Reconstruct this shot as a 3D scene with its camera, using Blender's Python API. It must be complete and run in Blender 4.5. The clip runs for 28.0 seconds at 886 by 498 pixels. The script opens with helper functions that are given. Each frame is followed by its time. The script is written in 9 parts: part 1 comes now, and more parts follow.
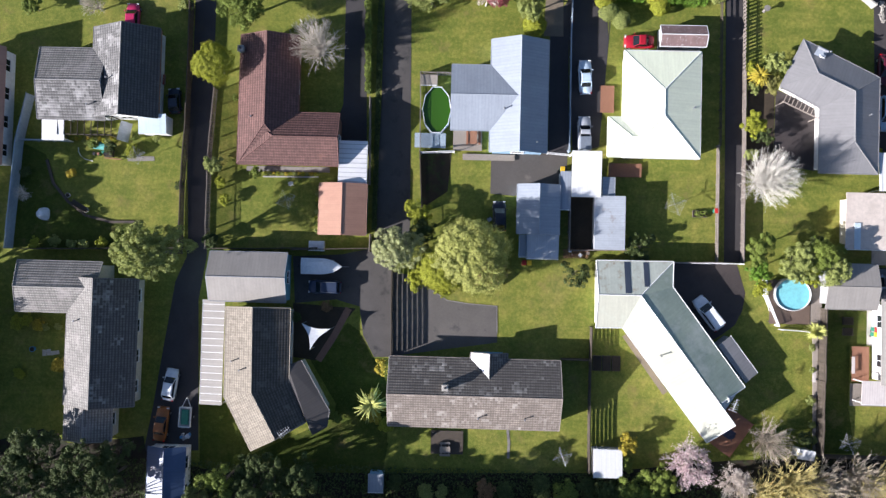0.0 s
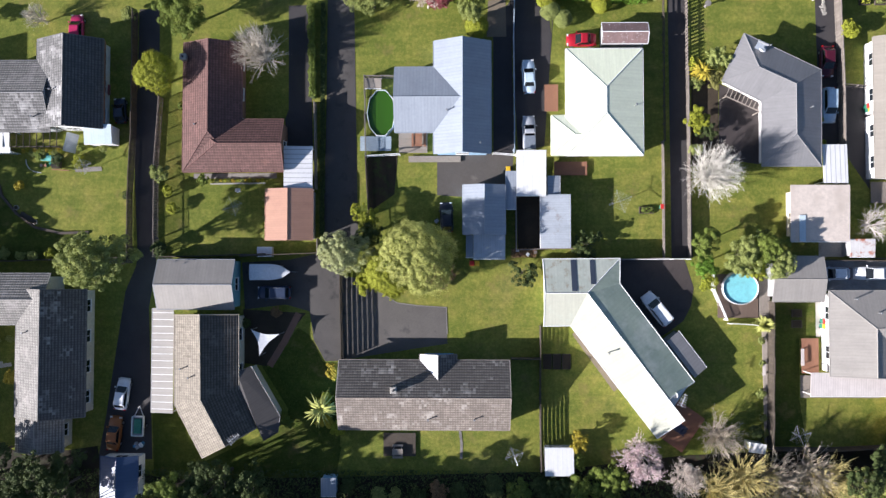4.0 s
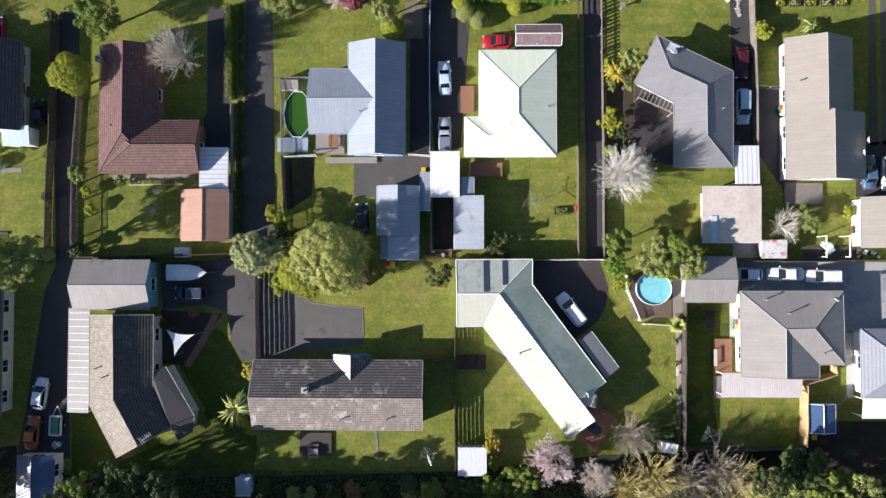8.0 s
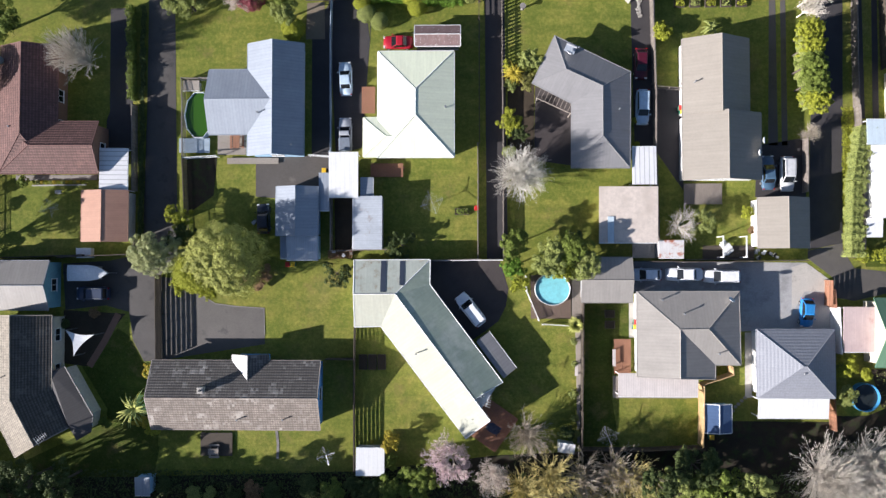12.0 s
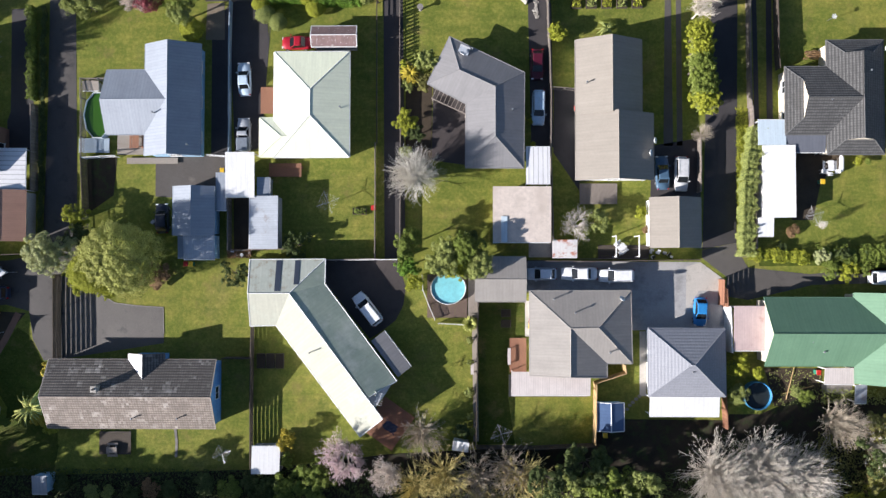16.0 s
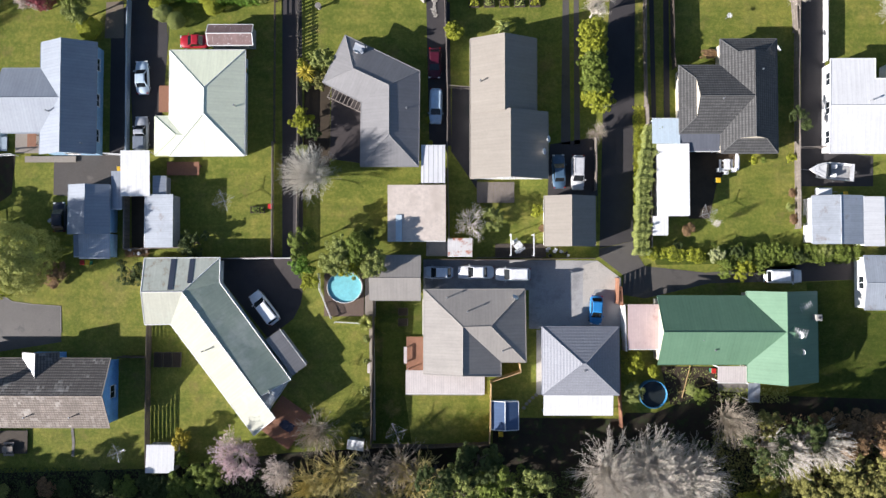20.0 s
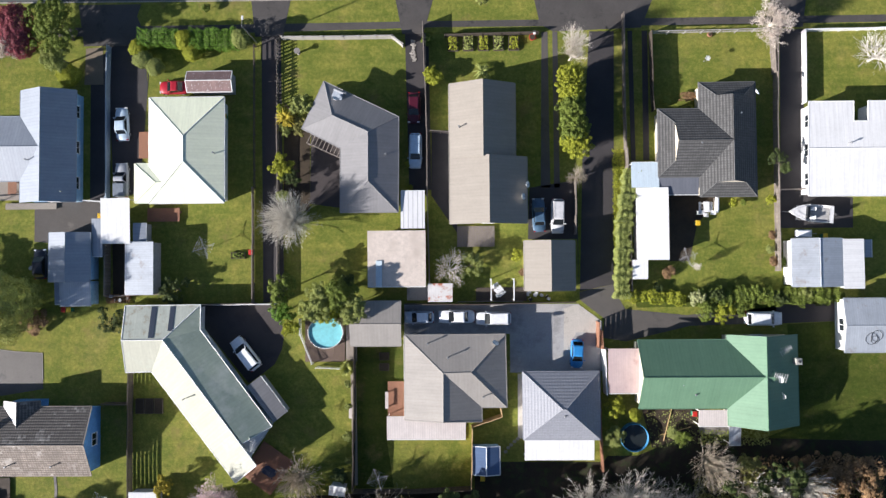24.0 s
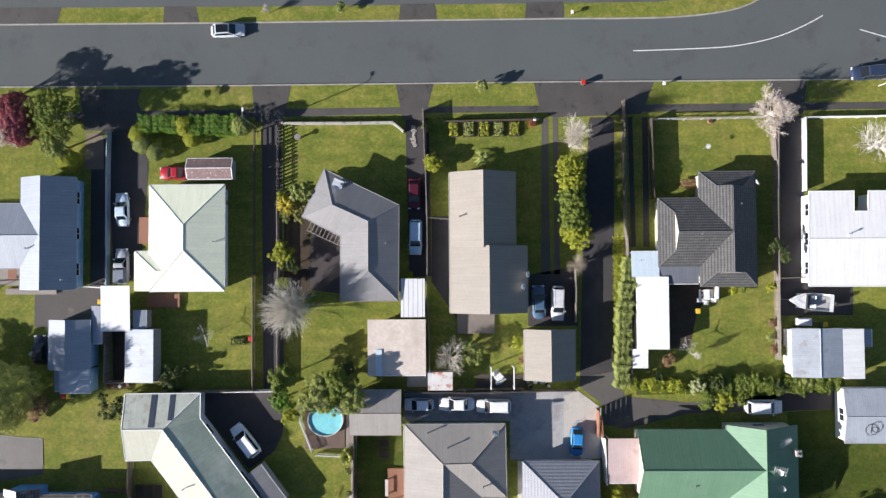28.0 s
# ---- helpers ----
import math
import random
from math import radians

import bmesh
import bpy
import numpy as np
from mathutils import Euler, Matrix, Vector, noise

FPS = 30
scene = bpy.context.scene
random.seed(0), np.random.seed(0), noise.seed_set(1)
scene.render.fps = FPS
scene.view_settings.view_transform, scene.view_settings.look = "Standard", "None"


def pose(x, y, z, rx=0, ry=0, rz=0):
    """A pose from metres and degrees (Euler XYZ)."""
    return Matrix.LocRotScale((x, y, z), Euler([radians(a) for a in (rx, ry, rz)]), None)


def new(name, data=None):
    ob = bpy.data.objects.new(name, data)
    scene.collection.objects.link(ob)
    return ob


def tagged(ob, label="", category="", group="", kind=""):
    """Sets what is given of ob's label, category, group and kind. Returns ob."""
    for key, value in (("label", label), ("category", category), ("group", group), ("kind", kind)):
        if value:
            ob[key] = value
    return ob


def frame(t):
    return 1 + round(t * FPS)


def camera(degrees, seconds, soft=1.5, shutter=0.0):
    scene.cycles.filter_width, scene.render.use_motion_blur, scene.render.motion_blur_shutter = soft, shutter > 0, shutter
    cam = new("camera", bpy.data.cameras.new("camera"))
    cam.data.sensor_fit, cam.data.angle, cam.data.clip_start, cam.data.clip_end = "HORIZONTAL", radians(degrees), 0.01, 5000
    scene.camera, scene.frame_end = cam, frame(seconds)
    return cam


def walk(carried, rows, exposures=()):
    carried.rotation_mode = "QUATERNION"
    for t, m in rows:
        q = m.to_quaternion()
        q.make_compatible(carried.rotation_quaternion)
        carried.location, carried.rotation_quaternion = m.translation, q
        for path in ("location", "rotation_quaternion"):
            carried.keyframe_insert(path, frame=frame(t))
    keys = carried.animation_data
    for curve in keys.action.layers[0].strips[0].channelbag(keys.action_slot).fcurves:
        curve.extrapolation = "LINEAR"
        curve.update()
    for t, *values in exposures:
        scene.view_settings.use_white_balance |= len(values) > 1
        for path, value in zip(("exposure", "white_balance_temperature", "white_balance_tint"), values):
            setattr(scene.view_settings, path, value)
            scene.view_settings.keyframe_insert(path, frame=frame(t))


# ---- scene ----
# One block of suburban houses seen from a drone that slides sideways and then forwards, looking almost straight down.
cam = camera(71.0, 28.0, soft=1.42)
ROWS = [
    (0.0, -0.0, 0.0, 83.439, 1.34, 0.937, 1.491),
    (0.5, 0.451, 0.014, 83.443, 1.347, 0.951, 1.471),
    (1.0, 1.081, 0.018, 83.464, 1.355, 0.961, 1.453),
    (1.5, 1.847, 0.046, 83.49, 1.363, 0.971, 1.411),
    (2.0, 2.739, 0.16, 83.51, 1.373, 0.979, 1.253),
    (2.5, 3.69, 0.172, 83.507, 1.382, 0.988, 0.817),
    (3.0, 4.778, 0.097, 83.5, 1.391, 0.998, 0.292),
    (3.5, 5.861, 0.192, 83.492, 1.401, 1.007, 0.032),
    (5.5, 10.964, 0.227, 83.444, 1.443, 1.051, 0.022),
    (6.0, 12.37, 0.216, 83.492, 1.446, 1.067, 0.027),
    (6.5, 13.821, 0.22, 83.545, 1.448, 1.083, 0.029),
    (7.0, 15.305, 0.265, 83.591, 1.449, 1.1, 0.028),
    (7.5, 16.877, 0.262, 83.627, 1.448, 1.116, 0.035),
    (8.0, 18.479, 0.258, 83.667, 1.445, 1.132, 0.046),
    (8.5, 20.061, 0.275, 83.7, 1.442, 1.147, 0.043),
    (9.0, 21.68, 0.305, 83.713, 1.437, 1.16, 0.032),
    (9.5, 23.336, 0.323, 83.703, 1.432, 1.171, 0.028),
    (10.0, 25.031, 0.344, 83.663, 1.426, 1.178, 0.038),
    (10.5, 26.741, 0.355, 83.615, 1.42, 1.182, 0.034),
    (11.0, 28.457, 0.354, 83.575, 1.412, 1.182, 0.034),
    (11.5, 30.175, 0.38, 83.564, 1.404, 1.178, 0.032),
    (12.0, 31.884, 0.391, 83.572, 1.396, 1.171, 0.027),
    (12.5, 33.612, 0.384, 83.605, 1.387, 1.16, 0.014),
    (14.5, 40.356, 0.419, 83.813, 1.359, 1.058, 0.005),
    (15.0, 42.037, 0.415, 83.821, 1.361, 1.032, 0.0),
    (15.5, 43.717, 0.384, 83.826, 1.364, 1.005, 0.014),
    (16.0, 45.404, 0.359, 83.824, 1.369, 0.979, 0.028),
    (16.5, 47.093, 0.321, 83.818, 1.376, 0.954, 0.023),
    (17.0, 48.801, 0.262, 83.802, 1.385, 0.929, 0.034),
    (17.5, 50.499, 0.221, 83.754, 1.397, 0.905, 0.025),
    (18.0, 52.194, 0.196, 83.687, 1.412, 0.882, 0.024),
    (18.5, 53.871, 0.158, 83.637, 1.429, 0.861, 0.024),
    (19.0, 55.571, 0.112, 83.601, 1.447, 0.84, 0.028),
    (19.5, 57.269, 0.082, 83.579, 1.466, 0.82, 0.027),
    (20.0, 58.942, 0.01, 83.574, 1.483, 0.801, 0.015),
    (20.5, 59.989, -0.031, 83.564, 1.499, 0.791, -0.007),
    (21.0, 60.491, 0.022, 83.532, 1.513, 0.788, -0.051),
    (21.5, 60.76, 0.378, 83.499, 1.527, 0.789, -0.125),
    (23.5, 61.521, 4.409, 83.715, 1.541, 0.833, -0.388),
    (24.0, 61.622, 5.853, 83.752, 1.542, 0.839, -0.441),
    (24.5, 61.702, 7.449, 83.792, 1.544, 0.843, -0.485),
    (25.0, 61.768, 9.126, 83.84, 1.548, 0.845, -0.525),
    (25.5, 61.792, 10.88, 83.896, 1.553, 0.846, -0.546),
    (26.0, 61.818, 12.699, 83.958, 1.559, 0.843, -0.555),
    (26.5, 61.848, 14.567, 84.022, 1.568, 0.839, -0.546),
    (27.0, 61.829, 15.964, 84.064, 1.573, 0.834, -0.525),
    (27.5, 61.747, 16.909, 84.075, 1.575, 0.828, -0.459),
    (28.0, 61.667, 17.459, 84.064, 1.574, 0.821, -0.366),
]
walk(cam, [(t, pose(x, y, z, rx, ry, rz)) for t, x, y, z, rx, ry, rz in ROWS], exposures=((0.0, 1.22, 6060, 15), (10.0, 1.12, 6170, 14), (28.0, 1.08, 6270, 13)))

# ---- light: a low sun from the lower left, clear sky ----
SUN_DIR, SUN_EL = math.radians(22.0), math.radians(20.0)   # way in which the shadows run (from +x to +y), height of the sun
world = bpy.data.worlds.new("sky")
scene.world = world
world.use_nodes = True
wn = world.node_tree
sky = wn.nodes.new("ShaderNodeTexSky")
sky.sky_type, sky.sun_disc = "NISHITA", False
sky.dust_density, sky.ozone_density = 1.2, 3.0
sky.sun_elevation, sky.sun_rotation = SUN_EL, math.radians(270.0) - SUN_DIR
wn.links.new(sky.outputs["Color"], wn.nodes["Background"].inputs["Color"])
wn.nodes["Background"].inputs["Strength"].default_value = 0.051
sun = new("sun", bpy.data.lights.new("sun", "SUN"))
sun.data.energy, sun.data.angle, sun.data.color = 5.0, math.radians(0.55), (1.0, 0.945, 0.885)
sun_to = Vector((math.cos(SUN_DIR) * math.cos(SUN_EL), math.sin(SUN_DIR) * math.cos(SUN_EL), -math.sin(SUN_EL)))
sun.matrix_world = Matrix.Translation((20, 0, 120)) @ sun_to.to_track_quat("-Z", "Y").to_matrix().to_4x4()


# ---- materials ----
def ramp(nt, fac, stops):
    n = nt.nodes.new("ShaderNodeValToRGB")
    while len(n.color_ramp.elements) < len(stops):
        n.color_ramp.elements.new(0.5)
    for e, (p, c) in zip(n.color_ramp.elements, stops):
        e.position, e.color = p, (*c, 1)
    nt.links.new(fac, n.inputs["Fac"])
    return n.outputs["Color"]


def mixed(nt, fac, a, b, how="MIX"):
    n = nt.nodes.new("ShaderNodeMix")
    n.data_type, n.blend_type = "RGBA", how
    for key, v in ((0, fac), (6, a), (7, b)):
        if isinstance(v, (int, float)):
            n.inputs[key].default_value = v
        elif isinstance(v, tuple):
            n.inputs[key].default_value = (*v, 1)
        else:
            nt.links.new(v, n.inputs[key])
    return n.outputs[2]


def noise_of(nt, vec, scale, detail=4.0, rough=0.6):
    n = nt.nodes.new("ShaderNodeTexNoise")
    n.inputs["Scale"].default_value, n.inputs["Detail"].default_value, n.inputs["Roughness"].default_value = scale, detail, rough
    nt.links.new(vec, n.inputs["Vector"])
    return n.outputs["Fac"]


def wave_of(nt, vec, period, axis="X", distort=0.0):
    n = nt.nodes.new("ShaderNodeTexWave")
    n.bands_direction = axis
    n.inputs["Scale"].default_value, n.inputs["Distortion"].default_value = 0.31416 / period, distort
    n.inputs["Detail Scale"].default_value = 2.0
    nt.links.new(vec, n.inputs["Vector"])
    return n.outputs["Fac"]


def band(nt, fac, lo, hi):
    n = nt.nodes.new("ShaderNodeMapRange")
    n.inputs["From Min"].default_value, n.inputs["From Max"].default_value = lo, hi
    nt.links.new(fac, n.inputs["Value"])
    return n.outputs[0]


def surf(name, c1, c2=None, rough=0.7, metal=0.0, big=0.35, fine=6.0, bump=0.15, ribs=None, courses=None, stain=None, islands=0.0, uv=False, spec=0.4, coat=0.0, leafy=0.0, cells=0.5):
    """A surface: two tones at two scales, ribs or courses along the slope's own coordinates, stains, relief."""
    m = bpy.data.materials.new(name)
    m.use_nodes = True
    nt = m.node_tree
    b = nt.nodes["Principled BSDF"]
    c2 = c2 or tuple(v * 0.75 for v in c1)
    tc = nt.nodes.new("ShaderNodeTexCoord")
    info = nt.nodes.new("ShaderNodeObjectInfo")
    shift = nt.nodes.new("ShaderNodeVectorMath")
    shift.operation = "MULTIPLY_ADD"
    nt.links.new(info.outputs["Random"], shift.inputs[0])
    shift.inputs[1].default_value = (37, 53, 11)
    nt.links.new(tc.outputs["Object"], shift.inputs[2])
    vec = shift.outputs[0]
    col = ramp(nt, noise_of(nt, vec, big, 5.0, 0.65), ((0.32, c1), (0.68, c2)))
    grain = noise_of(nt, vec, fine, 3.0, 0.7)
    col = mixed(nt, 0.12 if ribs else 0.35, col, ramp(nt, grain, ((0.3, tuple(v * 0.6 for v in c1)), (0.7, tuple(min(1, v * 1.35) for v in c1)))))
    height = grain
    if uv:
        uvc = tc.outputs["UV"]
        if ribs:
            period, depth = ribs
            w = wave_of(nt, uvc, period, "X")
            # Rib shading painted in as a darker line along each rib.
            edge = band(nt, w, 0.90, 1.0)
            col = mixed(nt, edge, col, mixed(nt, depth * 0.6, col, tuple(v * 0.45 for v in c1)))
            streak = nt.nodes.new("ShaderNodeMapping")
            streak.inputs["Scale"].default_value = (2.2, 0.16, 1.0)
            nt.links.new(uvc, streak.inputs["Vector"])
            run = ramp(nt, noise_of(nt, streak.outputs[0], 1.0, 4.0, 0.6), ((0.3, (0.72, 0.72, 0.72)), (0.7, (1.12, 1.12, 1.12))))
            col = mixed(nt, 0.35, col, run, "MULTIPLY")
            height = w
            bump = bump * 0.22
        if courses:
            along, up, depth = courses
            w1, w2 = wave_of(nt, uvc, up, "Y"), wave_of(nt, uvc, along, "X")
            e1, e2 = band(nt, w1, 0.50, 0.92), band(nt, w2, 0.62, 0.98)
            dark = tuple(v * 0.4 for v in c1)
            snap = nt.nodes.new("ShaderNodeVectorMath")
            snap.operation = "SNAP"
            snap.inputs[1].default_value = (along * 1.0, up * 1.0, 1.0)
            nt.links.new(uvc, snap.inputs[0])
            cell = nt.nodes.new("ShaderNodeTexWhiteNoise")
            cell.noise_dimensions = "2D"
            nt.links.new(snap.outputs[0], cell.inputs["Vector"])
            col = mixed(nt, cells, col, ramp(nt, cell.outputs["Value"], ((0.0, (0.62, 0.62, 0.62)), (0.7, (1.0, 1.0, 1.0)), (1.0, (1.5, 1.5, 1.5)))), "MULTIPLY")
            col = mixed(nt, e1, col, mixed(nt, depth, col, dark))
            col = mixed(nt, e2, col, mixed(nt, depth * 0.7, col, dark))
            add = nt.nodes.new("ShaderNodeMath")
            fade = nt.nodes.new("ShaderNodeMath")
            fade.operation = "MULTIPLY"
            fade.inputs[1].default_value = 0.15
            nt.links.new(w2, fade.inputs[0])
            nt.links.new(w1, add.inputs[0])
            nt.links.new(fade.outputs[0], add.inputs[1])
            height = add.outputs[0]
    if stain:
        sc, lo, hi, scale = stain
        spot = noise_of(nt, vec, scale, 6.0, 0.7)
        if courses:
            by_tile = nt.nodes.new("ShaderNodeVectorMath")
            by_tile.operation = "MULTIPLY_ADD"
            nt.links.new(info.outputs["Random"], by_tile.inputs[0])
            by_tile.inputs[1].default_value = (37, 53, 11)
            nt.links.new(snap.outputs[0], by_tile.inputs[2])
            spot = noise_of(nt, by_tile.outputs[0], scale, 7.0, 0.78)
        col = mixed(nt, band(nt, spot, lo, hi), col, mixed(nt, 0.85 if courses else 1.0, col, sc))
    if islands:
        g = nt.nodes.new("ShaderNodeNewGeometry")
        col = mixed(nt, islands, col, ramp(nt, g.outputs["Random Per Island"], ((0.0, tuple(v * 0.35 for v in c2)), (0.5, c1), (1.0, tuple(min(1, v * 1.7) for v in c1)))))
    nt.links.new(col, b.inputs["Base Color"])
    b.inputs["Roughness"].default_value, b.inputs["Metallic"].default_value = rough, metal
    b.inputs["Specular IOR Level"].default_value = spec
    b.inputs["Coat Weight"].default_value = coat
    if leafy:
        tr = nt.nodes.new("ShaderNodeBsdfTranslucent")
        nt.links.new(col, tr.inputs["Color"])
        mx = nt.nodes.new("ShaderNodeMixShader")
        mx.inputs[0].default_value = leafy
        nt.links.new(b.outputs[0], mx.inputs[1])
        nt.links.new(tr.outputs[0], mx.inputs[2])
        nt.links.new(mx.outputs[0], nt.nodes["Material Output"].inputs["Surface"])
    if bump:
        n = nt.nodes.new("ShaderNodeBump")
        n.inputs["Strength"].default_value, n.inputs["Distance"].default_value = bump, 0.05
        nt.links.new(height, n.inputs["Height"])
        nt.links.new(n.outputs["Normal"], b.inputs["Normal"])
    return m


def grass_mat(name, stops, big, mow=0.0):
    """Lawn: broad patches of lush, dry and mossy grass, fine tufts, worn earth."""
    m = surf(name, stops[0], stops[1], rough=0.9, spec=0.1, bump=0.0)
    nt = m.node_tree
    b = nt.nodes["Principled BSDF"]
    tc = nt.nodes.new("ShaderNodeTexCoord")
    vec = tc.outputs["Object"]
    col = ramp(nt, noise_of(nt, vec, big, 6.0, 0.62), ((0.30, stops[0]), (0.46, stops[1]), (0.57, stops[2]), (0.72, stops[3])))
    col = mixed(nt, 0.55, col, ramp(nt, noise_of(nt, vec, 2.2, 6.0, 0.75), ((0.25, tuple(v * 0.35 for v in stops[1])), (0.5, stops[1]), (0.75, tuple(v * 1.5 for v in stops[2])))))
    blotch = ramp(nt, noise_of(nt, vec, 0.55, 7.0, 0.7), ((0.34, (0.48, 0.62, 0.6)), (0.5, (1.0, 1.0, 1.0)), (0.64, (1.6, 1.36, 1.6))))
    col = mixed(nt, 0.75, col, blotch, "MULTIPLY")
    tuft = noise_of(nt, vec, 11.0, 3.0, 0.8)
    col = mixed(nt, 0.5, col, ramp(nt, tuft, ((0.3, tuple(v * 0.3 for v in stops[1])), (0.7, tuple(v * 1.5 for v in stops[1])))))
    speck = band(nt, noise_of(nt, vec, 4.5, 4.0, 0.8), 0.60, 0.72)
    col = mixed(nt, speck, col, mixed(nt, 0.55, col, (0.36, 0.33, 0.11)))
    tread = nt.nodes.new("ShaderNodeMapping")
    tread.inputs["Scale"].default_value, tread.inputs["Rotation"].default_value = (0.06, 0.9, 1.0), (0, 0, 0.5)
    nt.links.new(vec, tread.inputs["Vector"])
    col = mixed(nt, 0.30, col, ramp(nt, noise_of(nt, tread.outputs[0], 1.0, 3.0, 0.6), ((0.36, (0.62, 0.68, 0.64)), (0.64, (1.3, 1.22, 1.2)))), "MULTIPLY")
    earth = band(nt, noise_of(nt, vec, 0.23, 6.0, 0.75), 0.56, 0.72)
    col = mixed(nt, earth, col, mixed(nt, 0.6, col, (0.24, 0.17, 0.075)))
    moss = band(nt, noise_of(nt, vec, 0.41, 7.0, 0.72), 0.54, 0.70)
    col = mixed(nt, moss, col, mixed(nt, 0.5, col, (0.060, 0.105, 0.012)))
    nt.links.new(col, b.inputs["Base Color"])
    n = nt.nodes.new("ShaderNodeBump")
    n.inputs["Strength"].default_value, n.inputs["Distance"].default_value = 0.7, 0.08
    nt.links.new(tuft, n.inputs["Height"])
    nt.links.new(n.outputs["Normal"], b.inputs["Normal"])
    return m


def glass_mat(name, tint=(0.02, 0.025, 0.03), rough=0.06):
    m = bpy.data.materials.new(name)
    m.use_nodes = True
    b = m.node_tree.nodes["Principled BSDF"]
    b.inputs["Base Color"].default_value = (*tint, 1)
    b.inputs["Roughness"].default_value, b.inputs["Specular IOR Level"].default_value = rough, 0.6
    return m


GRASS = grass_mat("lawn_grass", ((0.076, 0.113, 0.025), (0.172, 0.200, 0.037), (0.315, 0.280, 0.069), (0.43, 0.31, 0.150)), 0.10)
# Rough grass, also laid where a lawn's shade is put into the colour.
ROUGH_AND_SHADED_GRASS = grass_mat("rough_and_shaded_grass", ((0.035, 0.055, 0.012), (0.070, 0.095, 0.016), (0.110, 0.115, 0.026), (0.120, 0.100, 0.042)), 0.3)
EARTH = surf("bare_earth", (0.045, 0.034, 0.022), (0.075, 0.055, 0.035), 0.95, fine=4, big=0.6, bump=0.6)
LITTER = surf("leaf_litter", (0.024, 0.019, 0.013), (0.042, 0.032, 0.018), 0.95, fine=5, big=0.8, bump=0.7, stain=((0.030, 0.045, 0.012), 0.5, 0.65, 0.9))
WORN_SEAL = surf("worn_pale_seal", (0.098, 0.089, 0.081), (0.140, 0.127, 0.115), 0.62, fine=7, big=0.3, bump=0.2, stain=((0.045, 0.044, 0.044), 0.58, 0.72, 0.45))
ASPHALT = surf("driveway_asphalt", (0.064, 0.058, 0.054), (0.096, 0.088, 0.081), 0.75, fine=9, big=0.35, bump=0.25, stain=((0.030, 0.029, 0.029), 0.55, 0.7, 0.5))
DARK_SEAL = surf("dark_seal", (0.044, 0.040, 0.041), (0.064, 0.058, 0.058), 0.8, fine=8, big=0.4, bump=0.25)
BROWN_SEAL = surf("brown_grey_seal", (0.088, 0.080, 0.072), (0.118, 0.107, 0.096), 0.75, fine=8, big=0.3, bump=0.25, stain=((0.060, 0.054, 0.049), 0.55, 0.72, 0.4))
DARK_BROWN_SEAL = surf("dark_brown_seal", (0.050, 0.041, 0.040), (0.068, 0.056, 0.053), 0.7, fine=8, big=0.35, bump=0.25, stain=((0.034, 0.028, 0.028), 0.52, 0.72, 0.35))
ROAD = surf("street_asphalt", (0.088, 0.098, 0.097), (0.103, 0.113, 0.111), 0.9, fine=10, big=0.12, bump=0.12, stain=((0.070, 0.069, 0.070), 0.55, 0.75, 0.16))
CONCRETE = surf("worn_concrete", (0.22, 0.20, 0.18), (0.31, 0.29, 0.26), 0.85, fine=7, big=0.4, bump=0.15, stain=((0.13, 0.12, 0.105), 0.52, 0.72, 0.5))
PALE_CONCRETE = surf("pale_concrete", (0.44, 0.41, 0.365), (0.53, 0.49, 0.435), 0.85, fine=7, big=0.5, bump=0.12, stain=((0.26, 0.24, 0.21), 0.55, 0.75, 0.7))
COURT = surf("grey_court_concrete", (0.34, 0.335, 0.33), (0.42, 0.41, 0.40), 0.85, fine=7, big=0.35, bump=0.12, stain=((0.22, 0.218, 0.215), 0.50, 0.66, 0.22))
SAND_PAVE = surf("sandy_brown_paving", (0.21, 0.17, 0.12), (0.16, 0.13, 0.095), 0.9, fine=7, big=0.6, bump=0.15)
KERB = surf("kerb_concrete", (0.26, 0.245, 0.22), (0.46, 0.43, 0.385), 0.85, fine=6, big=0.8, bump=0.15)
PAINT_LINE = surf("road_paint", (0.78, 0.78, 0.74), (0.62, 0.62, 0.58), 0.7, fine=5, big=1.5, bump=0.05)
PAD = surf("grey_drive_pad", (0.082, 0.073, 0.066), (0.106, 0.095, 0.086), 0.9, fine=8, big=0.3, bump=0.15, stain=((0.21, 0.185, 0.16), 0.60, 0.78, 0.22))
DECK_BROWN = surf("wet_brown_decking", (0.15, 0.105, 0.08), (0.11, 0.078, 0.06), 0.8, fine=6, big=1.0, bump=0.2, islands=0.3)
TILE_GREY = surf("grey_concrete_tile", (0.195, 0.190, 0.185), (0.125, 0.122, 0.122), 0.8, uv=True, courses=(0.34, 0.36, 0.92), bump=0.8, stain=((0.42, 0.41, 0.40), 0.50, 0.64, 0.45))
# Darker mottled tile for slopes turned away from the sun.
TILE_GREY_SHADED = surf("mottled_grey_tile_shaded", (0.172, 0.156, 0.142), (0.098, 0.089, 0.082), 0.8, uv=True, courses=(0.32, 0.36, 0.95), bump=0.45, stain=((0.42, 0.40, 0.37), 0.54, 0.66, 0.4))
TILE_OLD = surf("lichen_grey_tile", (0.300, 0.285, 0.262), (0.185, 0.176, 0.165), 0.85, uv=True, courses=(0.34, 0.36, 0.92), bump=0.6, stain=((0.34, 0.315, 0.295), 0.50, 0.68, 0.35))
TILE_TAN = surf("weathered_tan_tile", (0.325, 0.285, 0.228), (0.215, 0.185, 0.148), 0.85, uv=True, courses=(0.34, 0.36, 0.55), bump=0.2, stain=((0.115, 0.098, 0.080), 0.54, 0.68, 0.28))
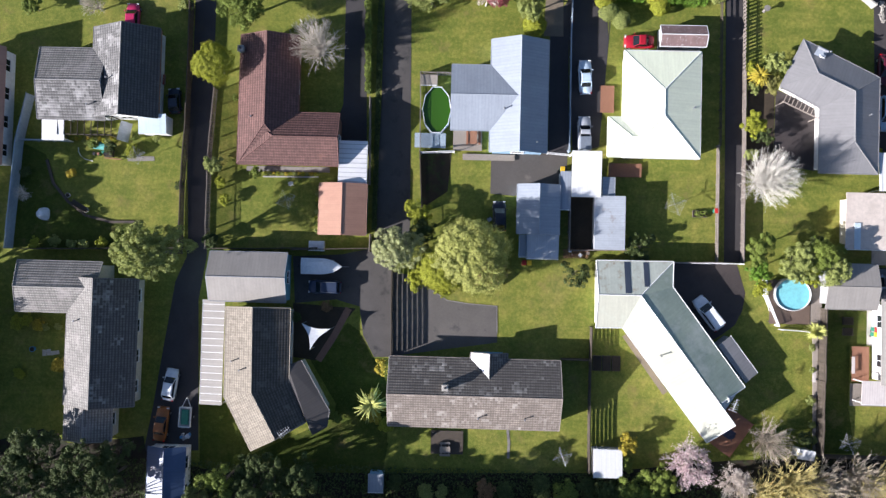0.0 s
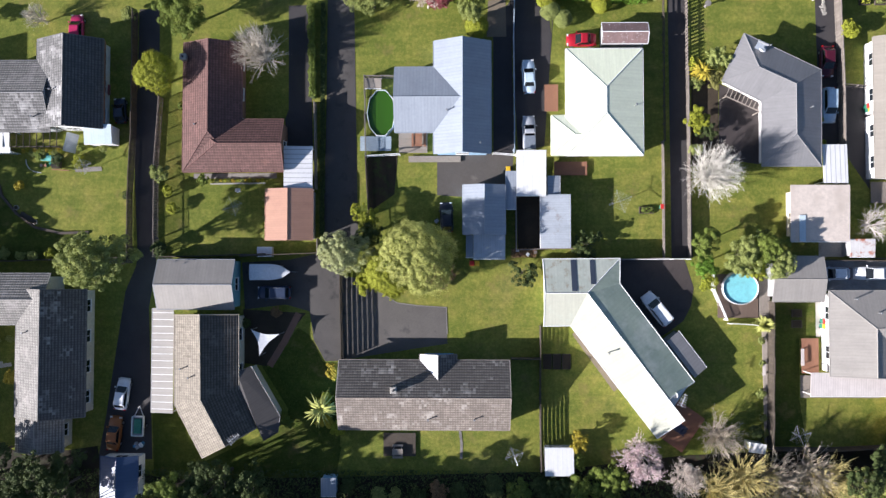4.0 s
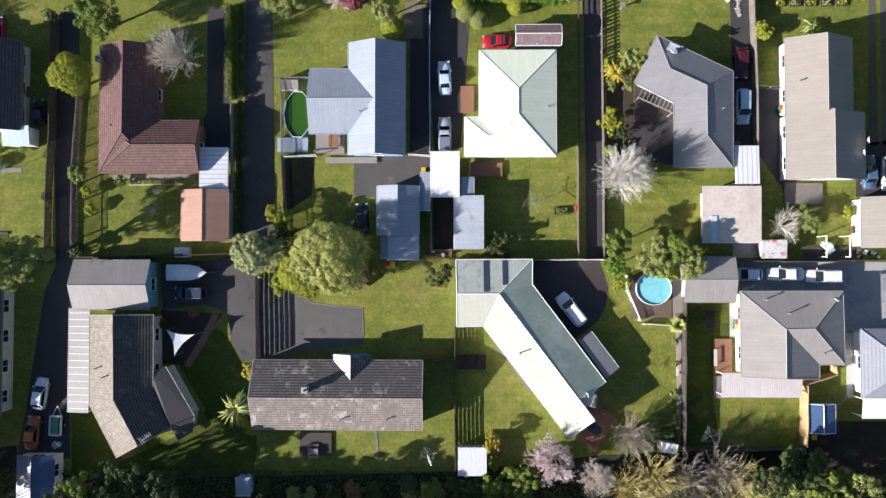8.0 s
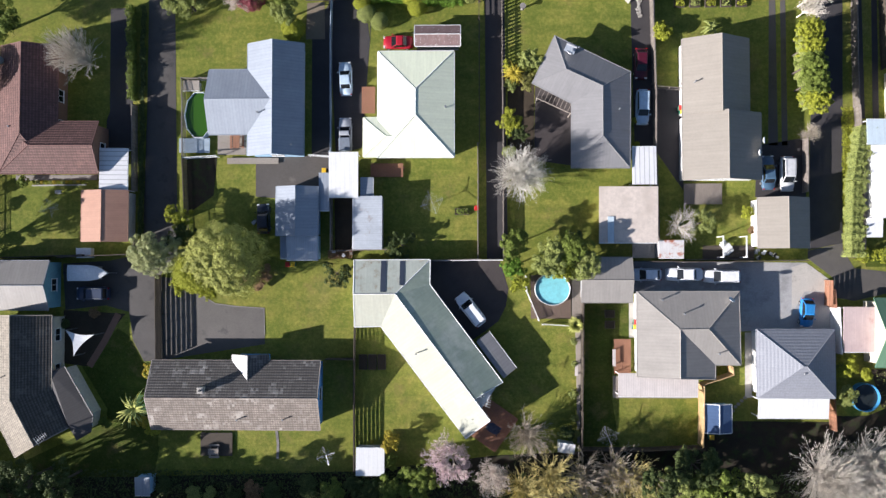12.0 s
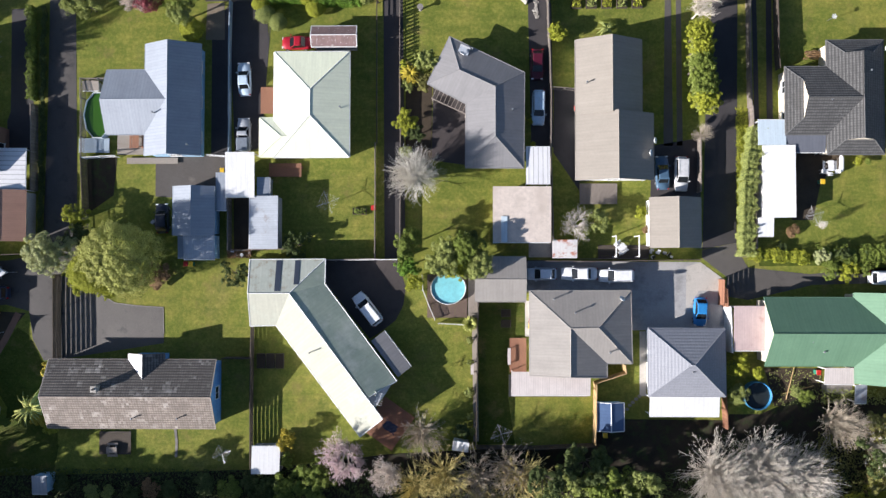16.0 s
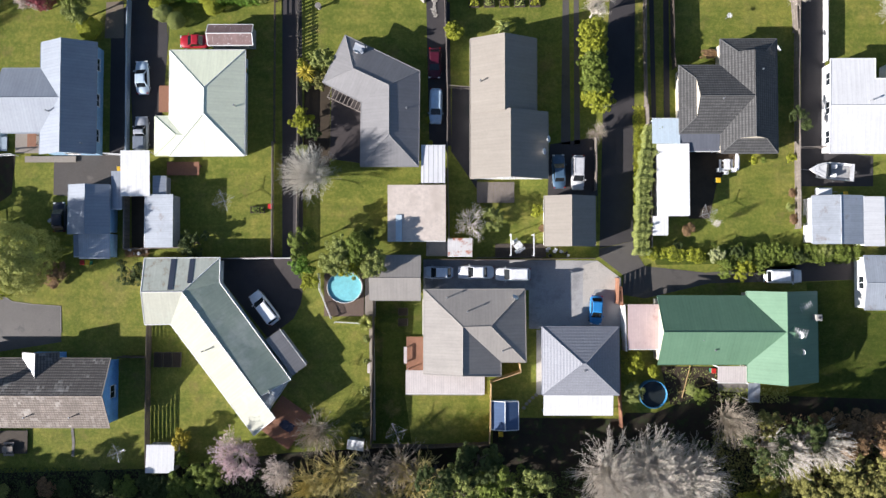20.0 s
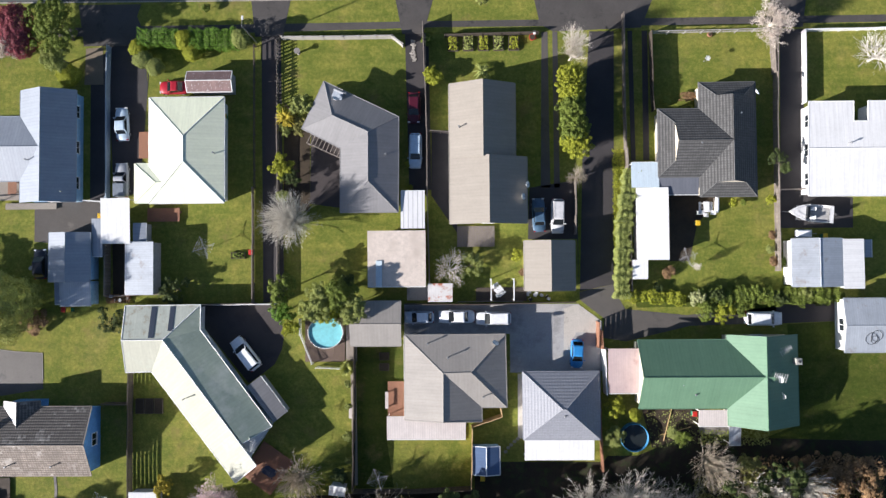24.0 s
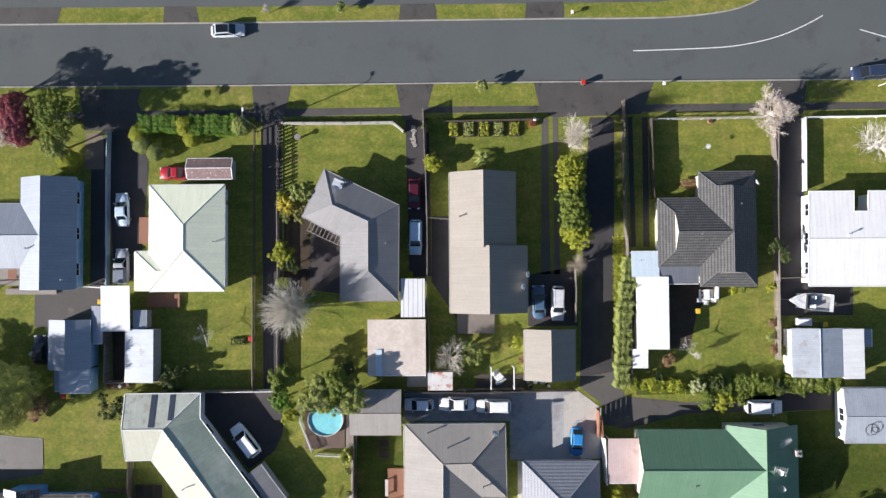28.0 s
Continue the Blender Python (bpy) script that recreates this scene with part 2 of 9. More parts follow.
# Darker copy of the tan tile, with the east slopes' shade in its colour.
TILE_TAN_SHADED = surf("shaded_tan_tile", (0.135, 0.118, 0.100), (0.080, 0.070, 0.060), 0.9, uv=True, courses=(0.34, 0.36, 0.85), bump=0.35, stain=((0.19, 0.17, 0.14), 0.54, 0.70, 0.4))
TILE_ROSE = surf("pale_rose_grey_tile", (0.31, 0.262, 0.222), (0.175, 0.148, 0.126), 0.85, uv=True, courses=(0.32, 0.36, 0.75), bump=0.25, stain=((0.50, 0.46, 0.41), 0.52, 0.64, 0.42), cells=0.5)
PLANK = surf("sun_bleached_planks", (0.66, 0.60, 0.565), (0.54, 0.48, 0.45), 0.85, uv=True, ribs=(0.30, 0.6), bump=0.2, fine=4)
TILE_BROWN = surf("brown_red_tile", (0.168, 0.086, 0.074), (0.120, 0.063, 0.055), 0.75, uv=True, courses=(0.34, 0.38, 0.55), bump=0.6, stain=((0.24, 0.12, 0.09), 0.58, 0.78, 0.4))
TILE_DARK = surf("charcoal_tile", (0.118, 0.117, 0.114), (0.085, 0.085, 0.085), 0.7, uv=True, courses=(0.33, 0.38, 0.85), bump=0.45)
TILE_BLUE = surf("blue_grey_tile", (0.275, 0.285, 0.315), (0.24, 0.25, 0.28), 0.6, uv=True, courses=(0.36, 0.42, 0.10), bump=0.30, cells=0.08)
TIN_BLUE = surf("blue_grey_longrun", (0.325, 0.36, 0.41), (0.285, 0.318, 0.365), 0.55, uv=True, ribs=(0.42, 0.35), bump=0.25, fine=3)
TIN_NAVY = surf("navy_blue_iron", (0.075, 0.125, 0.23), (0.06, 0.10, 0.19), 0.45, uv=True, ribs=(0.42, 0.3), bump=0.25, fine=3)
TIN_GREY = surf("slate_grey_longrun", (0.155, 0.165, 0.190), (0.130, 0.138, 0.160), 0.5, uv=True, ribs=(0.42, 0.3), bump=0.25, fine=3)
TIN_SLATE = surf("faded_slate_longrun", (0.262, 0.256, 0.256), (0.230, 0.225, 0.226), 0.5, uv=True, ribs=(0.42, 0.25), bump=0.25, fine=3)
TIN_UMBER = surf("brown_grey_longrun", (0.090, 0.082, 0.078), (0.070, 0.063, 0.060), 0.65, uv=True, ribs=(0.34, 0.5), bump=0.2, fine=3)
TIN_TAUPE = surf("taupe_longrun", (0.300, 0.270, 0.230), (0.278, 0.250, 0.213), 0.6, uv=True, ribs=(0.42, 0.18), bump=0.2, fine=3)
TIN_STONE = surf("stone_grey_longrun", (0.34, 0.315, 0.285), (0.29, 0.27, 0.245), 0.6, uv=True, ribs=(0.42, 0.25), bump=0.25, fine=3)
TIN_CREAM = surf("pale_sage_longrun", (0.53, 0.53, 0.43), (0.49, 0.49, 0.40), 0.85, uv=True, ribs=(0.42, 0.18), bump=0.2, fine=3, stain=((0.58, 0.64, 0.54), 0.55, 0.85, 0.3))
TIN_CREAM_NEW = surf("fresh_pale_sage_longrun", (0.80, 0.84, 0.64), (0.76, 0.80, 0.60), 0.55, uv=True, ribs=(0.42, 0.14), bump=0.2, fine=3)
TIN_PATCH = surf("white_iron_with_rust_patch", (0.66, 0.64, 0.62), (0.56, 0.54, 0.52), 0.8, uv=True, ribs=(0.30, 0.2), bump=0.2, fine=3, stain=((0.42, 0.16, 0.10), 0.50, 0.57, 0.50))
TIN_SAGE_SHADED = surf("shaded_sage_longrun", (0.43, 0.49, 0.38), (0.33, 0.39, 0.31), 0.6, uv=True, ribs=(0.42, 0.2), bump=0.2, fine=3, stain=((0.60, 0.62, 0.54), 0.50, 0.75, 0.25))
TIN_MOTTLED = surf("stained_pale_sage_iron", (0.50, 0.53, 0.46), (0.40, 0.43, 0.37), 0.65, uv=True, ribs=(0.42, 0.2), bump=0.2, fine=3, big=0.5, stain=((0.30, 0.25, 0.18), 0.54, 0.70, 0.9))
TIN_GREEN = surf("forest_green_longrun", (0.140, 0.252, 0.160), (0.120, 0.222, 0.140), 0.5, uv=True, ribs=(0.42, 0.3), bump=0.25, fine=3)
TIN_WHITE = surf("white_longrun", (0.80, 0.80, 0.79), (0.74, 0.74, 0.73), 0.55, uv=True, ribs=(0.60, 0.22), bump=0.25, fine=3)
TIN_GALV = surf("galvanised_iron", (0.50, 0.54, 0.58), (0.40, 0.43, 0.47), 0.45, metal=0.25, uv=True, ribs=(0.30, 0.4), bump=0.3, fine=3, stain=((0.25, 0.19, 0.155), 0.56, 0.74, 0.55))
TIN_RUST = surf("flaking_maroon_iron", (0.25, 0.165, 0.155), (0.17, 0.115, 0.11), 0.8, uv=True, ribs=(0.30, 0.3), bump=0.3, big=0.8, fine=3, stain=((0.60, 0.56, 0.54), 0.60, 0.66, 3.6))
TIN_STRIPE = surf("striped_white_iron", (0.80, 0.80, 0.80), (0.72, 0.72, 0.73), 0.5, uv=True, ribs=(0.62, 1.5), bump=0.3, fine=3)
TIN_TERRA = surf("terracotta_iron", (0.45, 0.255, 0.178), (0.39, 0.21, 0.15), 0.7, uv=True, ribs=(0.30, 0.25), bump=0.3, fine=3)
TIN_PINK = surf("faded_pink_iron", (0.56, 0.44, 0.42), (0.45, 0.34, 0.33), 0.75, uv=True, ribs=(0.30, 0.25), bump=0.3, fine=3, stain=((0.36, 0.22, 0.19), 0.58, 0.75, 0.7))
MEMBRANE = surf("tan_membrane_roof", (0.62, 0.54, 0.47), (0.55, 0.475, 0.41), 0.85, fine=2, big=0.5, bump=0.05, stain=((0.46, 0.39, 0.33), 0.55, 0.75, 0.5))
POLY = surf("clear_polycarbonate", (0.60, 0.70, 0.76), (0.54, 0.64, 0.70), 0.25, uv=True, ribs=(0.30, 0.2), bump=0.15, fine=3)
SKYLIGHT = surf("translucent_sheet", (0.055, 0.07, 0.10), (0.04, 0.05, 0.075), 0.4, uv=True, ribs=(0.3, 0.2), bump=0.1)
WALL_WHITE = surf("white_weatherboard", (0.78, 0.77, 0.74), (0.70, 0.69, 0.66), 0.7, fine=3, big=0.8, bump=0.05)
WALL_CREAM = surf("cream_weatherboard", (0.62, 0.56, 0.45), (0.55, 0.49, 0.39), 0.75, fine=3, big=0.8, bump=0.05)
WALL_BLUE = surf("pale_blue_cladding", (0.36, 0.55, 0.72), (0.30, 0.48, 0.64), 0.7, fine=3, big=0.8, bump=0.05)
WALL_SKY = surf("bright_blue_cladding", (0.13, 0.34, 0.68), (0.11, 0.29, 0.58), 0.7, fine=3, big=0.8, bump=0.05)
WALL_BRICK = surf("brown_brick", (0.27, 0.15, 0.10), (0.20, 0.11, 0.08), 0.9, fine=8, big=1.0, bump=0.2)
WALL_GREY = surf("grey_cladding", (0.36, 0.36, 0.36), (0.30, 0.30, 0.30), 0.75, fine=3, big=0.8, bump=0.05)
WALL_TEAL = surf("teal_fibre_cement", (0.16, 0.34, 0.40), (0.13, 0.28, 0.34), 0.75, fine=3, big=0.8, bump=0.05)
TRIM_WHITE = surf("white_trim_paint", (0.80, 0.80, 0.78), (0.72, 0.72, 0.70), 0.5, fine=3, bump=0.03)
TRIM_GREY = surf("grey_trim_paint", (0.30, 0.31, 0.33), (0.25, 0.26, 0.28), 0.5, fine=3, bump=0.03)
TRIM_DARK = surf("dark_trim_paint", (0.06, 0.06, 0.065), (0.05, 0.05, 0.055), 0.5, fine=3, bump=0.03)
FENCE_WOOD = surf("weathered_fence_timber", (0.21, 0.18, 0.155), (0.14, 0.12, 0.10), 0.9, fine=7, big=1.5, bump=0.3, islands=0.25)
FENCE_DARK = surf("dark_stained_timber", (0.085, 0.068, 0.052), (0.055, 0.045, 0.036), 0.9, fine=7, big=1.5, bump=0.3, islands=0.25)
FENCE_BLUE = surf("blue_grey_fence_sheet", (0.33, 0.40, 0.46), (0.27, 0.33, 0.39), 0.7, fine=4, big=0.8, bump=0.15)
BLOCK = surf("pale_block_wall", (0.42, 0.40, 0.36), (0.32, 0.30, 0.27), 0.9, fine=6, big=0.9, bump=0.2)
DECK_RED = surf("red_brown_decking", (0.28, 0.135, 0.08), (0.21, 0.10, 0.06), 0.75, fine=6, big=1.0, bump=0.2, islands=0.3)
DECK_GREY = surf("silvered_decking", (0.30, 0.26, 0.22), (0.22, 0.19, 0.16), 0.85, fine=6, big=1.0, bump=0.2, islands=0.3)
TIMBER_NEW = surf("fresh_pine_timber", (0.52, 0.36, 0.18), (0.42, 0.28, 0.14), 0.8, fine=6, big=1.0, bump=0.2)
STEEL = surf("galvanised_steel", (0.42, 0.43, 0.44), (0.35, 0.36, 0.37), 0.4, metal=0.7, fine=4, bump=0.03)
PLASTIC_WHITE = surf("white_plastic", (0.78, 0.78, 0.77), (0.70, 0.70, 0.69), 0.4, fine=3, bump=0.02)
PLASTIC_RED = surf("red_plastic", (0.55, 0.03, 0.025), (0.45, 0.025, 0.02), 0.45, fine=3, bump=0.02)
PLASTIC_YELLOW = surf("yellow_plastic", (0.75, 0.48, 0.03), (0.65, 0.40, 0.02), 0.45, fine=3, bump=0.02)
PLASTIC_BLUE = surf("blue_plastic", (0.06, 0.27, 0.50), (0.05, 0.22, 0.42), 0.45, fine=3, bump=0.02)
PLASTIC_GREEN = surf("green_plastic", (0.03, 0.20, 0.13), (0.025, 0.16, 0.10), 0.5, fine=3, bump=0.02)
PLASTIC_BLACK = surf("black_plastic", (0.022, 0.022, 0.024), (0.018, 0.018, 0.02), 0.5, fine=3, bump=0.02)
CANVAS = surf("pale_canvas", (0.80, 0.81, 0.82), (0.72, 0.73, 0.75), 0.85, fine=4, big=1.5, bump=0.25)
RUBBER = surf("tyre_rubber", (0.018, 0.018, 0.018), (0.024, 0.024, 0.024), 0.9, fine=5, bump=0.05)
GLASS = glass_mat("window_glass")
CAR_GLASS = glass_mat("tinted_car_glass", (0.012, 0.014, 0.016), 0.03)
POOL_CYAN = surf("pool_water_cyan", (0.25, 0.62, 0.66), (0.19, 0.55, 0.60), 0.06, fine=2.0, big=0.5, bump=0.05)
POOL_GREEN = glass_mat("pool_water_green", (0.030, 0.085, 0.008), 0.08)
LAMP_RED = glass_mat("tail_lamp", (0.35, 0.01, 0.01), 0.15)
LAMP_CLEAR = glass_mat("head_lamp", (0.7, 0.7, 0.7), 0.1)
BARK = surf("grey_bark", (0.13, 0.105, 0.085), (0.085, 0.068, 0.055), 0.95, fine=8, big=2.0, bump=0.4)
TWIG = surf("pale_bare_twigs", (0.61, 0.56, 0.49), (0.48, 0.435, 0.38), 0.95, fine=4, big=1.0, bump=0.1, islands=0.25)
TWIG_BROWN = surf("brown_bare_twigs", (0.44, 0.38, 0.30), (0.33, 0.28, 0.225), 0.95, fine=4, big=1.0, bump=0.1, islands=0.25)
TWIG_GOLD = surf("golden_willow_twigs", (0.58, 0.49, 0.20), (0.44, 0.37, 0.15), 0.95, fine=4, big=1.0, bump=0.1, islands=0.25)
TWIG_SILVER = surf("silver_bare_twigs", (0.68, 0.65, 0.58), (0.55, 0.52, 0.47), 0.95, fine=4, big=1.0, bump=0.1, islands=0.2)
TWIG_WHITE = surf("white_bare_limbs", (0.66, 0.62, 0.56), (0.52, 0.48, 0.43), 0.95, fine=4, big=1.0, bump=0.1, islands=0.2)
BLOSSOM = surf("pink_blossom", (0.70, 0.53, 0.55), (0.58, 0.43, 0.45), 0.9, fine=4, big=1.5, bump=0.0, islands=0.4, leafy=0.4)
BLOSSOM_PALE = surf("pale_blossom", (0.66, 0.57, 0.51), (0.56, 0.47, 0.42), 0.9, fine=4, big=1.5, bump=0.0, islands=0.4, leafy=0.4)
LEAF_MAROON = surf("maroon_leaves", (0.36, 0.10, 0.12), (0.19, 0.05, 0.055), 0.8, fine=4, big=1.5, bump=0.0, islands=0.36, leafy=0.28)
LEAF = surf("green_leaves", (0.185, 0.235, 0.042), (0.12, 0.155, 0.030), 0.75, fine=4, big=0.8, bump=0.0, islands=0.36, spec=0.25, leafy=0.16)
LEAF_BRIGHT = surf("fresh_green_leaves", (0.150, 0.270, 0.030), (0.095, 0.180, 0.022), 0.7, fine=4, big=0.8, bump=0.0, islands=0.36, spec=0.25, leafy=0.16)
LEAF_STRAW = surf("straw_green_leaves", (0.43, 0.44, 0.130), (0.25, 0.27, 0.072), 0.8, fine=4, big=0.8, bump=0.0, islands=0.42, spec=0.2, leafy=0.12)
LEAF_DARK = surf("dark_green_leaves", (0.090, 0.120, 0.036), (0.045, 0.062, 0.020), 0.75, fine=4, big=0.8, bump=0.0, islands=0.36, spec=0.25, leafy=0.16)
LEAF_GOLD = surf("golden_green_leaves", (0.345, 0.365, 0.038), (0.225, 0.245, 0.027), 0.75, fine=4, big=0.8, bump=0.0, islands=0.36, spec=0.25, leafy=0.16)
LEAF_YELLOW = surf("yellow_leaves", (0.46, 0.37, 0.045), (0.32, 0.27, 0.035), 0.75, fine=4, big=0.8, bump=0.0, islands=0.36, spec=0.25, leafy=0.16)
LEAF_SAGE = surf("pale_sage_leaves", (0.43, 0.45, 0.22), (0.31, 0.335, 0.15), 0.8, fine=4, big=0.8, bump=0.0, islands=0.3, spec=0.2, leafy=0.16)
LEAF_OLIVE = surf("olive_grey_leaves", (0.31, 0.345, 0.105), (0.19, 0.22, 0.066), 0.8, fine=4, big=0.8, bump=0.0, islands=0.36, spec=0.2, leafy=0.16)
LEAF_BRONZE = surf("bronze_olive_leaves", (0.27, 0.26, 0.080), (0.165, 0.155, 0.050), 0.8, fine=4, big=0.8, bump=0.0, islands=0.5, spec=0.2, leafy=0.16)
LEAF_RUST = surf("rusty_leaves", (0.30, 0.19, 0.10), (0.20, 0.125, 0.06), 0.8, fine=4, big=0.8, bump=0.0, islands=0.36, spec=0.2, leafy=0.16)


# ---- shape helpers: a shape is (verts, faces) or (verts, faces, uv per corner) ----
def join(*shapes):
    vs, fs = [], []
    for s in shapes:
        k = len(vs)
        vs += list(s[0])
        fs += [tuple(i + k for i in f) for f in s[1]]
    return vs, fs


def prism(poly, z0, z1, bev=0.0):
    """An upright block on a plan outline (either way round), its top edge chamfered."""
    area = sum(a[0] * b[1] - b[0] * a[1] for a, b in zip(poly, poly[1:] + poly[:1]))
    poly = list(poly) if area > 0 else list(poly)[::-1]
    n = len(poly)
    rings = [[(x, y, z0) for x, y in poly]]
    if bev > 0:
        rings.append([(x, y, z1 - bev) for x, y in poly])
        inner = []
        for i in range(n):
            p, a, b = Vector(poly[i]), Vector(poly[i - 1]), Vector(poly[(i + 1) % n])
            d1, d2 = (p - a).normalized(), (b - p).normalized()
            n1, n2 = Vector((-d1.y, d1.x)), Vector((-d2.y, d2.x))
            q = p + (n1 + n2) * (bev / max(0.35, 1 + n1.dot(n2)))
            inner.append((q.x, q.y, z1))
        rings.append(inner)
    else:
        rings.append([(x, y, z1) for x, y in poly])
    vs = [v for r in rings for v in r]
    fs = [tuple(range(n))[::-1], tuple(range(len(vs) - n, len(vs)))]
    for r in range(len(rings) - 1):
        for i in range(n):
            j = (i + 1) % n
            fs.append((r * n + i, r * n + j, (r + 1) * n + j, (r + 1) * n + i))
    return vs, fs


def box(x0, y0, z0, x1, y1, z1, bev=0.0):
    return prism([(x0, y0), (x1, y0), (x1, y1), (x0, y1)], z0, z1, bev)


def tube(points, radii, n=6, cap=True):
    """A round bar along points; one radius or one for each point."""
    pts = [Vector(p) for p in points]
    radii = [radii] * len(pts) if isinstance(radii, (int, float)) else radii
    vs, fs = [], []
    for i, p in enumerate(pts):
        d = (pts[min(i + 1, len(pts) - 1)] - pts[max(i - 1, 0)]).normalized()
        u = d.orthogonal().normalized()
        w = d.cross(u)
        for k in range(n):
            a = 2 * math.pi * k / n
            vs.append(tuple(p + (u * math.cos(a) + w * math.sin(a)) * radii[i]))
    for i in range(len(pts) - 1):
        for k in range(n):
            j = (k + 1) % n
            fs.append((i * n + k, i * n + j, (i + 1) * n + j, (i + 1) * n + k))
    if cap:
        fs += [tuple(range(n))[::-1], tuple(range(len(vs) - n, len(vs)))]
    return vs, fs


def ring_poly(rx, ry, n=32, cx=0.0, cy=0.0):
    return [(cx + rx * math.cos(2 * math.pi * k / n), cy + ry * math.sin(2 * math.pi * k / n)) for k in range(n)]


def moved(shape, x=0.0, y=0.0, z=0.0, turn=0.0):
    c, s = math.cos(math.radians(turn)), math.sin(math.radians(turn))
    return [(x + c * a - s * b, y + s * a + c * b, z + d) for a, b, d in shape[0]], shape[1]


def mesh_of(name, shape, material):
    me = bpy.data.meshes.new(name)
    me.from_pydata([tuple(v) for v in shape[0]], [], shape[1])
    if len(shape) > 2:
        layer = me.uv_layers.new(name="UVMap")
        layer.data.foreach_set("uv", [c for uv in shape[2] for c in uv])
    if material:
        me.materials.append(material)
    me.update()
    return me


def part(name, shape, material, parent=None, label="", at=None):
    """Links a shape, or a mesh that is shared, as one object under a thing or a part."""
    ob = new(name, shape if isinstance(shape, bpy.types.Mesh) else mesh_of(name, shape, material))
    ob.parent = parent
    if at is not None:
        ob.matrix_basis = at
    return tagged(ob, label)


def thing(name, x, y, label, category, group="", z=0.0, turn=0.0):
    ob = new(name)
    ob.empty_display_size = 0.3
    ob.matrix_basis = pose(x, y, z, 0, 0, turn)
    return tagged(ob, label, category, group)


def setting(name, shape, material, label):
    return tagged(part(name, shape, material), label, kind="structure")


def smooth(ob):
    for p in ob.data.polygons:
        p.use_smooth = True
    return ob


# ---- ground, road, paving ----
def sheet(x0, y0, x1, y1, z, n):
    xs, ys = np.linspace(x0, x1, n + 1), np.linspace(y0, y1, n + 1)
    vs = [(x, y, z) for y in ys for x in xs]
    fs = [(j * (n + 1) + i, j * (n + 1) + i + 1, (j + 1) * (n + 1) + i + 1, (j + 1) * (n + 1) + i) for j in range(n) for i in range(n)]
    return vs, fs


setting("ground", sheet(-2500, -2500, 2600, 2500, 0.0, 8), GRASS, "wide lawn-covered ground of the whole block")


def patch(name, poly, material, label, top=0.02, bev=0.0):
    pts = list(zip(poly[0::2], poly[1::2]))
    return setting(name, prism(pts, -0.05, top, bev), material, label)


def curve(pts, n=5):
    """A smooth line through a few points, as x, y, x, y."""
    p = [Vector((pts[i], pts[i + 1])) for i in range(0, len(pts), 2)]
    out = []
    for i in range(len(p) - 1):
        a, b, c, d = p[max(i - 1, 0)], p[i], p[i + 1], p[min(i + 2, len(p) - 1)]
        for k in range(n):
            t = k / n
            v = 0.5 * (2 * b + (c - a) * t + (2 * a - 5 * b + 4 * c - d) * t * t + (3 * b - a - 3 * c + d) * t ** 3)
            out += [v.x, v.y]
    return [*out, p[-1].x, p[-1].y]


BEND = curve((76.26, 51.09, 85.57, 51.03, 91.76, 51.11, 96.92, 51.52, 101.04, 52.30, 104.16, 53.78, 107.29, 56.46))
# street along the top with its wider bend at the right-hand end
patch("road", (-400.0, 41.2, -0.44, 42.48, 31.19, 42.35, 70.99, 42.40, 120.46, 42.29, 420.0, 37.0, 420.0, 90.0, *[v for k in range(len(BEND) - 2, -1, -2) for v in BEND[k:k + 2]], 31.16, 51.05, -0.55, 51.17, -400.0, 56.5), ROAD, "grey asphalt street with a sweeping bend", 0.012)
patch("verge_north", (-400.0, 56.5, -0.55, 51.17, 31.16, 51.05, *BEND, 76.32, 56.87, -400.0, 70.0), GRASS, "grass verge beyond the street", 0.10)
patch("footpath_north", (-400.0, 66.0, -0.59, 53.51, 25.89, 53.29, 60.69, 53.23, 89.73, 53.23, 101.08, 54.13, 103.18, 56.52, -0.64, 57.88, -400.0, 80.0), ROAD, "dark asphalt footpath beyond the street", 0.112)
patch("verge_south", (-400.0, 41.2, -0.44, 42.48, 31.19, 42.35, 70.99, 42.40, 120.46, 42.29, 420.0, 37.0, 420.0, 32.0, 120.33, 37.43, 60.59, 37.55, -0.37, 37.62, -400.0, 34.5), GRASS, "grass verge between kerb and gardens", 0.10)
patch("footpath_south", (-400.0, 37.4, -0.39, 38.78, 19.66, 39.00, 39.57, 39.07, 60.60, 39.17, 86.42, 39.17, 120.38, 39.24, 420.0, 34.0, 420.0, 32.4, 120.35, 38.26, 86.41, 38.18, 60.60, 38.33, 39.57, 37.97, 19.67, 37.74, -0.37, 37.62, -400.0, 35.4), ASPHALT, "dark asphalt footpath along the gardens", 0.112)
for label, poly in (
    ("crossing", (10.64, 42.04, 19.25, 42.03, 18.71, 40.31, 19.59, 38.28, 19.68, 36.33, 11.40, 36.33)),
    ("crossing", (34.44, 42.27, 39.83, 42.32, 38.79, 37.35, 34.97, 37.38)),
    ("crossing", (54.18, 42.27, 59.37, 42.32, 57.94, 37.42, 55.09, 37.45)),
    ("crossing", (72.95, 42.43, 89.35, 42.47, 87.43, 37.91, 75.59, 37.51, 73.79, 38.57)),
    ("crossing", (104.54, 42.31, 109.80, 42.30, 109.19, 37.69, 105.87, 37.73)),
):
    patch("vehicle_crossing", poly, ASPHALT, "asphalt driveway crossing through the grass verge", 0.116)
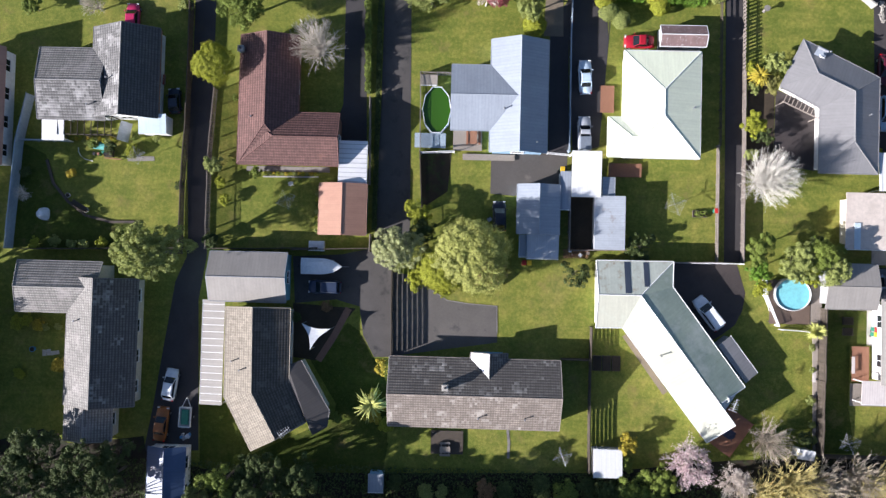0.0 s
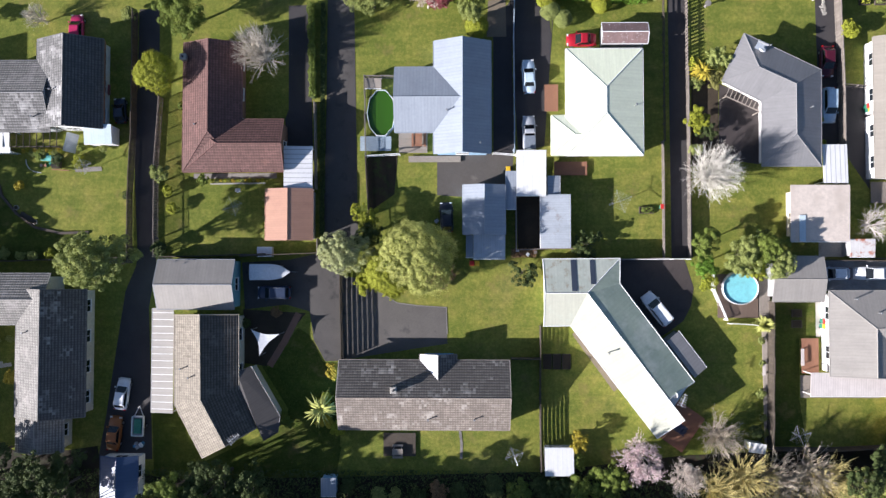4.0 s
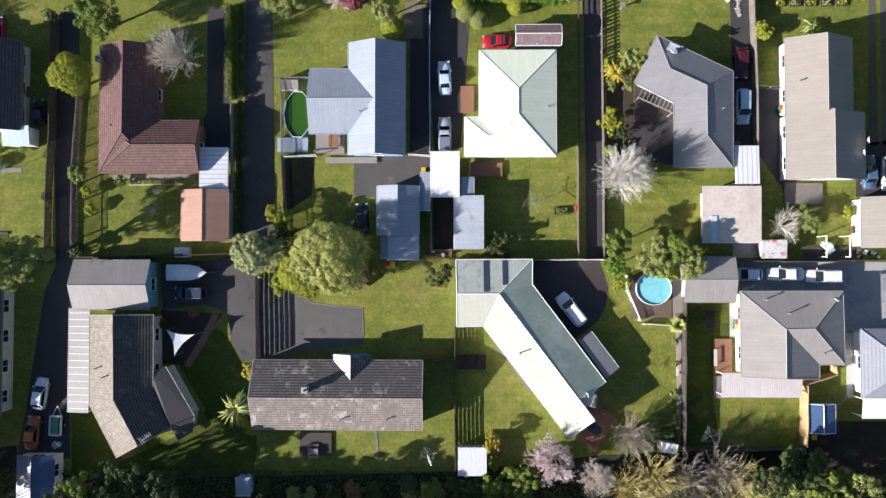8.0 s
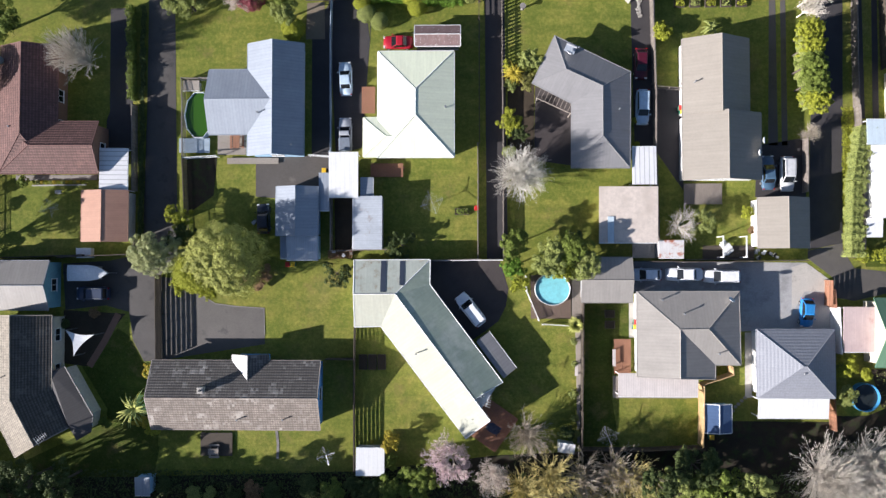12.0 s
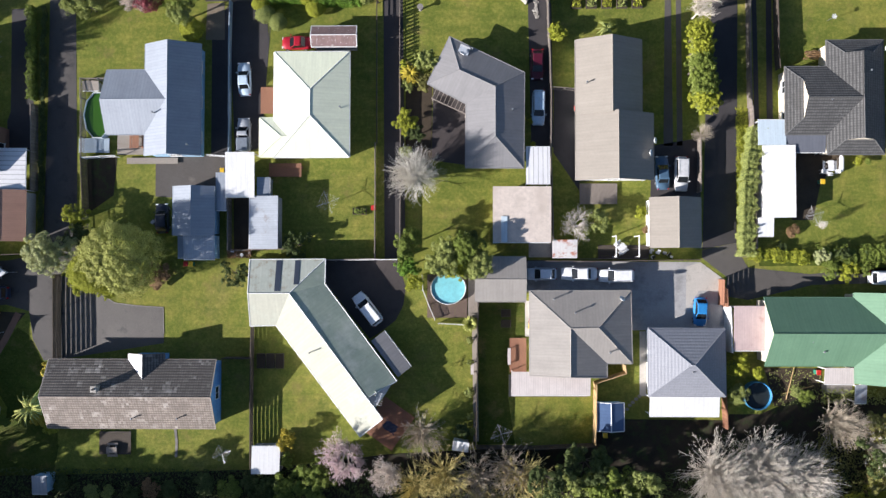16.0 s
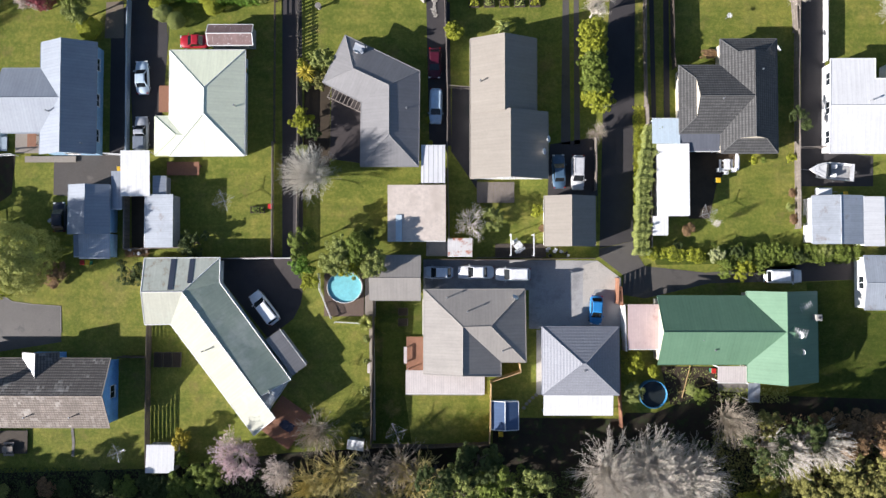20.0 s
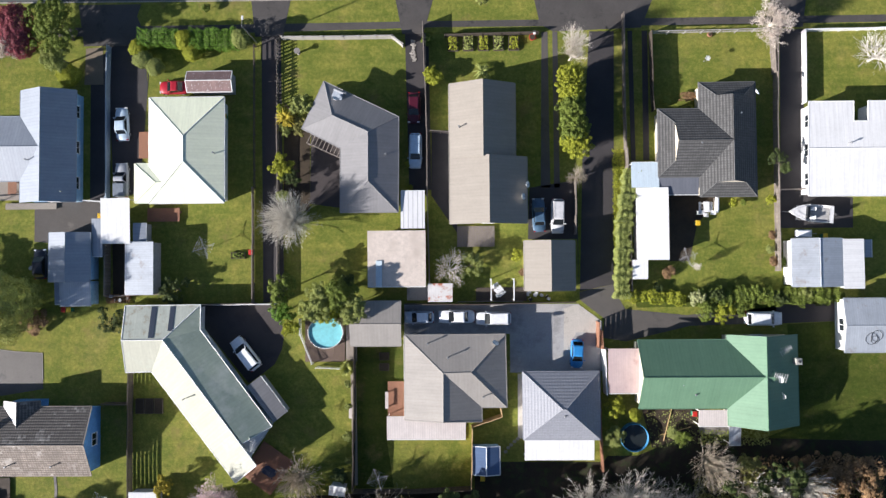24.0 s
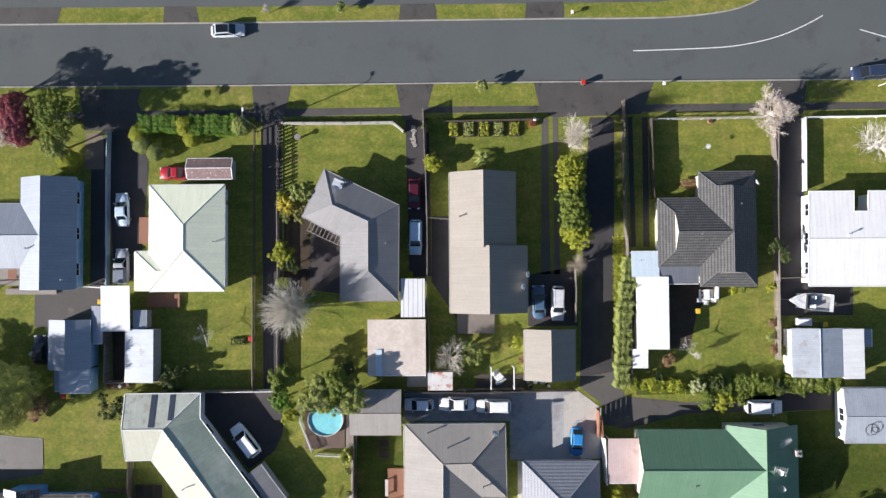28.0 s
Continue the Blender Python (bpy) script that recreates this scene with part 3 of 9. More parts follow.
for poly in ((-3.74, 51.21, 7.41, 51.18, 8.07, 53.51, -3.78, 53.55), (22.21, 51.11, 27.22, 51.10, 26.68, 53.38, 22.30, 53.44), (54.63, 51.19, 59.84, 51.18, 59.54, 53.40, 54.85, 53.35), (71.85, 51.14, 77.14, 51.18, 77.11, 53.44, 72.03, 53.35)):
    patch("vehicle_crossing", poly, ASPHALT, "asphalt driveway crossing through the far verge", 0.116)


def strip(name, pts, width, z0, z1, material, label, bev=0.0, kind="structure"):
    """A band of one width along a line."""
    p = [Vector((pts[i], pts[i + 1])) for i in range(0, len(pts), 2)]
    vs, fs = [], []
    for i, q in enumerate(p):
        d = (p[min(i + 1, len(p) - 1)] - p[max(i - 1, 0)]).normalized()
        n = Vector((-d.y, d.x)) * width / 2
        vs += [(q.x - n.x, q.y - n.y, z0), (q.x + n.x, q.y + n.y, z0), (q.x + n.x, q.y + n.y, z1), (q.x - n.x, q.y - n.y, z1)]
    for i in range(len(p) - 1):
        a, b = i * 4, i * 4 + 4
        fs += [(a + 3, b + 3, b + 2, a + 2), (a, b, b + 3, a + 3), (b + 1, a + 1, a + 2, b + 2)]
    fs += [(0, 3, 2, 1), (len(vs) - 4, len(vs) - 3, len(vs) - 2, len(vs) - 1)]
    return setting(name, (vs, fs), material, label)


strip("kerb_south", (-400.0, 41.2, -0.44, 42.48, 31.19, 42.35, 70.99, 42.40, 120.46, 42.29, 420.0, 37.0), 0.17, -0.05, 0.135, KERB, "pale concrete kerb")
strip("kerb_north", (-400.0, 56.5, -0.55, 51.17, 31.16, 51.05, *BEND), 0.17, -0.05, 0.135, KERB, "pale concrete kerb round the bend")
strip("centre_line", curve((86.53, 46.57, 92.72, 46.71, 98.89, 46.95, 103.00, 47.53, 106.61, 48.48, 109.71, 49.79, 112.20, 51.12)), 0.12, 0.005, 0.018, PAINT_LINE, "white painted centre line")
strip("centre_line", (117.11, 49.13, 118.88, 48.59, 122.43, 47.51), 0.12, 0.005, 0.018, PAINT_LINE, "white painted centre line")

# driveways and yards, west to east
patch("driveway", (-36.03, 35.08, -33.22, 35.13, -33.16, 16.40, -33.36, 1.24, -33.32, 0.12, -34.24, -5.73, -33.53, -25.96, -40.92, -26.19, -39.92, -20.39, -38.95, -13.60, -37.46, -3.39, -36.02, 0.06, -35.96, 2.64, -36.69, 18.77, -36.14, 24.20), DARK_SEAL, "sealed shared driveway in a dark tone")
patch("driveway", (-15.50, 35.47, -12.66, 35.53, -12.09, 15.90, -15.75, 15.81, -15.87, 19.97, -15.42, 21.20), DARK_SEAL, "dark sealed driveway beside the brown-roofed house")
patch("driveway", (-10.17, 37.55, -6.60, 37.61, -5.87, 1.95, -8.20, -1.16, -7.98, -12.72, -10.29, -12.79, -11.83, -9.94, -12.42, -6.10, -15.60, -5.22, -21.17, -5.86, -21.61, 0.43, -15.05, 0.84, -10.71, 1.82, -10.28, 20.83), ASPHALT, "worn asphalt shared driveway and turning area")
patch("parking_pad", (-8.12, -1.31, -5.15, -1.80, -2.67, -3.71, -0.65, -4.96, 2.18, -5.33, 6.02, -5.56, 6.14, -10.40, -7.91, -12.60), WORN_SEAL, "asphalt driveway pad beside lawn")
patch("driveway", (14.53, 36.53, 19.68, 36.33, 20.18, 30.96, 20.39, 39.80, 20.35, 32.51, 19.19, 16.18, 15.63, 15.19), DARK_SEAL, "dark sealed driveway")
patch("paving", (4.74, 14.94, 15.03, 15.18, 14.81, 11.27, 7.99, 9.30, 4.75, 9.52), PAD, "worn concrete yard behind the grey-roofed house", 0.02)
patch("garden_bed", (-4.75, 14.72, -0.55, 15.12, -1.01, 9.68, -4.55, 7.19), LITTER, "dark bare earth beside the fence")
patch("driveway", (35.79, 41.91, 38.41, 41.96, 38.90, 1.12, 36.07, 1.05), DARK_SEAL, "dark sealed long driveway")
patch("driveway", (12.32, 32.35, 14.70, 36.05, 15.15, 15.18, 12.34, 15.12), DARK_SEAL, "dark sealed side yard")
patch("driveway", (27.85, 0.98, 37.82, 0.83, 38.97, -2.90, 38.60, -5.26, 37.61, -7.24, 35.94, -8.54, 34.11, -9.76, 28.17, -2.38), DARK_BROWN_SEAL, "dark sealed turning area beside the green-roofed house")
patch("patio", (42.63, 24.44, 48.16, 21.99, 47.89, 13.61, 42.41, 14.39), DARK_BROWN_SEAL, "dark brown concrete patio", 0.03)
patch("driveway", (55.44, 38.09, 58.65, 38.06, 58.90, 16.14, 55.91, 16.15), DARK_SEAL, "dark sealed driveway")
patch("driveway", (55.44, 38.09, 58.14, 38.07, 57.81, 31.85, 56.04, 31.86), DARK_SEAL, "dark sealed head of the driveway", 0.03)
patch("yard", (58.99, 24.20, 62.68, 24.19, 62.35, 10.26, 58.89, 15.37), DARK_SEAL, "dark sealed side yard")
# Northern stretch is darker: the shade across it is put into the colour.
patch("driveway", (80.76, 42.22, 83.85, 42.20, 83.42, 12.0, 83.29, 3.2, 78.75, 2.3, 79.33, 20.39), DARK_SEAL, "sealed shared driveway in a dark tone")
patch("driveway", (83.29, 3.2, 83.29, 2.41, 84.79, -0.12, 92.89, -0.99, 106.03, 0.14, 113.04, -1.89, 93.38, -2.41, 84.75, -4.45, 81.72, -3.94, 81.99, -1.40, 78.70, 1.15, 78.71, 2.2), BROWN_SEAL, "brown-grey sealed shared driveway and turning area")
patch("driveway", (72.14, 16.28, 78.55, 17.30, 78.61, 2.41, 78.50, 9.33, 71.86, 9.33), DARK_SEAL, "dark sealed parking area")
patch("driveway", (74.04, 39.12, 74.82, 39.12, 74.96, 16.27, 73.68, 16.28), BROWN_SEAL, "worn brown-grey wheel strip along the lawn")
patch("driveway", (75.49, 39.12, 76.16, 39.11, 76.24, 16.27, 75.47, 16.27), BROWN_SEAL, "worn brown-grey wheel strip along the lawn")
patch("parking_pad", (55.14, 0.75, 78.48, 0.61, 81.65, -1.78, 81.59, -8.39, 69.28, -8.52, 69.31, -3.33, 55.13, -3.35), COURT, "wide concrete parking court", 0.024)
patch("parking_pad", (76.60, -0.00, 78.48, 0.61, 81.65, -1.78, 81.34, -3.21, 78.20, -3.21, 76.45, -6.37), PALE_CONCRETE, "newer pale concrete apron", 0.03)
patch("side_path", (70.29, -8.67, 71.16, -8.67, 71.10, -17.29, 70.24, -17.29), PALE_CONCRETE, "narrow pale concrete path", 0.03)
patch("driveway", (106.19, 38.92, 109.30, 38.90, 108.93, 15.17, 115.34, 14.64, 115.27, 10.55, 105.68, 10.57), DARK_SEAL, "dark sealed driveway and boat yard")
patch("driveway", (85.62, 39.05, 86.24, 39.05, 86.48, 19.85, 85.87, 19.85), DARK_SEAL, "dark wheel strip")
patch("driveway", (87.57, 39.04, 88.29, 39.03, 88.32, 19.85, 87.50, 19.85), DARK_SEAL, "dark wheel strip")
patch("yard", (90.77, 15.21, 97.89, 15.19, 94.54, 11.10, 93.47, 6.24, 90.68, 6.24), EARTH, "dark bare yard behind the charcoal-roofed house")
patch("garden_path", (11.64, 36.01, 13.98, 36.15, 14.10, 31.01, 11.45, 31.03), SAND_PAVE, "sandy brown paving beside the blue fence", 0.03)
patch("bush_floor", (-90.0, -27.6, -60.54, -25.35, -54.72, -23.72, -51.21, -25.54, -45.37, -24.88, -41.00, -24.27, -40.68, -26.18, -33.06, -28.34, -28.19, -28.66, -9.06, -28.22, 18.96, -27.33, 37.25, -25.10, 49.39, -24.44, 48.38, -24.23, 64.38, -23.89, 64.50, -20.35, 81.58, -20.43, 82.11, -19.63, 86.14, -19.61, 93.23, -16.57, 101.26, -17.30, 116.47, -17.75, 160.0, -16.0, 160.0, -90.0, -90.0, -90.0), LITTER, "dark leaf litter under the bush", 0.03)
patch("yard", (15.45, 9.48, 18.84, 9.56, 18.99, 2.27, 15.60, 2.18), EARTH, "dark cluttered earth yard beside the shed")
patch("garden_bed", (86.77, -13.48, 94.34, -13.51, 94.25, -18.54, 88.03, -18.52), EARTH, "dark garden soil with weeds")
patch("yard", (-21.41, -5.86, -12.90, -6.36, -14.30, -8.09, -18.02, -13.49, -21.18, -13.10), EARTH, "dark earth garden beside the house")
patch("garden_bed", (85.99, 1.33, 113.99, 1.88, 113.94, 0.02, 99.13, -1.06, 94.43, 0.15, 86.31, 0.04), ROUGH_AND_SHADED_GRASS, "rough grass border under the shrubs")
# Lawn shade painted as a darker patch inside the edging.
patch("lawn", (-59.30, 15.06, -55.85, 13.42, -55.62, 12.69, -54.60, 9.51, -52.53, 7.11, -49.98, 5.22, -46.50, 4.42, -42.56, 4.52, -41.94, 1.02, -60.66, 0.54), ROUGH_AND_SHADED_GRASS, "lawn with its shade painted in", 0.006)
# Darker patch stands for the shade over the damp driveway end.
patch("driveway", (104.6, -2.2, 104.9, 0.35, 113.2, 0.45, 113.2, -1.9), DARK_BROWN_SEAL, "damp driveway end beside the sheds, darkened for shade", 0.034)
# Three lawn patches with the shade over them put into their colour.
patch("lawn", (106.2, -2.3, 113.2, -1.9, 112.9, -5.9, 119.27, -6.25, 123.47, -18.31, 100.12, -18.40, 107.54, -15.58), ROUGH_AND_SHADED_GRASS, "rough lawn darkened for shade", 0.006)
patch("lawn", (-14.0, -8.3, -12.3, -9.4, -10.6, -12.9, -8.3, -12.9, -8.2, -24.2, -15.4, -21.1, -15.2, -19.2, -19.0, -13.2, -17.9, -13.6), ROUGH_AND_SHADED_GRASS, "lawn between the houses, darkened for shade", 0.007)
patch("lawn", (48.75, -4.0, 55.0, -4.0, 55.0, -9.5, 52.8, -9.6, 52.7, -17.5, 53.6, -23.7, 48.5, -23.8), ROUGH_AND_SHADED_GRASS, "lawn behind the boundary fence, darkened for shade", 0.007)
patch("garden_bed", (38.92, 28.34, 42.48, 24.70, 42.40, 13.36, 38.84, 13.37), EARTH, "dark planted bed along the fence")
# Shade behind the wing painted as darker grass.
patch("garden_bed", (-33.60, -19.72, -29.47, -19.59, -26.34, -26.21, -15.37, -21.09, -8.04, -24.22, -8.87, -29.01, -29.10, -30.60, -33.32, -27.87), ROUGH_AND_SHADED_GRASS, "rough lawn behind the angled wing, darkened for shade", 0.006)


# ---- roofs and houses ----
def slope_faces(L, half, rise, eave, hip_a, hip_b, skew):
    """The four planes of a hipped or gabled roof in its own axes: ridge along x, from -L/2 to L/2; skew moves the ridge sideways."""
    a, b = -L / 2, L / 2
    ra, rb = (a + hip_a, skew, eave + rise), (b - hip_b, skew, eave + rise)
    A, B, C, D = (a, -half, eave), (b, -half, eave), (b, half, eave), (a, half, eave)
    planes = [("south", [A, B, rb, ra]), ("north", [C, D, ra, rb])]
    if hip_a > 0:
        planes.append(("west", [D, A, ra]))
    if hip_b > 0:
        planes.append(("east", [B, C, rb]))
    return planes, ra, rb


def plane_shape(pts, thick=0.1):
    """A roof plane with thickness; uv runs along the eave and up the slope, in metres."""
    p = [Vector(v) for v in pts]
    u = (p[1] - p[0]).normalized()
    nrm = (p[1] - p[0]).cross(p[2] - p[0]).normalized()
    flip = nrm.z < 0
    nrm = -nrm if flip else nrm
    w = nrm.cross(u)
    n = len(p)
    vs = [tuple(v) for v in p] + [tuple(v - Vector((0, 0, thick))) for v in p]
    fs = [tuple(range(n)), tuple(range(n, 2 * n))[::-1]] + [(i, i + n, (i + 1) % n + n, (i + 1) % n) for i in range(n)]
    fs = [f[::-1] for f in fs] if flip else fs
    uv = []
    for f in fs:
        for i in f:
            d = Vector(vs[i]) - p[0]
            uv.append((d.dot(u), d.dot(w)))
    return vs, fs, uv


PANE = {}


def window(parent, x, y, z, width, height, turn, frame_mat):
    """A window on a wall that faces along turn: frame, pane, sill."""
    key = (round(width, 1), round(height, 1), frame_mat.name)
    if key not in PANE:
        w, h = key[0] / 2, key[1]
        bars = [box(-0.03, -w, 0, 0.05, w, 0.07), box(-0.03, -w, h - 0.07, 0.05, w, h), box(-0.03, -w, 0.07, 0.05, -w + 0.07, h - 0.07), box(-0.03, w - 0.07, 0.07, 0.05, w, h - 0.07), box(-0.03, -0.03, 0.07, 0.04, 0.03, h - 0.07)]
        PANE[key] = (mesh_of("window_frame", join(*bars), frame_mat), mesh_of("pane", box(0.0, -w + 0.07, 0.07, 0.02, w - 0.07, h - 0.07), GLASS), mesh_of("window_sill", box(-0.02, -w - 0.05, -0.06, 0.12, w + 0.05, -0.003, 0.01), frame_mat))
    f, p, s = PANE[key]
    win = part("window", f, None, parent, at=pose(x, y, z, 0, 0, turn))
    part("pane", p, None, win)
    part("window_sill", s, None, win)


def roof_wing(parent, x0, y0, x1, y1, ridge, eave, top, mat_s, mat_n=None, hips=(0, 0), over=0.45, wall=None, trim=None, turn=0.0, origin=(0, 0), skew=0.0, walls=True, windows=True, sheets=None, vent=True):
    """One wing of a house: walls under a gabled or hipped roof on the plan box (x0, y0)-(x1, y1); ridge 'x' or 'y'.
    Everything is under parent, whose place is origin."""
    top = eave + 1.15 * (top - eave)
    cx, cy = (x0 + x1) / 2 - origin[0], (y0 + y1) / 2 - origin[1]
    dx, dy = abs(x1 - x0), abs(y1 - y0)
    L, Wd, ang = (dx, dy, turn) if ridge == "x" else (dy, dx, turn + 90.0)
    m = pose(cx, cy, 0, 0, 0, ang)
    planes, ra, rb = slope_faces(L, Wd / 2, top - eave, eave, hips[0], hips[1], skew)
    roof = part("roof", tube([(ra[0], ra[1], ra[2]), (rb[0], rb[1], rb[2])], 0.06, 6), trim or mat_s, parent, at=m)
    for name, pts in planes:
        part("roof_slope", plane_shape(pts), (mat_n or mat_s) if name == "north" else mat_s, roof)
    a, b, h = -L / 2, L / 2, Wd / 2
    corners = {"south": ((a, -h, eave), (b, -h, eave)), "north": ((b, h, eave), (a, h, eave))}
    if hips[0]:
        corners["west"] = ((a, h, eave), (a, -h, eave))
        for c in ((a, h, eave), (a, -h, eave)):
            part("hip_cap", tube([(c[0], c[1], c[2] + 0.01), (ra[0], ra[1], ra[2] + 0.01)], 0.05, 5), trim or mat_s, roof)
    else:
        for c in (h, -h):
            part("barge_board", tube([(a, c, eave - 0.05), (ra[0], ra[1], ra[2] - 0.05)], 0.07, 4), trim or mat_s, roof)
    if hips[1]:
        corners["east"] = ((b, -h, eave), (b, h, eave))
        for c in ((b, h, eave), (b, -h, eave)):
            part("hip_cap", tube([(c[0], c[1], c[2] + 0.01), (rb[0], rb[1], rb[2] + 0.01)], 0.05, 5), trim or mat_s, roof)
    else:
        for c in (h, -h):
            part("barge_board", tube([(b, c, eave - 0.05), (rb[0], rb[1], rb[2] - 0.05)], 0.07, 4), trim or mat_s, roof)
    for p, q in corners.values():
        d = (Vector(q) - Vector(p)).normalized()
        out = Vector((d.y, -d.x, 0)) * 0.06
        part("gutter", tube([Vector(p) + out - Vector((0, 0, 0.07)), Vector(q) + out - Vector((0, 0, 0.07))], 0.065, 5), trim or mat_s, roof)
    if walls and wall:
        o = over
        wl, wr, wh = a + (o if hips[0] else 0.25), b - (o if hips[1] else 0.25), h - o
        top_w = eave - 0.12
        vs = [(wl, -wh, 0), (wr, -wh, 0), (wr, wh, 0), (wl, wh, 0), (wl, -wh, top_w), (wr, -wh, top_w), (wr, wh, top_w), (wl, wh, top_w)]
        fs = [(0, 1, 5, 4), (1, 2, 6, 5), (2, 3, 7, 6), (3, 0, 4, 7), (7, 6, 5, 4)]
        rise = (top - eave) * 0.93
        if not hips[0]:
            vs.append((wl, skew, top_w + rise))
            fs.append((7, 4, len(vs) - 1))
        if not hips[1]:
            vs.append((wr, skew, top_w + rise))
            fs.append((5, 6, len(vs) - 1))
        body = part("wall", (vs, fs), wall, parent, at=m)
        if windows:
            n = max(1, int((wr - wl) / 3.6))
            for i in range(n):
                x = wl + (i + 0.5) * (wr - wl) / n
                window(body, x, -wh, 0.95, 1.7, 1.15, -90, TRIM_WHITE)
                window(body, x, wh, 0.95, 1.7, 1.15, 90, TRIM_WHITE)
            for x, t in ((wl, 180), (wr, 0)):
                window(body, x, 0, 0.95, 1.7, 1.15, t, TRIM_WHITE)
    return roof


def lean_to(name, x0, y0, x1, y1, lo, hi, fall, mat, label, category="carport", wall=None, posts=True, turn=0.0, frame_mat=None, thick=0.06, over=0.12):
    """A single-pitch roof that falls towards fall ('n', 's', 'e', 'w'), on posts or on walls."""
    cx, cy = (x0 + x1) / 2, (y0 + y1) / 2
    a, b = abs(x1 - x0) / 2, abs(y1 - y0) / 2
    ob = thing(name, cx, cy, label, category, turn=turn)
    z = {"n": (hi, hi, lo, lo), "s": (lo, lo, hi, hi), "e": (hi, lo, lo, hi), "w": (lo, hi, hi, lo)}[fall]
    base = [(-a, -b, z[0]), (a, -b, z[1]), (a, b, z[2]), (-a, b, z[3])]
    k = {"s": 0, "e": 1, "n": 2, "w": 3}[fall]
    roof = part("roof", plane_shape(base[k:] + base[:k], thick), mat, ob)
    fm = frame_mat or TRIM_WHITE
    p, q = Vector(base[k]), Vector(base[(k + 1) % 4])
    out = Vector(((q - p).normalized().y, -(q - p).normalized().x, 0)) * 0.05
    part("gutter", tube([p + out - Vector((0, 0, 0.05)), q + out - Vector((0, 0, 0.05))], 0.055, 5), fm, ob)
    if wall:
        o = over
        vs = [(-a + o, -b + o, 0), (a - o, -b + o, 0), (a - o, b - o, 0), (-a + o, b - o, 0)] + [(sx * (a - o), sy * (b - o), zz - thick - 0.01) for (sx, sy), zz in zip(((-1, -1), (1, -1), (1, 1), (-1, 1)), z)]
        part("wall", (vs, [(0, 1, 5, 4), (1, 2, 6, 5), (2, 3, 7, 6), (3, 0, 4, 7)]), wall, ob)
    elif posts:
        for sx, sy, zz in ((-1, -1, z[0]), (1, -1, z[1]), (1, 1, z[2]), (-1, 1, z[3])):
            px, py = sx * (a - 0.15), sy * (b - 0.15)
            part("post", box(px - 0.05, py - 0.05, 0, px + 0.05, py + 0.05, zz - thick), fm, ob)
    return ob


def house(name, x, y, label, category="house"):
    return thing(name, x, y, label, category)


def vent_pipe(parent, x, y, z, material=None, cap=True):
    p = part("vent_pipe", join(tube([(x, y, z - 0.3), (x, y, z + 0.45)], 0.07, 8), tube([(x, y, z + 0.45), (x, y, z + 0.55)], 0.13, 8)), material or STEEL, parent)
    return p


def chimney(parent, x, y, z0, z1, w=0.6, d=0.6, material=None):
    c = part("chimney", join(box(x - w / 2, y - d / 2, z0, x + w / 2, y + d / 2, z1, 0.02), box(x - w / 2 - 0.06, y - d / 2 - 0.06, z1 - 0.18, x + w / 2 + 0.06, y + d / 2 + 0.06, z1 - 0.02, 0.02)), material or BLOCK, parent)
    part("chimney_pot", tube([(x, y, z1 - 0.05), (x, y, z1 + 0.3)], [0.15, 0.12], 10), TRIM_DARK, c)
    return c


def antenna(parent, x, y, z, turn=0.0):
    c, s = math.cos(math.radians(turn)), math.sin(math.radians(turn))
    mast = part("mast", tube([(x, y, z - 0.4), (x, y, z + 1.6)], 0.03, 5), STEEL, parent)
    part("boom", tube([(x - 0.8 * c, y - 0.8 * s, z + 1.5), (x + 0.8 * c, y + 0.8 * s, z + 1.5)], 0.03, 5), PLASTIC_WHITE, mast)
    for k in range(6):
        d = -0.75 + 0.3 * k
        w = 0.55 - 0.05 * k
        part("element", tube([(x + d * c - w * s * -1, y + d * s - w * c, z + 1.5), (x + d * c + w * s * -1, y + d * s + w * c, z + 1.5)], 0.022, 4), PLASTIC_WHITE, mast)
    return mast


def dish(parent, x, y, z, turn=0.0, r=0.4):
    n, rings = 14, 4
    vs, fs = [(0, 0, 0)], []
    for i in range(1, rings + 1):
        rr = r * i / rings
        vs += [(rr * rr * 0.8 / r * 0.6, rr * math.cos(2 * math.pi * k / n), rr * math.sin(2 * math.pi * k / n)) for k in range(n)]
    fs += [(0, 1 + k, 1 + (k + 1) % n) for k in range(n)]
    for i in range(rings - 1):
        fs += [(1 + i * n + k, 1 + (i + 1) * n + k, 1 + (i + 1) * n + (k + 1) % n, 1 + i * n + (k + 1) % n) for k in range(n)]
    d = part("satellite_dish", (vs, fs), PLASTIC_WHITE, parent, at=pose(x, y, z + 0.5, 0, -35, turn))
    part("dish_arm", join(tube([(0, 0, 0), (-0.1, 0, -0.6)], 0.03, 5), tube([(0.02, 0, -r * 0.9), (0.5, 0, 0)], 0.02, 5)), STEEL, d)
    return d


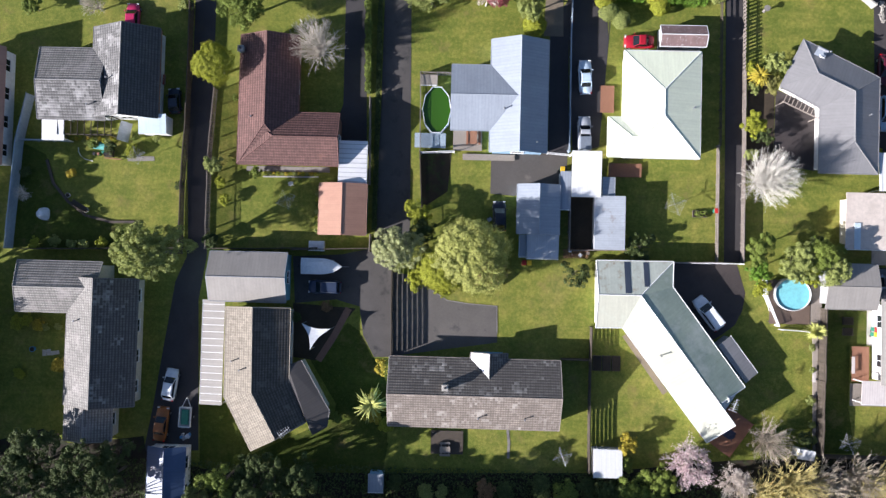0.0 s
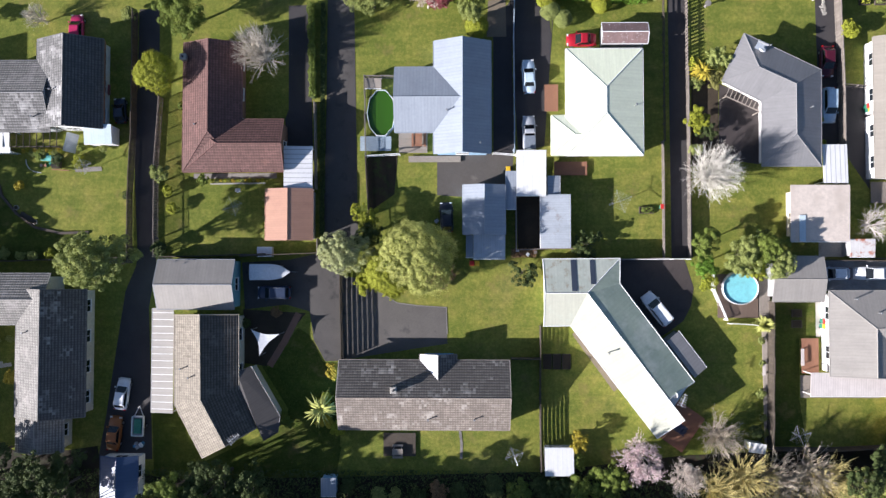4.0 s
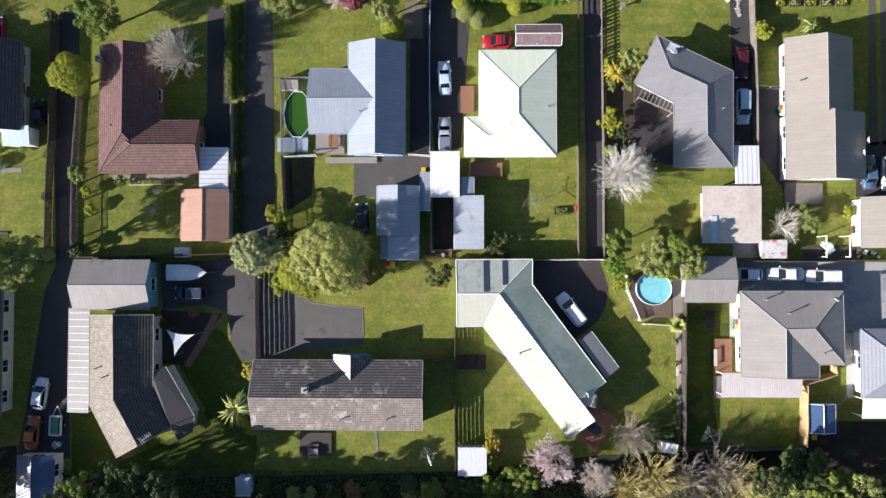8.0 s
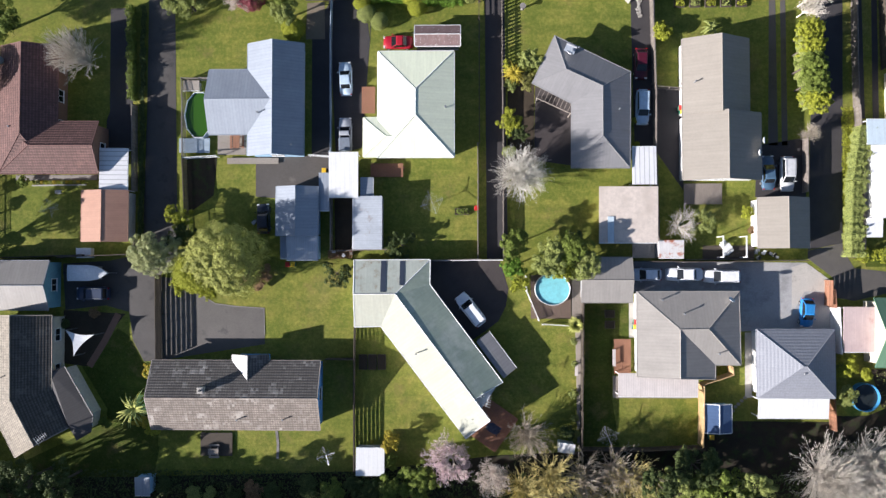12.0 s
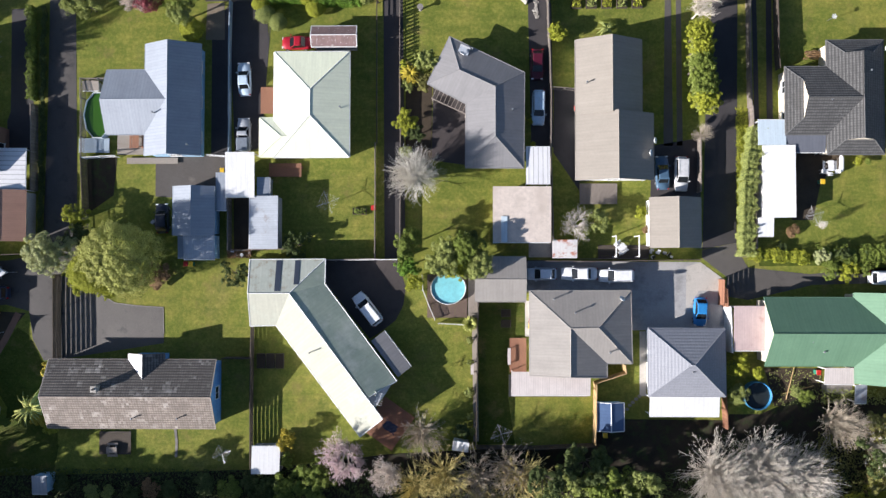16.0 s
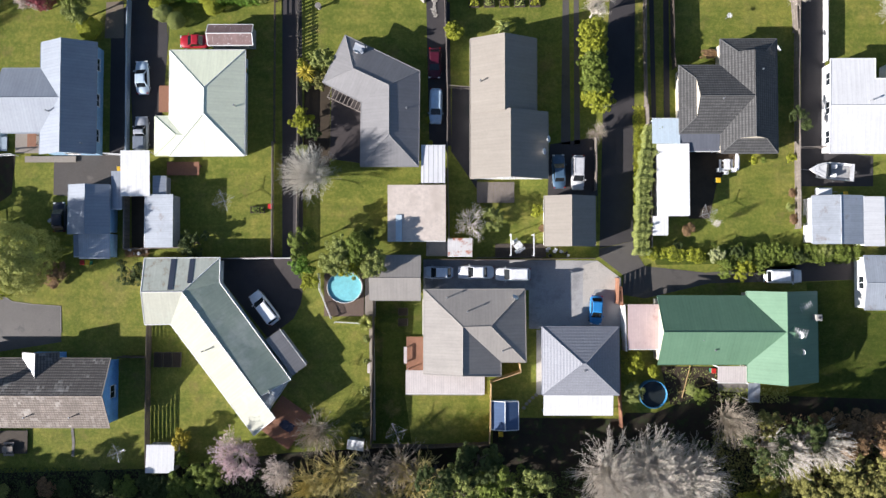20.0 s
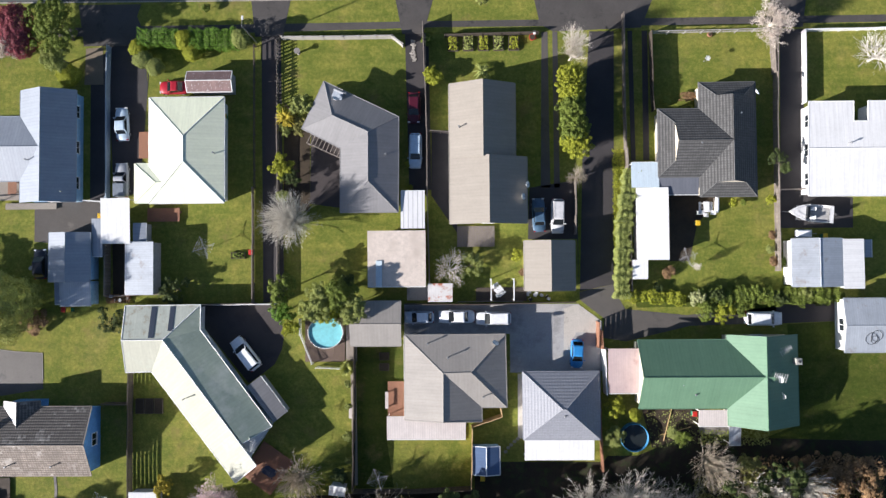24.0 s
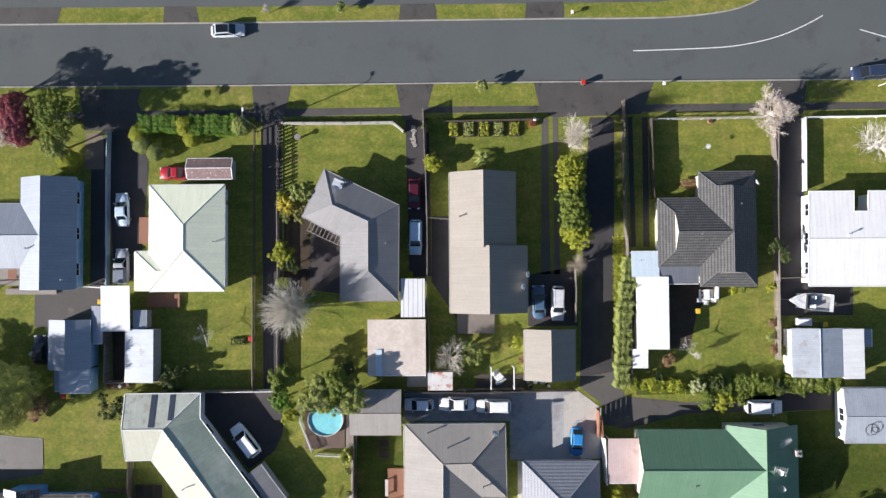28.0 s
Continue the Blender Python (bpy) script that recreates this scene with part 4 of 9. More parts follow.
def bent_roof(parent, origin, pts, faces, eaves, mats, wall, footprint, trim=None, inset=0.4, eave=2.5):
    """A roof of several planes over a house that bends: pts gives the plan and height of each corner by name."""
    P = {k: (v[0] - origin[0], v[1] - origin[1], v[2]) for k, v in pts.items()}
    ridge = [k for k in P if k.startswith("r")]
    caps = [tube([Vector(P[a]) + Vector((0, 0, 0.02)), Vector(P[b]) + Vector((0, 0, 0.02))], 0.06, 6) for a, b in zip(ridge, ridge[1:])]
    roof = part("roof", join(*caps), trim or mats[0], parent)
    for f, k in faces:
        part("roof_slope", plane_shape([P[c] for c in f.split()]), mats[k], roof)
    for e in eaves:
        a, b = e.split()
        part("gutter" if P[a][2] == P[b][2] else "hip_cap", tube([Vector(P[a]) - Vector((0, 0, 0.03)), Vector(P[b]) - Vector((0, 0, 0.03))], 0.075, 5), trim or mats[0], roof)
    ring = [Vector(P[c][:2]) for c in footprint.split()]
    area = sum(a.x * b.y - b.x * a.y for a, b in zip(ring, ring[1:] + ring[:1]))
    ring = ring if area > 0 else ring[::-1]
    n, poly = len(ring), []
    for i in range(n):
        q, a, b = ring[i], ring[i - 1], ring[(i + 1) % n]
        d1, d2 = (q - a).normalized(), (b - q).normalized()
        n1, n2 = Vector((-d1.y, d1.x)), Vector((-d2.y, d2.x))
        poly.append(tuple(q + (n1 + n2) * (inset / max(0.35, 1 + n1.dot(n2)))))
    body = part("wall", prism(poly, 0, eave - 0.12), wall, parent)
    for i in range(n):
        a, b = Vector(poly[i]), Vector(poly[(i + 1) % n])
        d = b - a
        k = int(d.length / 3.6)
        for j in range(k):
            q = a + d * ((j + 0.5) / k)
            window(body, q.x, q.y, 0.95, 1.7, 1.15, math.degrees(math.atan2(-d.x, d.y)), TRIM_WHITE)
    return roof


# -- grey tiled house at the western edge, weatherboard with a glazed porch
O = (-46.30, 24.97)
H = house("house", *O, "white weatherboard house under a mottled grey tile roof")
# East slope's shade is put into its tile: charcoal there, grey on the west.
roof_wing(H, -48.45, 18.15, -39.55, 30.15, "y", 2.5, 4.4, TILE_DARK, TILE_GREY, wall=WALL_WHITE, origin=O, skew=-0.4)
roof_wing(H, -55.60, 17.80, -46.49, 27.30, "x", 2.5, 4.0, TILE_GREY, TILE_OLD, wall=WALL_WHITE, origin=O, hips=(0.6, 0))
bx, by0, by1 = (-39.26, 24.34)[0] - O[0] - 0.45, (-39.05, 18.85)[1] - O[1], (-39.47, 30.10)[1] - O[1]
part("wall_band", box(bx - 0.02, by0, 1.62, bx + 0.03, by1, 2.36, 0.006), WALL_BRICK, H, "brown upper cladding band")
WB = part("window_box", box(bx + 0.03, by0 + 4.2, 0.8, bx + 0.3, by0 + 5.6, 1.02, 0.015), DECK_BROWN, H, "window box with red flowers")
for k in range(6):
    part("flower_clump", moved(tube([(0, 0, 0), (0, 0, 0.16), (0, 0, 0.24)], [0.08, 0.11, 0.04], 7), bx + 0.165, by0 + 4.32 + k * 0.23, 1.02), LEAF_MAROON, WB)
# -- red-roofed neighbour cut by the edge of the view
O = (-65.48, 20.11)
H = house("house", *O, "white house with a dull red iron roof")
roof_wing(H, -66.95, 11.51, -60.11, 27.24, "y", 2.6, 4.4, TIN_TERRA, wall=WALL_WHITE, origin=O)
# -- brown tiled L-shaped house
O = (-25.47, 21.48)
H = house("house", *O, "L-shaped brick house with brown-red tile roof")
roof_wing(H, -28.60, 12.36, -20.85, 29.38, "y", 2.9, 4.3, TILE_BROWN, wall=WALL_BRICK, origin=O, hips=(5.0, 0))
roof_wing(H, -28.60, 12.36, -15.30, 19.22, "x", 2.9, 4.25, TILE_BROWN, wall=WALL_BRICK, origin=O, hips=(5.0, 0))
# -- grey tiled house with the lower southern end
O = (-48.32, -11.93)
H = house("house", *O, "long house with a lichen-spotted grey tile roof")
# Darker tile on the east slope stands for its shade.
roof_wing(H, -50.10, -19.60, -40.85, -3.05, "y", 3.3, 5.3, TILE_GREY_SHADED, TILE_OLD, wall=WALL_CREAM, origin=O, over=0.8)
roof_wing(H, -56.90, -7.64, -45.60, -1.02, "x", 3.3, 4.7, TILE_OLD, wall=WALL_CREAM, origin=O, hips=(0.7, 0))
roof_wing(H, -50.08, -24.25, -43.80, -19.12, "y", 3.0, 4.0, TILE_OLD, wall=WALL_CREAM, origin=O, over=0.7)
# -- stone-grey garage with a teal gable wall
O = (-27.61, -2.54)
H = house("garage", *O, "large garage with stone-grey iron roof and teal walls", "garage")
roof_wing(H, -31.75, -5.62, -21.60, 0.80, "x", 2.9, 4.0, TIN_STONE, wall=WALL_TEAL, origin=O, over=0.2, trim=TRIM_GREY)
# -- weathered tan tiled house with an angled wing
O = (-25.75, -14.67)
H = house("house", *O, "house with moss-stained tan tile roof and an angled wing")
# East slopes take the shaded tile, west slopes the plain one.
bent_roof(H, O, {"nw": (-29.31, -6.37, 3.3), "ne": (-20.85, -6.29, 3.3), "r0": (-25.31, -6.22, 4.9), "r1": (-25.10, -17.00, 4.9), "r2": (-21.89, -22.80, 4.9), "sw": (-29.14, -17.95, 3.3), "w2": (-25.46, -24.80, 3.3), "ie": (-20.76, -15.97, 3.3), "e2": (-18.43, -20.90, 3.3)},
          (("nw sw r1 r0", 0), ("ie ne r0 r1", 1), ("sw w2 r2 r1", 0), ("e2 ie r1 r2", 1)), ("nw sw", "ne ie", "sw w2", "nw r0", "ne r0", "w2 r2", "e2 r2"), (TILE_TAN, TILE_TAN_SHADED), WALL_CREAM, "nw sw w2 e2 ie ne", eave=3.3)
wing = [(-21.02, -13.78, 3.3), (-19.35, -13.01, 2.85), (-15.49, -19.49, 2.8), (-15.80, -21.54, 2.8), (-17.68, -22.68, 2.8), (-18.39, -20.60, 3.45), (-20.70, -15.97, 3.3)]
wing = [(a - O[0], b - O[1], c) for a, b, c in wing]
part("wing_wall", prism([(a * 0.90 + 0.42, b * 0.92 - 0.15) for a, b, c in wing], 0, 2.6), WALL_CREAM, H)
for q in ((1, 2, 5, 0), (2, 3, 5), (3, 4, 5), (0, 5, 6)):
    part("roof_slope", plane_shape([wing[k] for k in q], 0.08), TIN_UMBER, H, "brown-grey ribbed iron of the lower wing roof")
for k in (0, 1, 2, 3):
    part("gutter", tube([wing[k], wing[k + 1]], 0.06, 5), TRIM_DARK, H)
for k in (2, 3):
    part("hip_cap", tube([wing[k], wing[5]], 0.05, 5), TRIM_DARK, H)
# -- long low tiled house
O = (3.32, -17.10)
H = house("house", *O, "long low house with a pale lichen-mottled tile roof")
# North slope's shade is in its darker tile; the sunny south is paler.
roof_wing(H, -8.00, -21.22, 14.25, -12.25, "x", 2.5, 4.2, TILE_ROSE, TILE_GREY_SHADED, wall=WALL_SKY, origin=O)
roof_wing(H, 2.60, -15.63, 7.35, -11.45, "y", 2.5, 3.4, TILE_GREY_SHADED, TIN_WHITE, wall=WALL_SKY, origin=O, windows=False)
# -- sage and white angled house
O = (28.11, -10.34)
H = house("house", *O, "house with pale sage iron roof bent in two wings")
# East slopes take a darker sage sheet that stands for their shade.
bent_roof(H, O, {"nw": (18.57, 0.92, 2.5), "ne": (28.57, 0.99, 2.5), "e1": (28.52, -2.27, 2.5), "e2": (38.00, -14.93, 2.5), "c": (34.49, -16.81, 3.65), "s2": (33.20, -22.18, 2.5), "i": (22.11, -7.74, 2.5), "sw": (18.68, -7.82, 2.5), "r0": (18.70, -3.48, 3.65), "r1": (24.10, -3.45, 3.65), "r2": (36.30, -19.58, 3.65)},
          (("ne nw r0 r1", 2), ("e1 ne r1", 1), ("sw i r1 r0", 0), ("e2 e1 r1 c", 1), ("i s2 r2 r1", 0)), ("nw ne", "ne e1", "e1 e2", "sw i", "i s2", "nw r0", "sw r0", "s2 r2", "e2 c", "ne r1"), (TIN_CREAM, TIN_SAGE_SHADED, TIN_MOTTLED), WALL_WHITE, "nw sw i s2 e2 e1 ne", trim=TRIM_WHITE)
for x0, y0, x1, y1 in ((22.14, 0.80, 22.87, -3.20), (24.60, 0.80, 25.27, -2.33)):
    e0, e1 = 0.92 - O[1], -3.48 - O[1]
    k0, k1 = (y0 - O[1]), (y1 - O[1])
    part("translucent_sheet", plane_shape([(x, k, 2.55 + 1.15 * (e0 - k) / (e0 - e1)) for x, k in ((x1 - O[0], k0), (x0 - O[0], k0), (x0 - O[0], k1), (x1 - O[0], k1))], 0.05), SKYLIGHT, H, "dark translucent roof sheet")
# -- blue-grey iron house with the green pool
O = (7.67, 22.86)
H = house("house", *O, "house with blue-grey ribbed iron roof")
roof_wing(H, 4.38, 14.70, 11.82, 29.58, "y", 2.5, 3.95, TIN_BLUE, wall=WALL_BLUE, origin=O)
roof_wing(H, -0.80, 17.55, 8.20, 26.12, "x", 2.5, 3.85, TIN_BLUE, wall=WALL_BLUE, origin=O)
O = (11.25, 7.58)
H = house("shed", *O, "blue-grey iron garden shed", "shed")
roof_wing(H, 8.22, 4.12, 13.70, 10.62, "y", 2.3, 3.1, TIN_BLUE, wall=WALL_BLUE, origin=O, over=0.12, windows=False)
# -- white and sage hipped house
O = (27.41, 22.38)
H = house("house", *O, "square house with very pale sage hipped iron roof")
roof_wing(H, 21.68, 14.42, 31.65, 28.40, "y", 2.6, 3.6, TIN_CREAM_NEW, wall=WALL_WHITE, origin=O, hips=(5.3, 5.3), trim=TRIM_WHITE)
roof_wing(H, 19.76, 14.50, 26.60, 19.65, "x", 2.50, 2.98, TIN_CREAM_NEW, wall=WALL_WHITE, origin=O, hips=(3.0, 0))
# -- slate-grey house with the angled front wing
O = (50.61, 23.11)
H = house("house", *O, "slate-grey iron roofed house with an angled front wing")
bent_roof(H, O, {"a": (44.88, 30.38, 2.5), "w": (41.91, 24.12, 2.5), "i": (47.03, 21.44, 2.5), "sw": (46.96, 12.96, 2.5), "se": (54.62, 12.94, 2.5), "ne": (54.76, 25.55, 2.5), "r0": (46.14, 25.55, 3.75), "r1": (50.83, 23.36, 3.75), "r2": (50.82, 16.92, 3.75)},
          (("a w r0", 0), ("ne a r0 r1", 0), ("w i r1 r0", 0), ("i sw r2 r1", 0), ("sw se r2", 0), ("se ne r1 r2", 0)), ("a w", "ne a", "w i", "i sw", "sw se", "se ne", "a r0", "w r0", "ne r1", "sw r2", "se r2"), (TIN_SLATE,), WALL_WHITE, "a w i sw se ne", inset=0.8)
# -- taupe iron house
O = (67.29, 21.49)
H = house("house", *O, "long house with a taupe iron roof")
roof_wing(H, 61.42, 19.95, 70.05, 29.78, "y", 2.6, 4.35, TIN_TAUPE, wall=WALL_WHITE, origin=O)
roof_wing(H, 61.42, 11.32, 71.50, 20.05, "y", 2.6, 4.4, TIN_TAUPE, wall=WALL_WHITE, origin=O)
O = (75.06, 6.00)
H = house("garage", *O, "taupe iron roofed garage beside a driveway", "garage")
roof_wing(H, 71.10, 2.50, 77.68, 9.05, "y", 2.3, 3.45, TIN_TAUPE, wall=WALL_WHITE, origin=O, over=0.15, windows=False)
# -- charcoal tiled house
O = (96.71, 22.91)
H = house("house", *O, "house with charcoal tile roof of several hips")
bent_roof(H, O, {"nw": (94.1, 29.65, 2.4), "ne": (101.5, 29.65, 2.4), "se": (101.5, 14.6, 2.4), "sw": (94.1, 14.6, 2.4), "wn": (88.7, 26.2, 2.4), "ws": (88.7, 17.2, 2.4), "vn": (94.1, 26.2, 2.4), "vs": (94.1, 17.2, 2.4),
                 "n1": (96.0, 27.7, 3.32), "n2": (99.6, 27.7, 3.32), "s1": (96.0, 16.4, 3.32), "s2": (99.6, 16.4, 3.32), "w1": (90.7, 24.2, 3.2), "w2": (90.7, 19.2, 3.2),
                 "r0": (90.75, 21.7, 4.2), "r1": (97.8, 21.7, 4.2), "r2": (97.8, 27.65, 4.2), "r3": (97.8, 16.45, 4.2)},
          (("vn wn w1 r0 r1", 0), ("ws vs r1 r0 w2", 0), ("nw vn r1 r2 n1", 0), ("vs sw s1 r3 r1", 0), ("se ne n2 r2 r3 s2", 0), ("ne nw n1 n2", 0), ("sw se s2 s1", 0), ("wn ws w2 w1", 0), ("w1 w2 r0", 1), ("n2 n1 r2", 1), ("s1 s2 r3", 1)),
          ("nw ne", "ne se", "se sw", "nw vn", "vn wn", "wn ws", "ws vs", "vs sw", "nw n1", "ne n2", "sw s1", "se s2", "wn w1", "ws w2"), (TILE_DARK, WALL_CREAM), WALL_CREAM, "nw vn wn ws vs sw se ne", eave=2.4)
# -- wide white-roofed house at the eastern edge
O = (116.70, 22.19)
H = house("house", *O, "wide house with a bright white iron roof")
bent_roof(H, O, {"nw": (108.33, 26.92, 2.6), "n1": (114.14, 26.92, 2.6), "n1b": (113.96, 24.27, 2.77), "n2b": (115.82, 24.26, 2.77), "n2": (116.00, 26.91, 2.6), "ne": (124.93, 26.93, 2.6), "se": (124.58, 14.47, 2.6), "sw": (108.05, 14.57, 2.6), "r0": (107.96, 20.69, 3.0), "r1": (124.44, 20.67, 3.0)},
          (("ne n2 n2b n1b n1 nw r0 r1", 0), ("sw se r1 r0", 0)), ("nw n1", "n2 ne", "n1b n2b", "n1 n1b", "n2 n2b", "sw se", "nw r0", "sw r0"), (TIN_WHITE,), WALL_WHITE, "nw n1 n1b n2b n2 ne se sw", eave=2.6)
O = (111.73, 5.70)
H = house("shed", *O, "white and blue-grey iron double shed", "shed")
roof_wing(H, 105.80, 2.80, 112.35, 9.05, "y", 2.4, 3.0, TIN_GALV, wall=WALL_WHITE, origin=O, over=0.12, windows=False)
# -- stone-grey house with many hips
O = (61.91, -8.44)
H = house("house", *O, "house with stone-grey iron roof of many hips")
bent_roof(H, O, {"nw": (55.30, -3.15, 2.5), "ne": (68.50, -3.10, 2.5), "se": (68.63, -12.59, 2.5), "i": (65.37, -12.58, 2.5), "s": (65.36, -14.41, 2.5), "sw": (55.30, -14.14, 2.5), "r2": (60.34, -14.12, 4.0), "r0": (60.38, -7.90, 4.0), "r1": (63.95, -7.79, 4.0)},
          (("ne nw r0 r1", 0), ("nw sw r2 r0", 0), ("s i r0 r2", 0), ("i se r1 r0", 0), ("se ne r1", 0)), ("nw ne", "nw sw", "s i", "i se", "se ne", "nw r0", "ne r1", "se r1", "sw r2", "s r2"), (TIN_STONE,), WALL_WHITE, "nw sw s i se ne")
O = (51.60, -1.71)
H = house("garage", *O, "stone-grey iron roofed garage beside the pool", "garage")
roof_wing(H, 48.23, -4.55, 54.86, 1.24, "x", 2.3, 2.9, TIN_STONE, wall=WALL_GREY, origin=O, over=0.6, windows=False)
# -- blue-grey tiled pyramid roof
O = (76.35, -12.82)
H = house("house", *O, "small house with a blue-grey tiled pyramid roof")
roof_wing(H, 70.72, -16.80, 80.64, -8.03, "x", 2.4, 4.3, TILE_BLUE, wall=WALL_WHITE, origin=O, hips=(4.75, 4.75))
# -- green iron house
O = (97.84, -8.99)
H = house("house", *O, "long house with a forest green iron roof")
roof_wing(H, 85.60, -12.78, 101.90, -4.00, "x", 2.6, 4.8, TIN_GREEN, wall=WALL_CREAM, origin=O)
roof_wing(H, 97.10, -15.02, 106.10, -3.38, "y", 2.6, 4.85, TIN_GREEN, wall=WALL_CREAM, origin=O, skew=0.72)


# ---- fences ----
FENCE_PARTS = {}


def fence_meshes(style, h, material):
    key = (style, h, material.name)
    if key in FENCE_PARTS:
        return FENCE_PARTS[key]
    if style == "paling":
        n = 16
        s = [box(i / n + 0.004, 0.012, 0.03, (i + 1) / n - 0.004, 0.032, h - 0.02 + 0.02 * ((i * 7) % 3) / 2) for i in range(n)]
        s += [box(0, -0.03, 0.3, 1, 0.011, 0.39), box(0, -0.03, h - 0.45, 1, 0.011, h - 0.36)]
        top = box(0, -0.06, h + 0.004, 1, 0.06, h + 0.045, 0.008)
    elif style == "slat":
        s = [box(0, -0.012, 0.04 + k * h / 7, 1, 0.012, 0.04 + k * h / 7 + h / 7 - 0.055) for k in range(7)]
        top = box(0, -0.05, h + 0.004, 1, 0.05, h + 0.04, 0.008)
    elif style == "picket":
        n = 12
        s = [box((i + 0.2) / n, 0.012, 0.06, (i + 0.68) / n, 0.03, h - 0.03) for i in range(n)]
        s += [box(0, -0.03, 0.25, 1, 0.011, 0.33), box(0, -0.03, h - 0.32, 1, 0.011, h - 0.24)]
        top = box(0, -0.035, h + 0.002, 1, 0.035, h + 0.03, 0.006)
    elif style == "open":
        n = 5
        s = [box((i + 0.25) / n, 0.012, 0.06, (i + 0.78) / n, 0.03, h - 0.03) for i in range(n)]
        s += [box(0, -0.03, 0.25, 1, 0.011, 0.33), box(0, -0.03, h - 0.32, 1, 0.011, h - 0.24)]
        top = box(0, -0.03, h - 0.2, 1, 0.01, h - 0.17, 0.006)
    elif style == "rail":
        s = [box(0, -0.02, z, 1, 0.02, z + 0.1) for z in (0.3, 0.62, h - 0.12)]
        top = box(0, -0.05, h + 0.002, 1, 0.05, h + 0.03, 0.006)
    elif style == "sheet":
        s = [box(i / 12, 0.01 if i % 2 else 0.028, 0.02, (i + 1) / 12, 0.02 if i % 2 else 0.038, h) for i in range(12)]
        top = box(0, -0.07, h + 0.004, 1, 0.07, h + 0.05, 0.01)
    else:
        rows = int(h / 0.2)
        s = []
        for r in range(rows):
            for c in range(7):
                a, b = (c - 0.5 * (r % 2)) / 6, (c + 1 - 0.5 * (r % 2)) / 6
                a, b = max(0, a), min(1, b)
                if b - a > 0.01:
                    s.append(box(a + 0.003, -0.09, r * 0.2 + 0.004, b - 0.003, 0.09, r * 0.2 + 0.196, 0.006))
        top = box(0, -0.11, rows * 0.2 + 0.002, 1, 0.11, rows * 0.2 + 0.06, 0.012)
    pm = mesh_of("panel", join(*s), material)
    post = mesh_of("post", box(-0.055, -0.075, 0, 0.055, 0.0, h + 0.06, 0.012) if style != "block" else box(-0.13, -0.13, 0, 0.13, 0.13, h + 0.12, 0.02), material)
    FENCE_PARTS[key] = pm, mesh_of("capping", top, material), post
    return FENCE_PARTS[key]


def fence(pts, h=1.7, style="paling", material=None, label="weathered timber paling fence", category="fence", bay=2.4):
    material = material or FENCE_WOOD
    pm, cap, post = fence_meshes(style, h, material)
    p = [Vector((pts[i], pts[i + 1])) for i in range(0, len(pts), 2)]
    for a, b in zip(p, p[1:]):
        d = b - a
        n = max(1, round(d.length / bay))
        ang = math.degrees(math.atan2(d.y, d.x))
        ob = thing("fence", a.x, a.y, label, category, turn=ang)
        k = d.length / n
        wob = random.Random(int(a.x * 31 + a.y * 17))
        for i in range(n):
            m = pose(i * k, 0, wob.uniform(-0.02, 0.0), wob.uniform(-1.2, 1.2), 0, 0) @ Matrix.Diagonal((k, 1, 1, 1))
            panel = tagged(part("panel", pm, None, ob, at=m), kind="stuff")
            part("capping", cap, None, panel)
            part("post", post, None, ob, at=pose(i * k, 0, 0, 0, 0, 0))
        part("post", post, None, ob, at=pose(d.length, 0, 0))


# ---- plants ----
def leaf_quads(rng, centres, normals, size, droop=0.0):
    """Small folded leaf clumps: one quad each, turned about its normal."""
    n = len(centres)
    nr = normals + rng.normal(0, 0.38, (n, 3))
    nr /= np.linalg.norm(nr, axis=1)[:, None]
    ref = rng.normal(0, 1, (n, 3))
    u = np.cross(nr, ref)
    u /= np.linalg.norm(u, axis=1)[:, None] + 1e-9
    w = np.cross(nr, u)
    s = (size * rng.uniform(0.55, 1.35, n))[:, None]
    a = centres - u * s
    b = centres - w * s * 0.55 + nr * s * 0.15
    c = centres + u * s
    d = centres + w * s * 0.55 + nr * s * 0.15
    vs = np.stack([a, b, c, d], 1).reshape(-1, 3)
    fs = np.arange(4 * n).reshape(-1, 4)
    return vs, fs


def np_mesh(name, vs, fs, material):
    me = bpy.data.meshes.new(name)
    me.from_pydata(vs.tolist(), [], fs.tolist())
    me.materials.append(material)
    me.update()
    return me


def unit_rows(rng, n, low=-1.0):
    d = rng.normal(0, 1, (n, 3))
    d /= np.linalg.norm(d, axis=1)[:, None]
    d[:, 2] = np.where(d[:, 2] < low, -d[:, 2], d[:, 2])
    return d


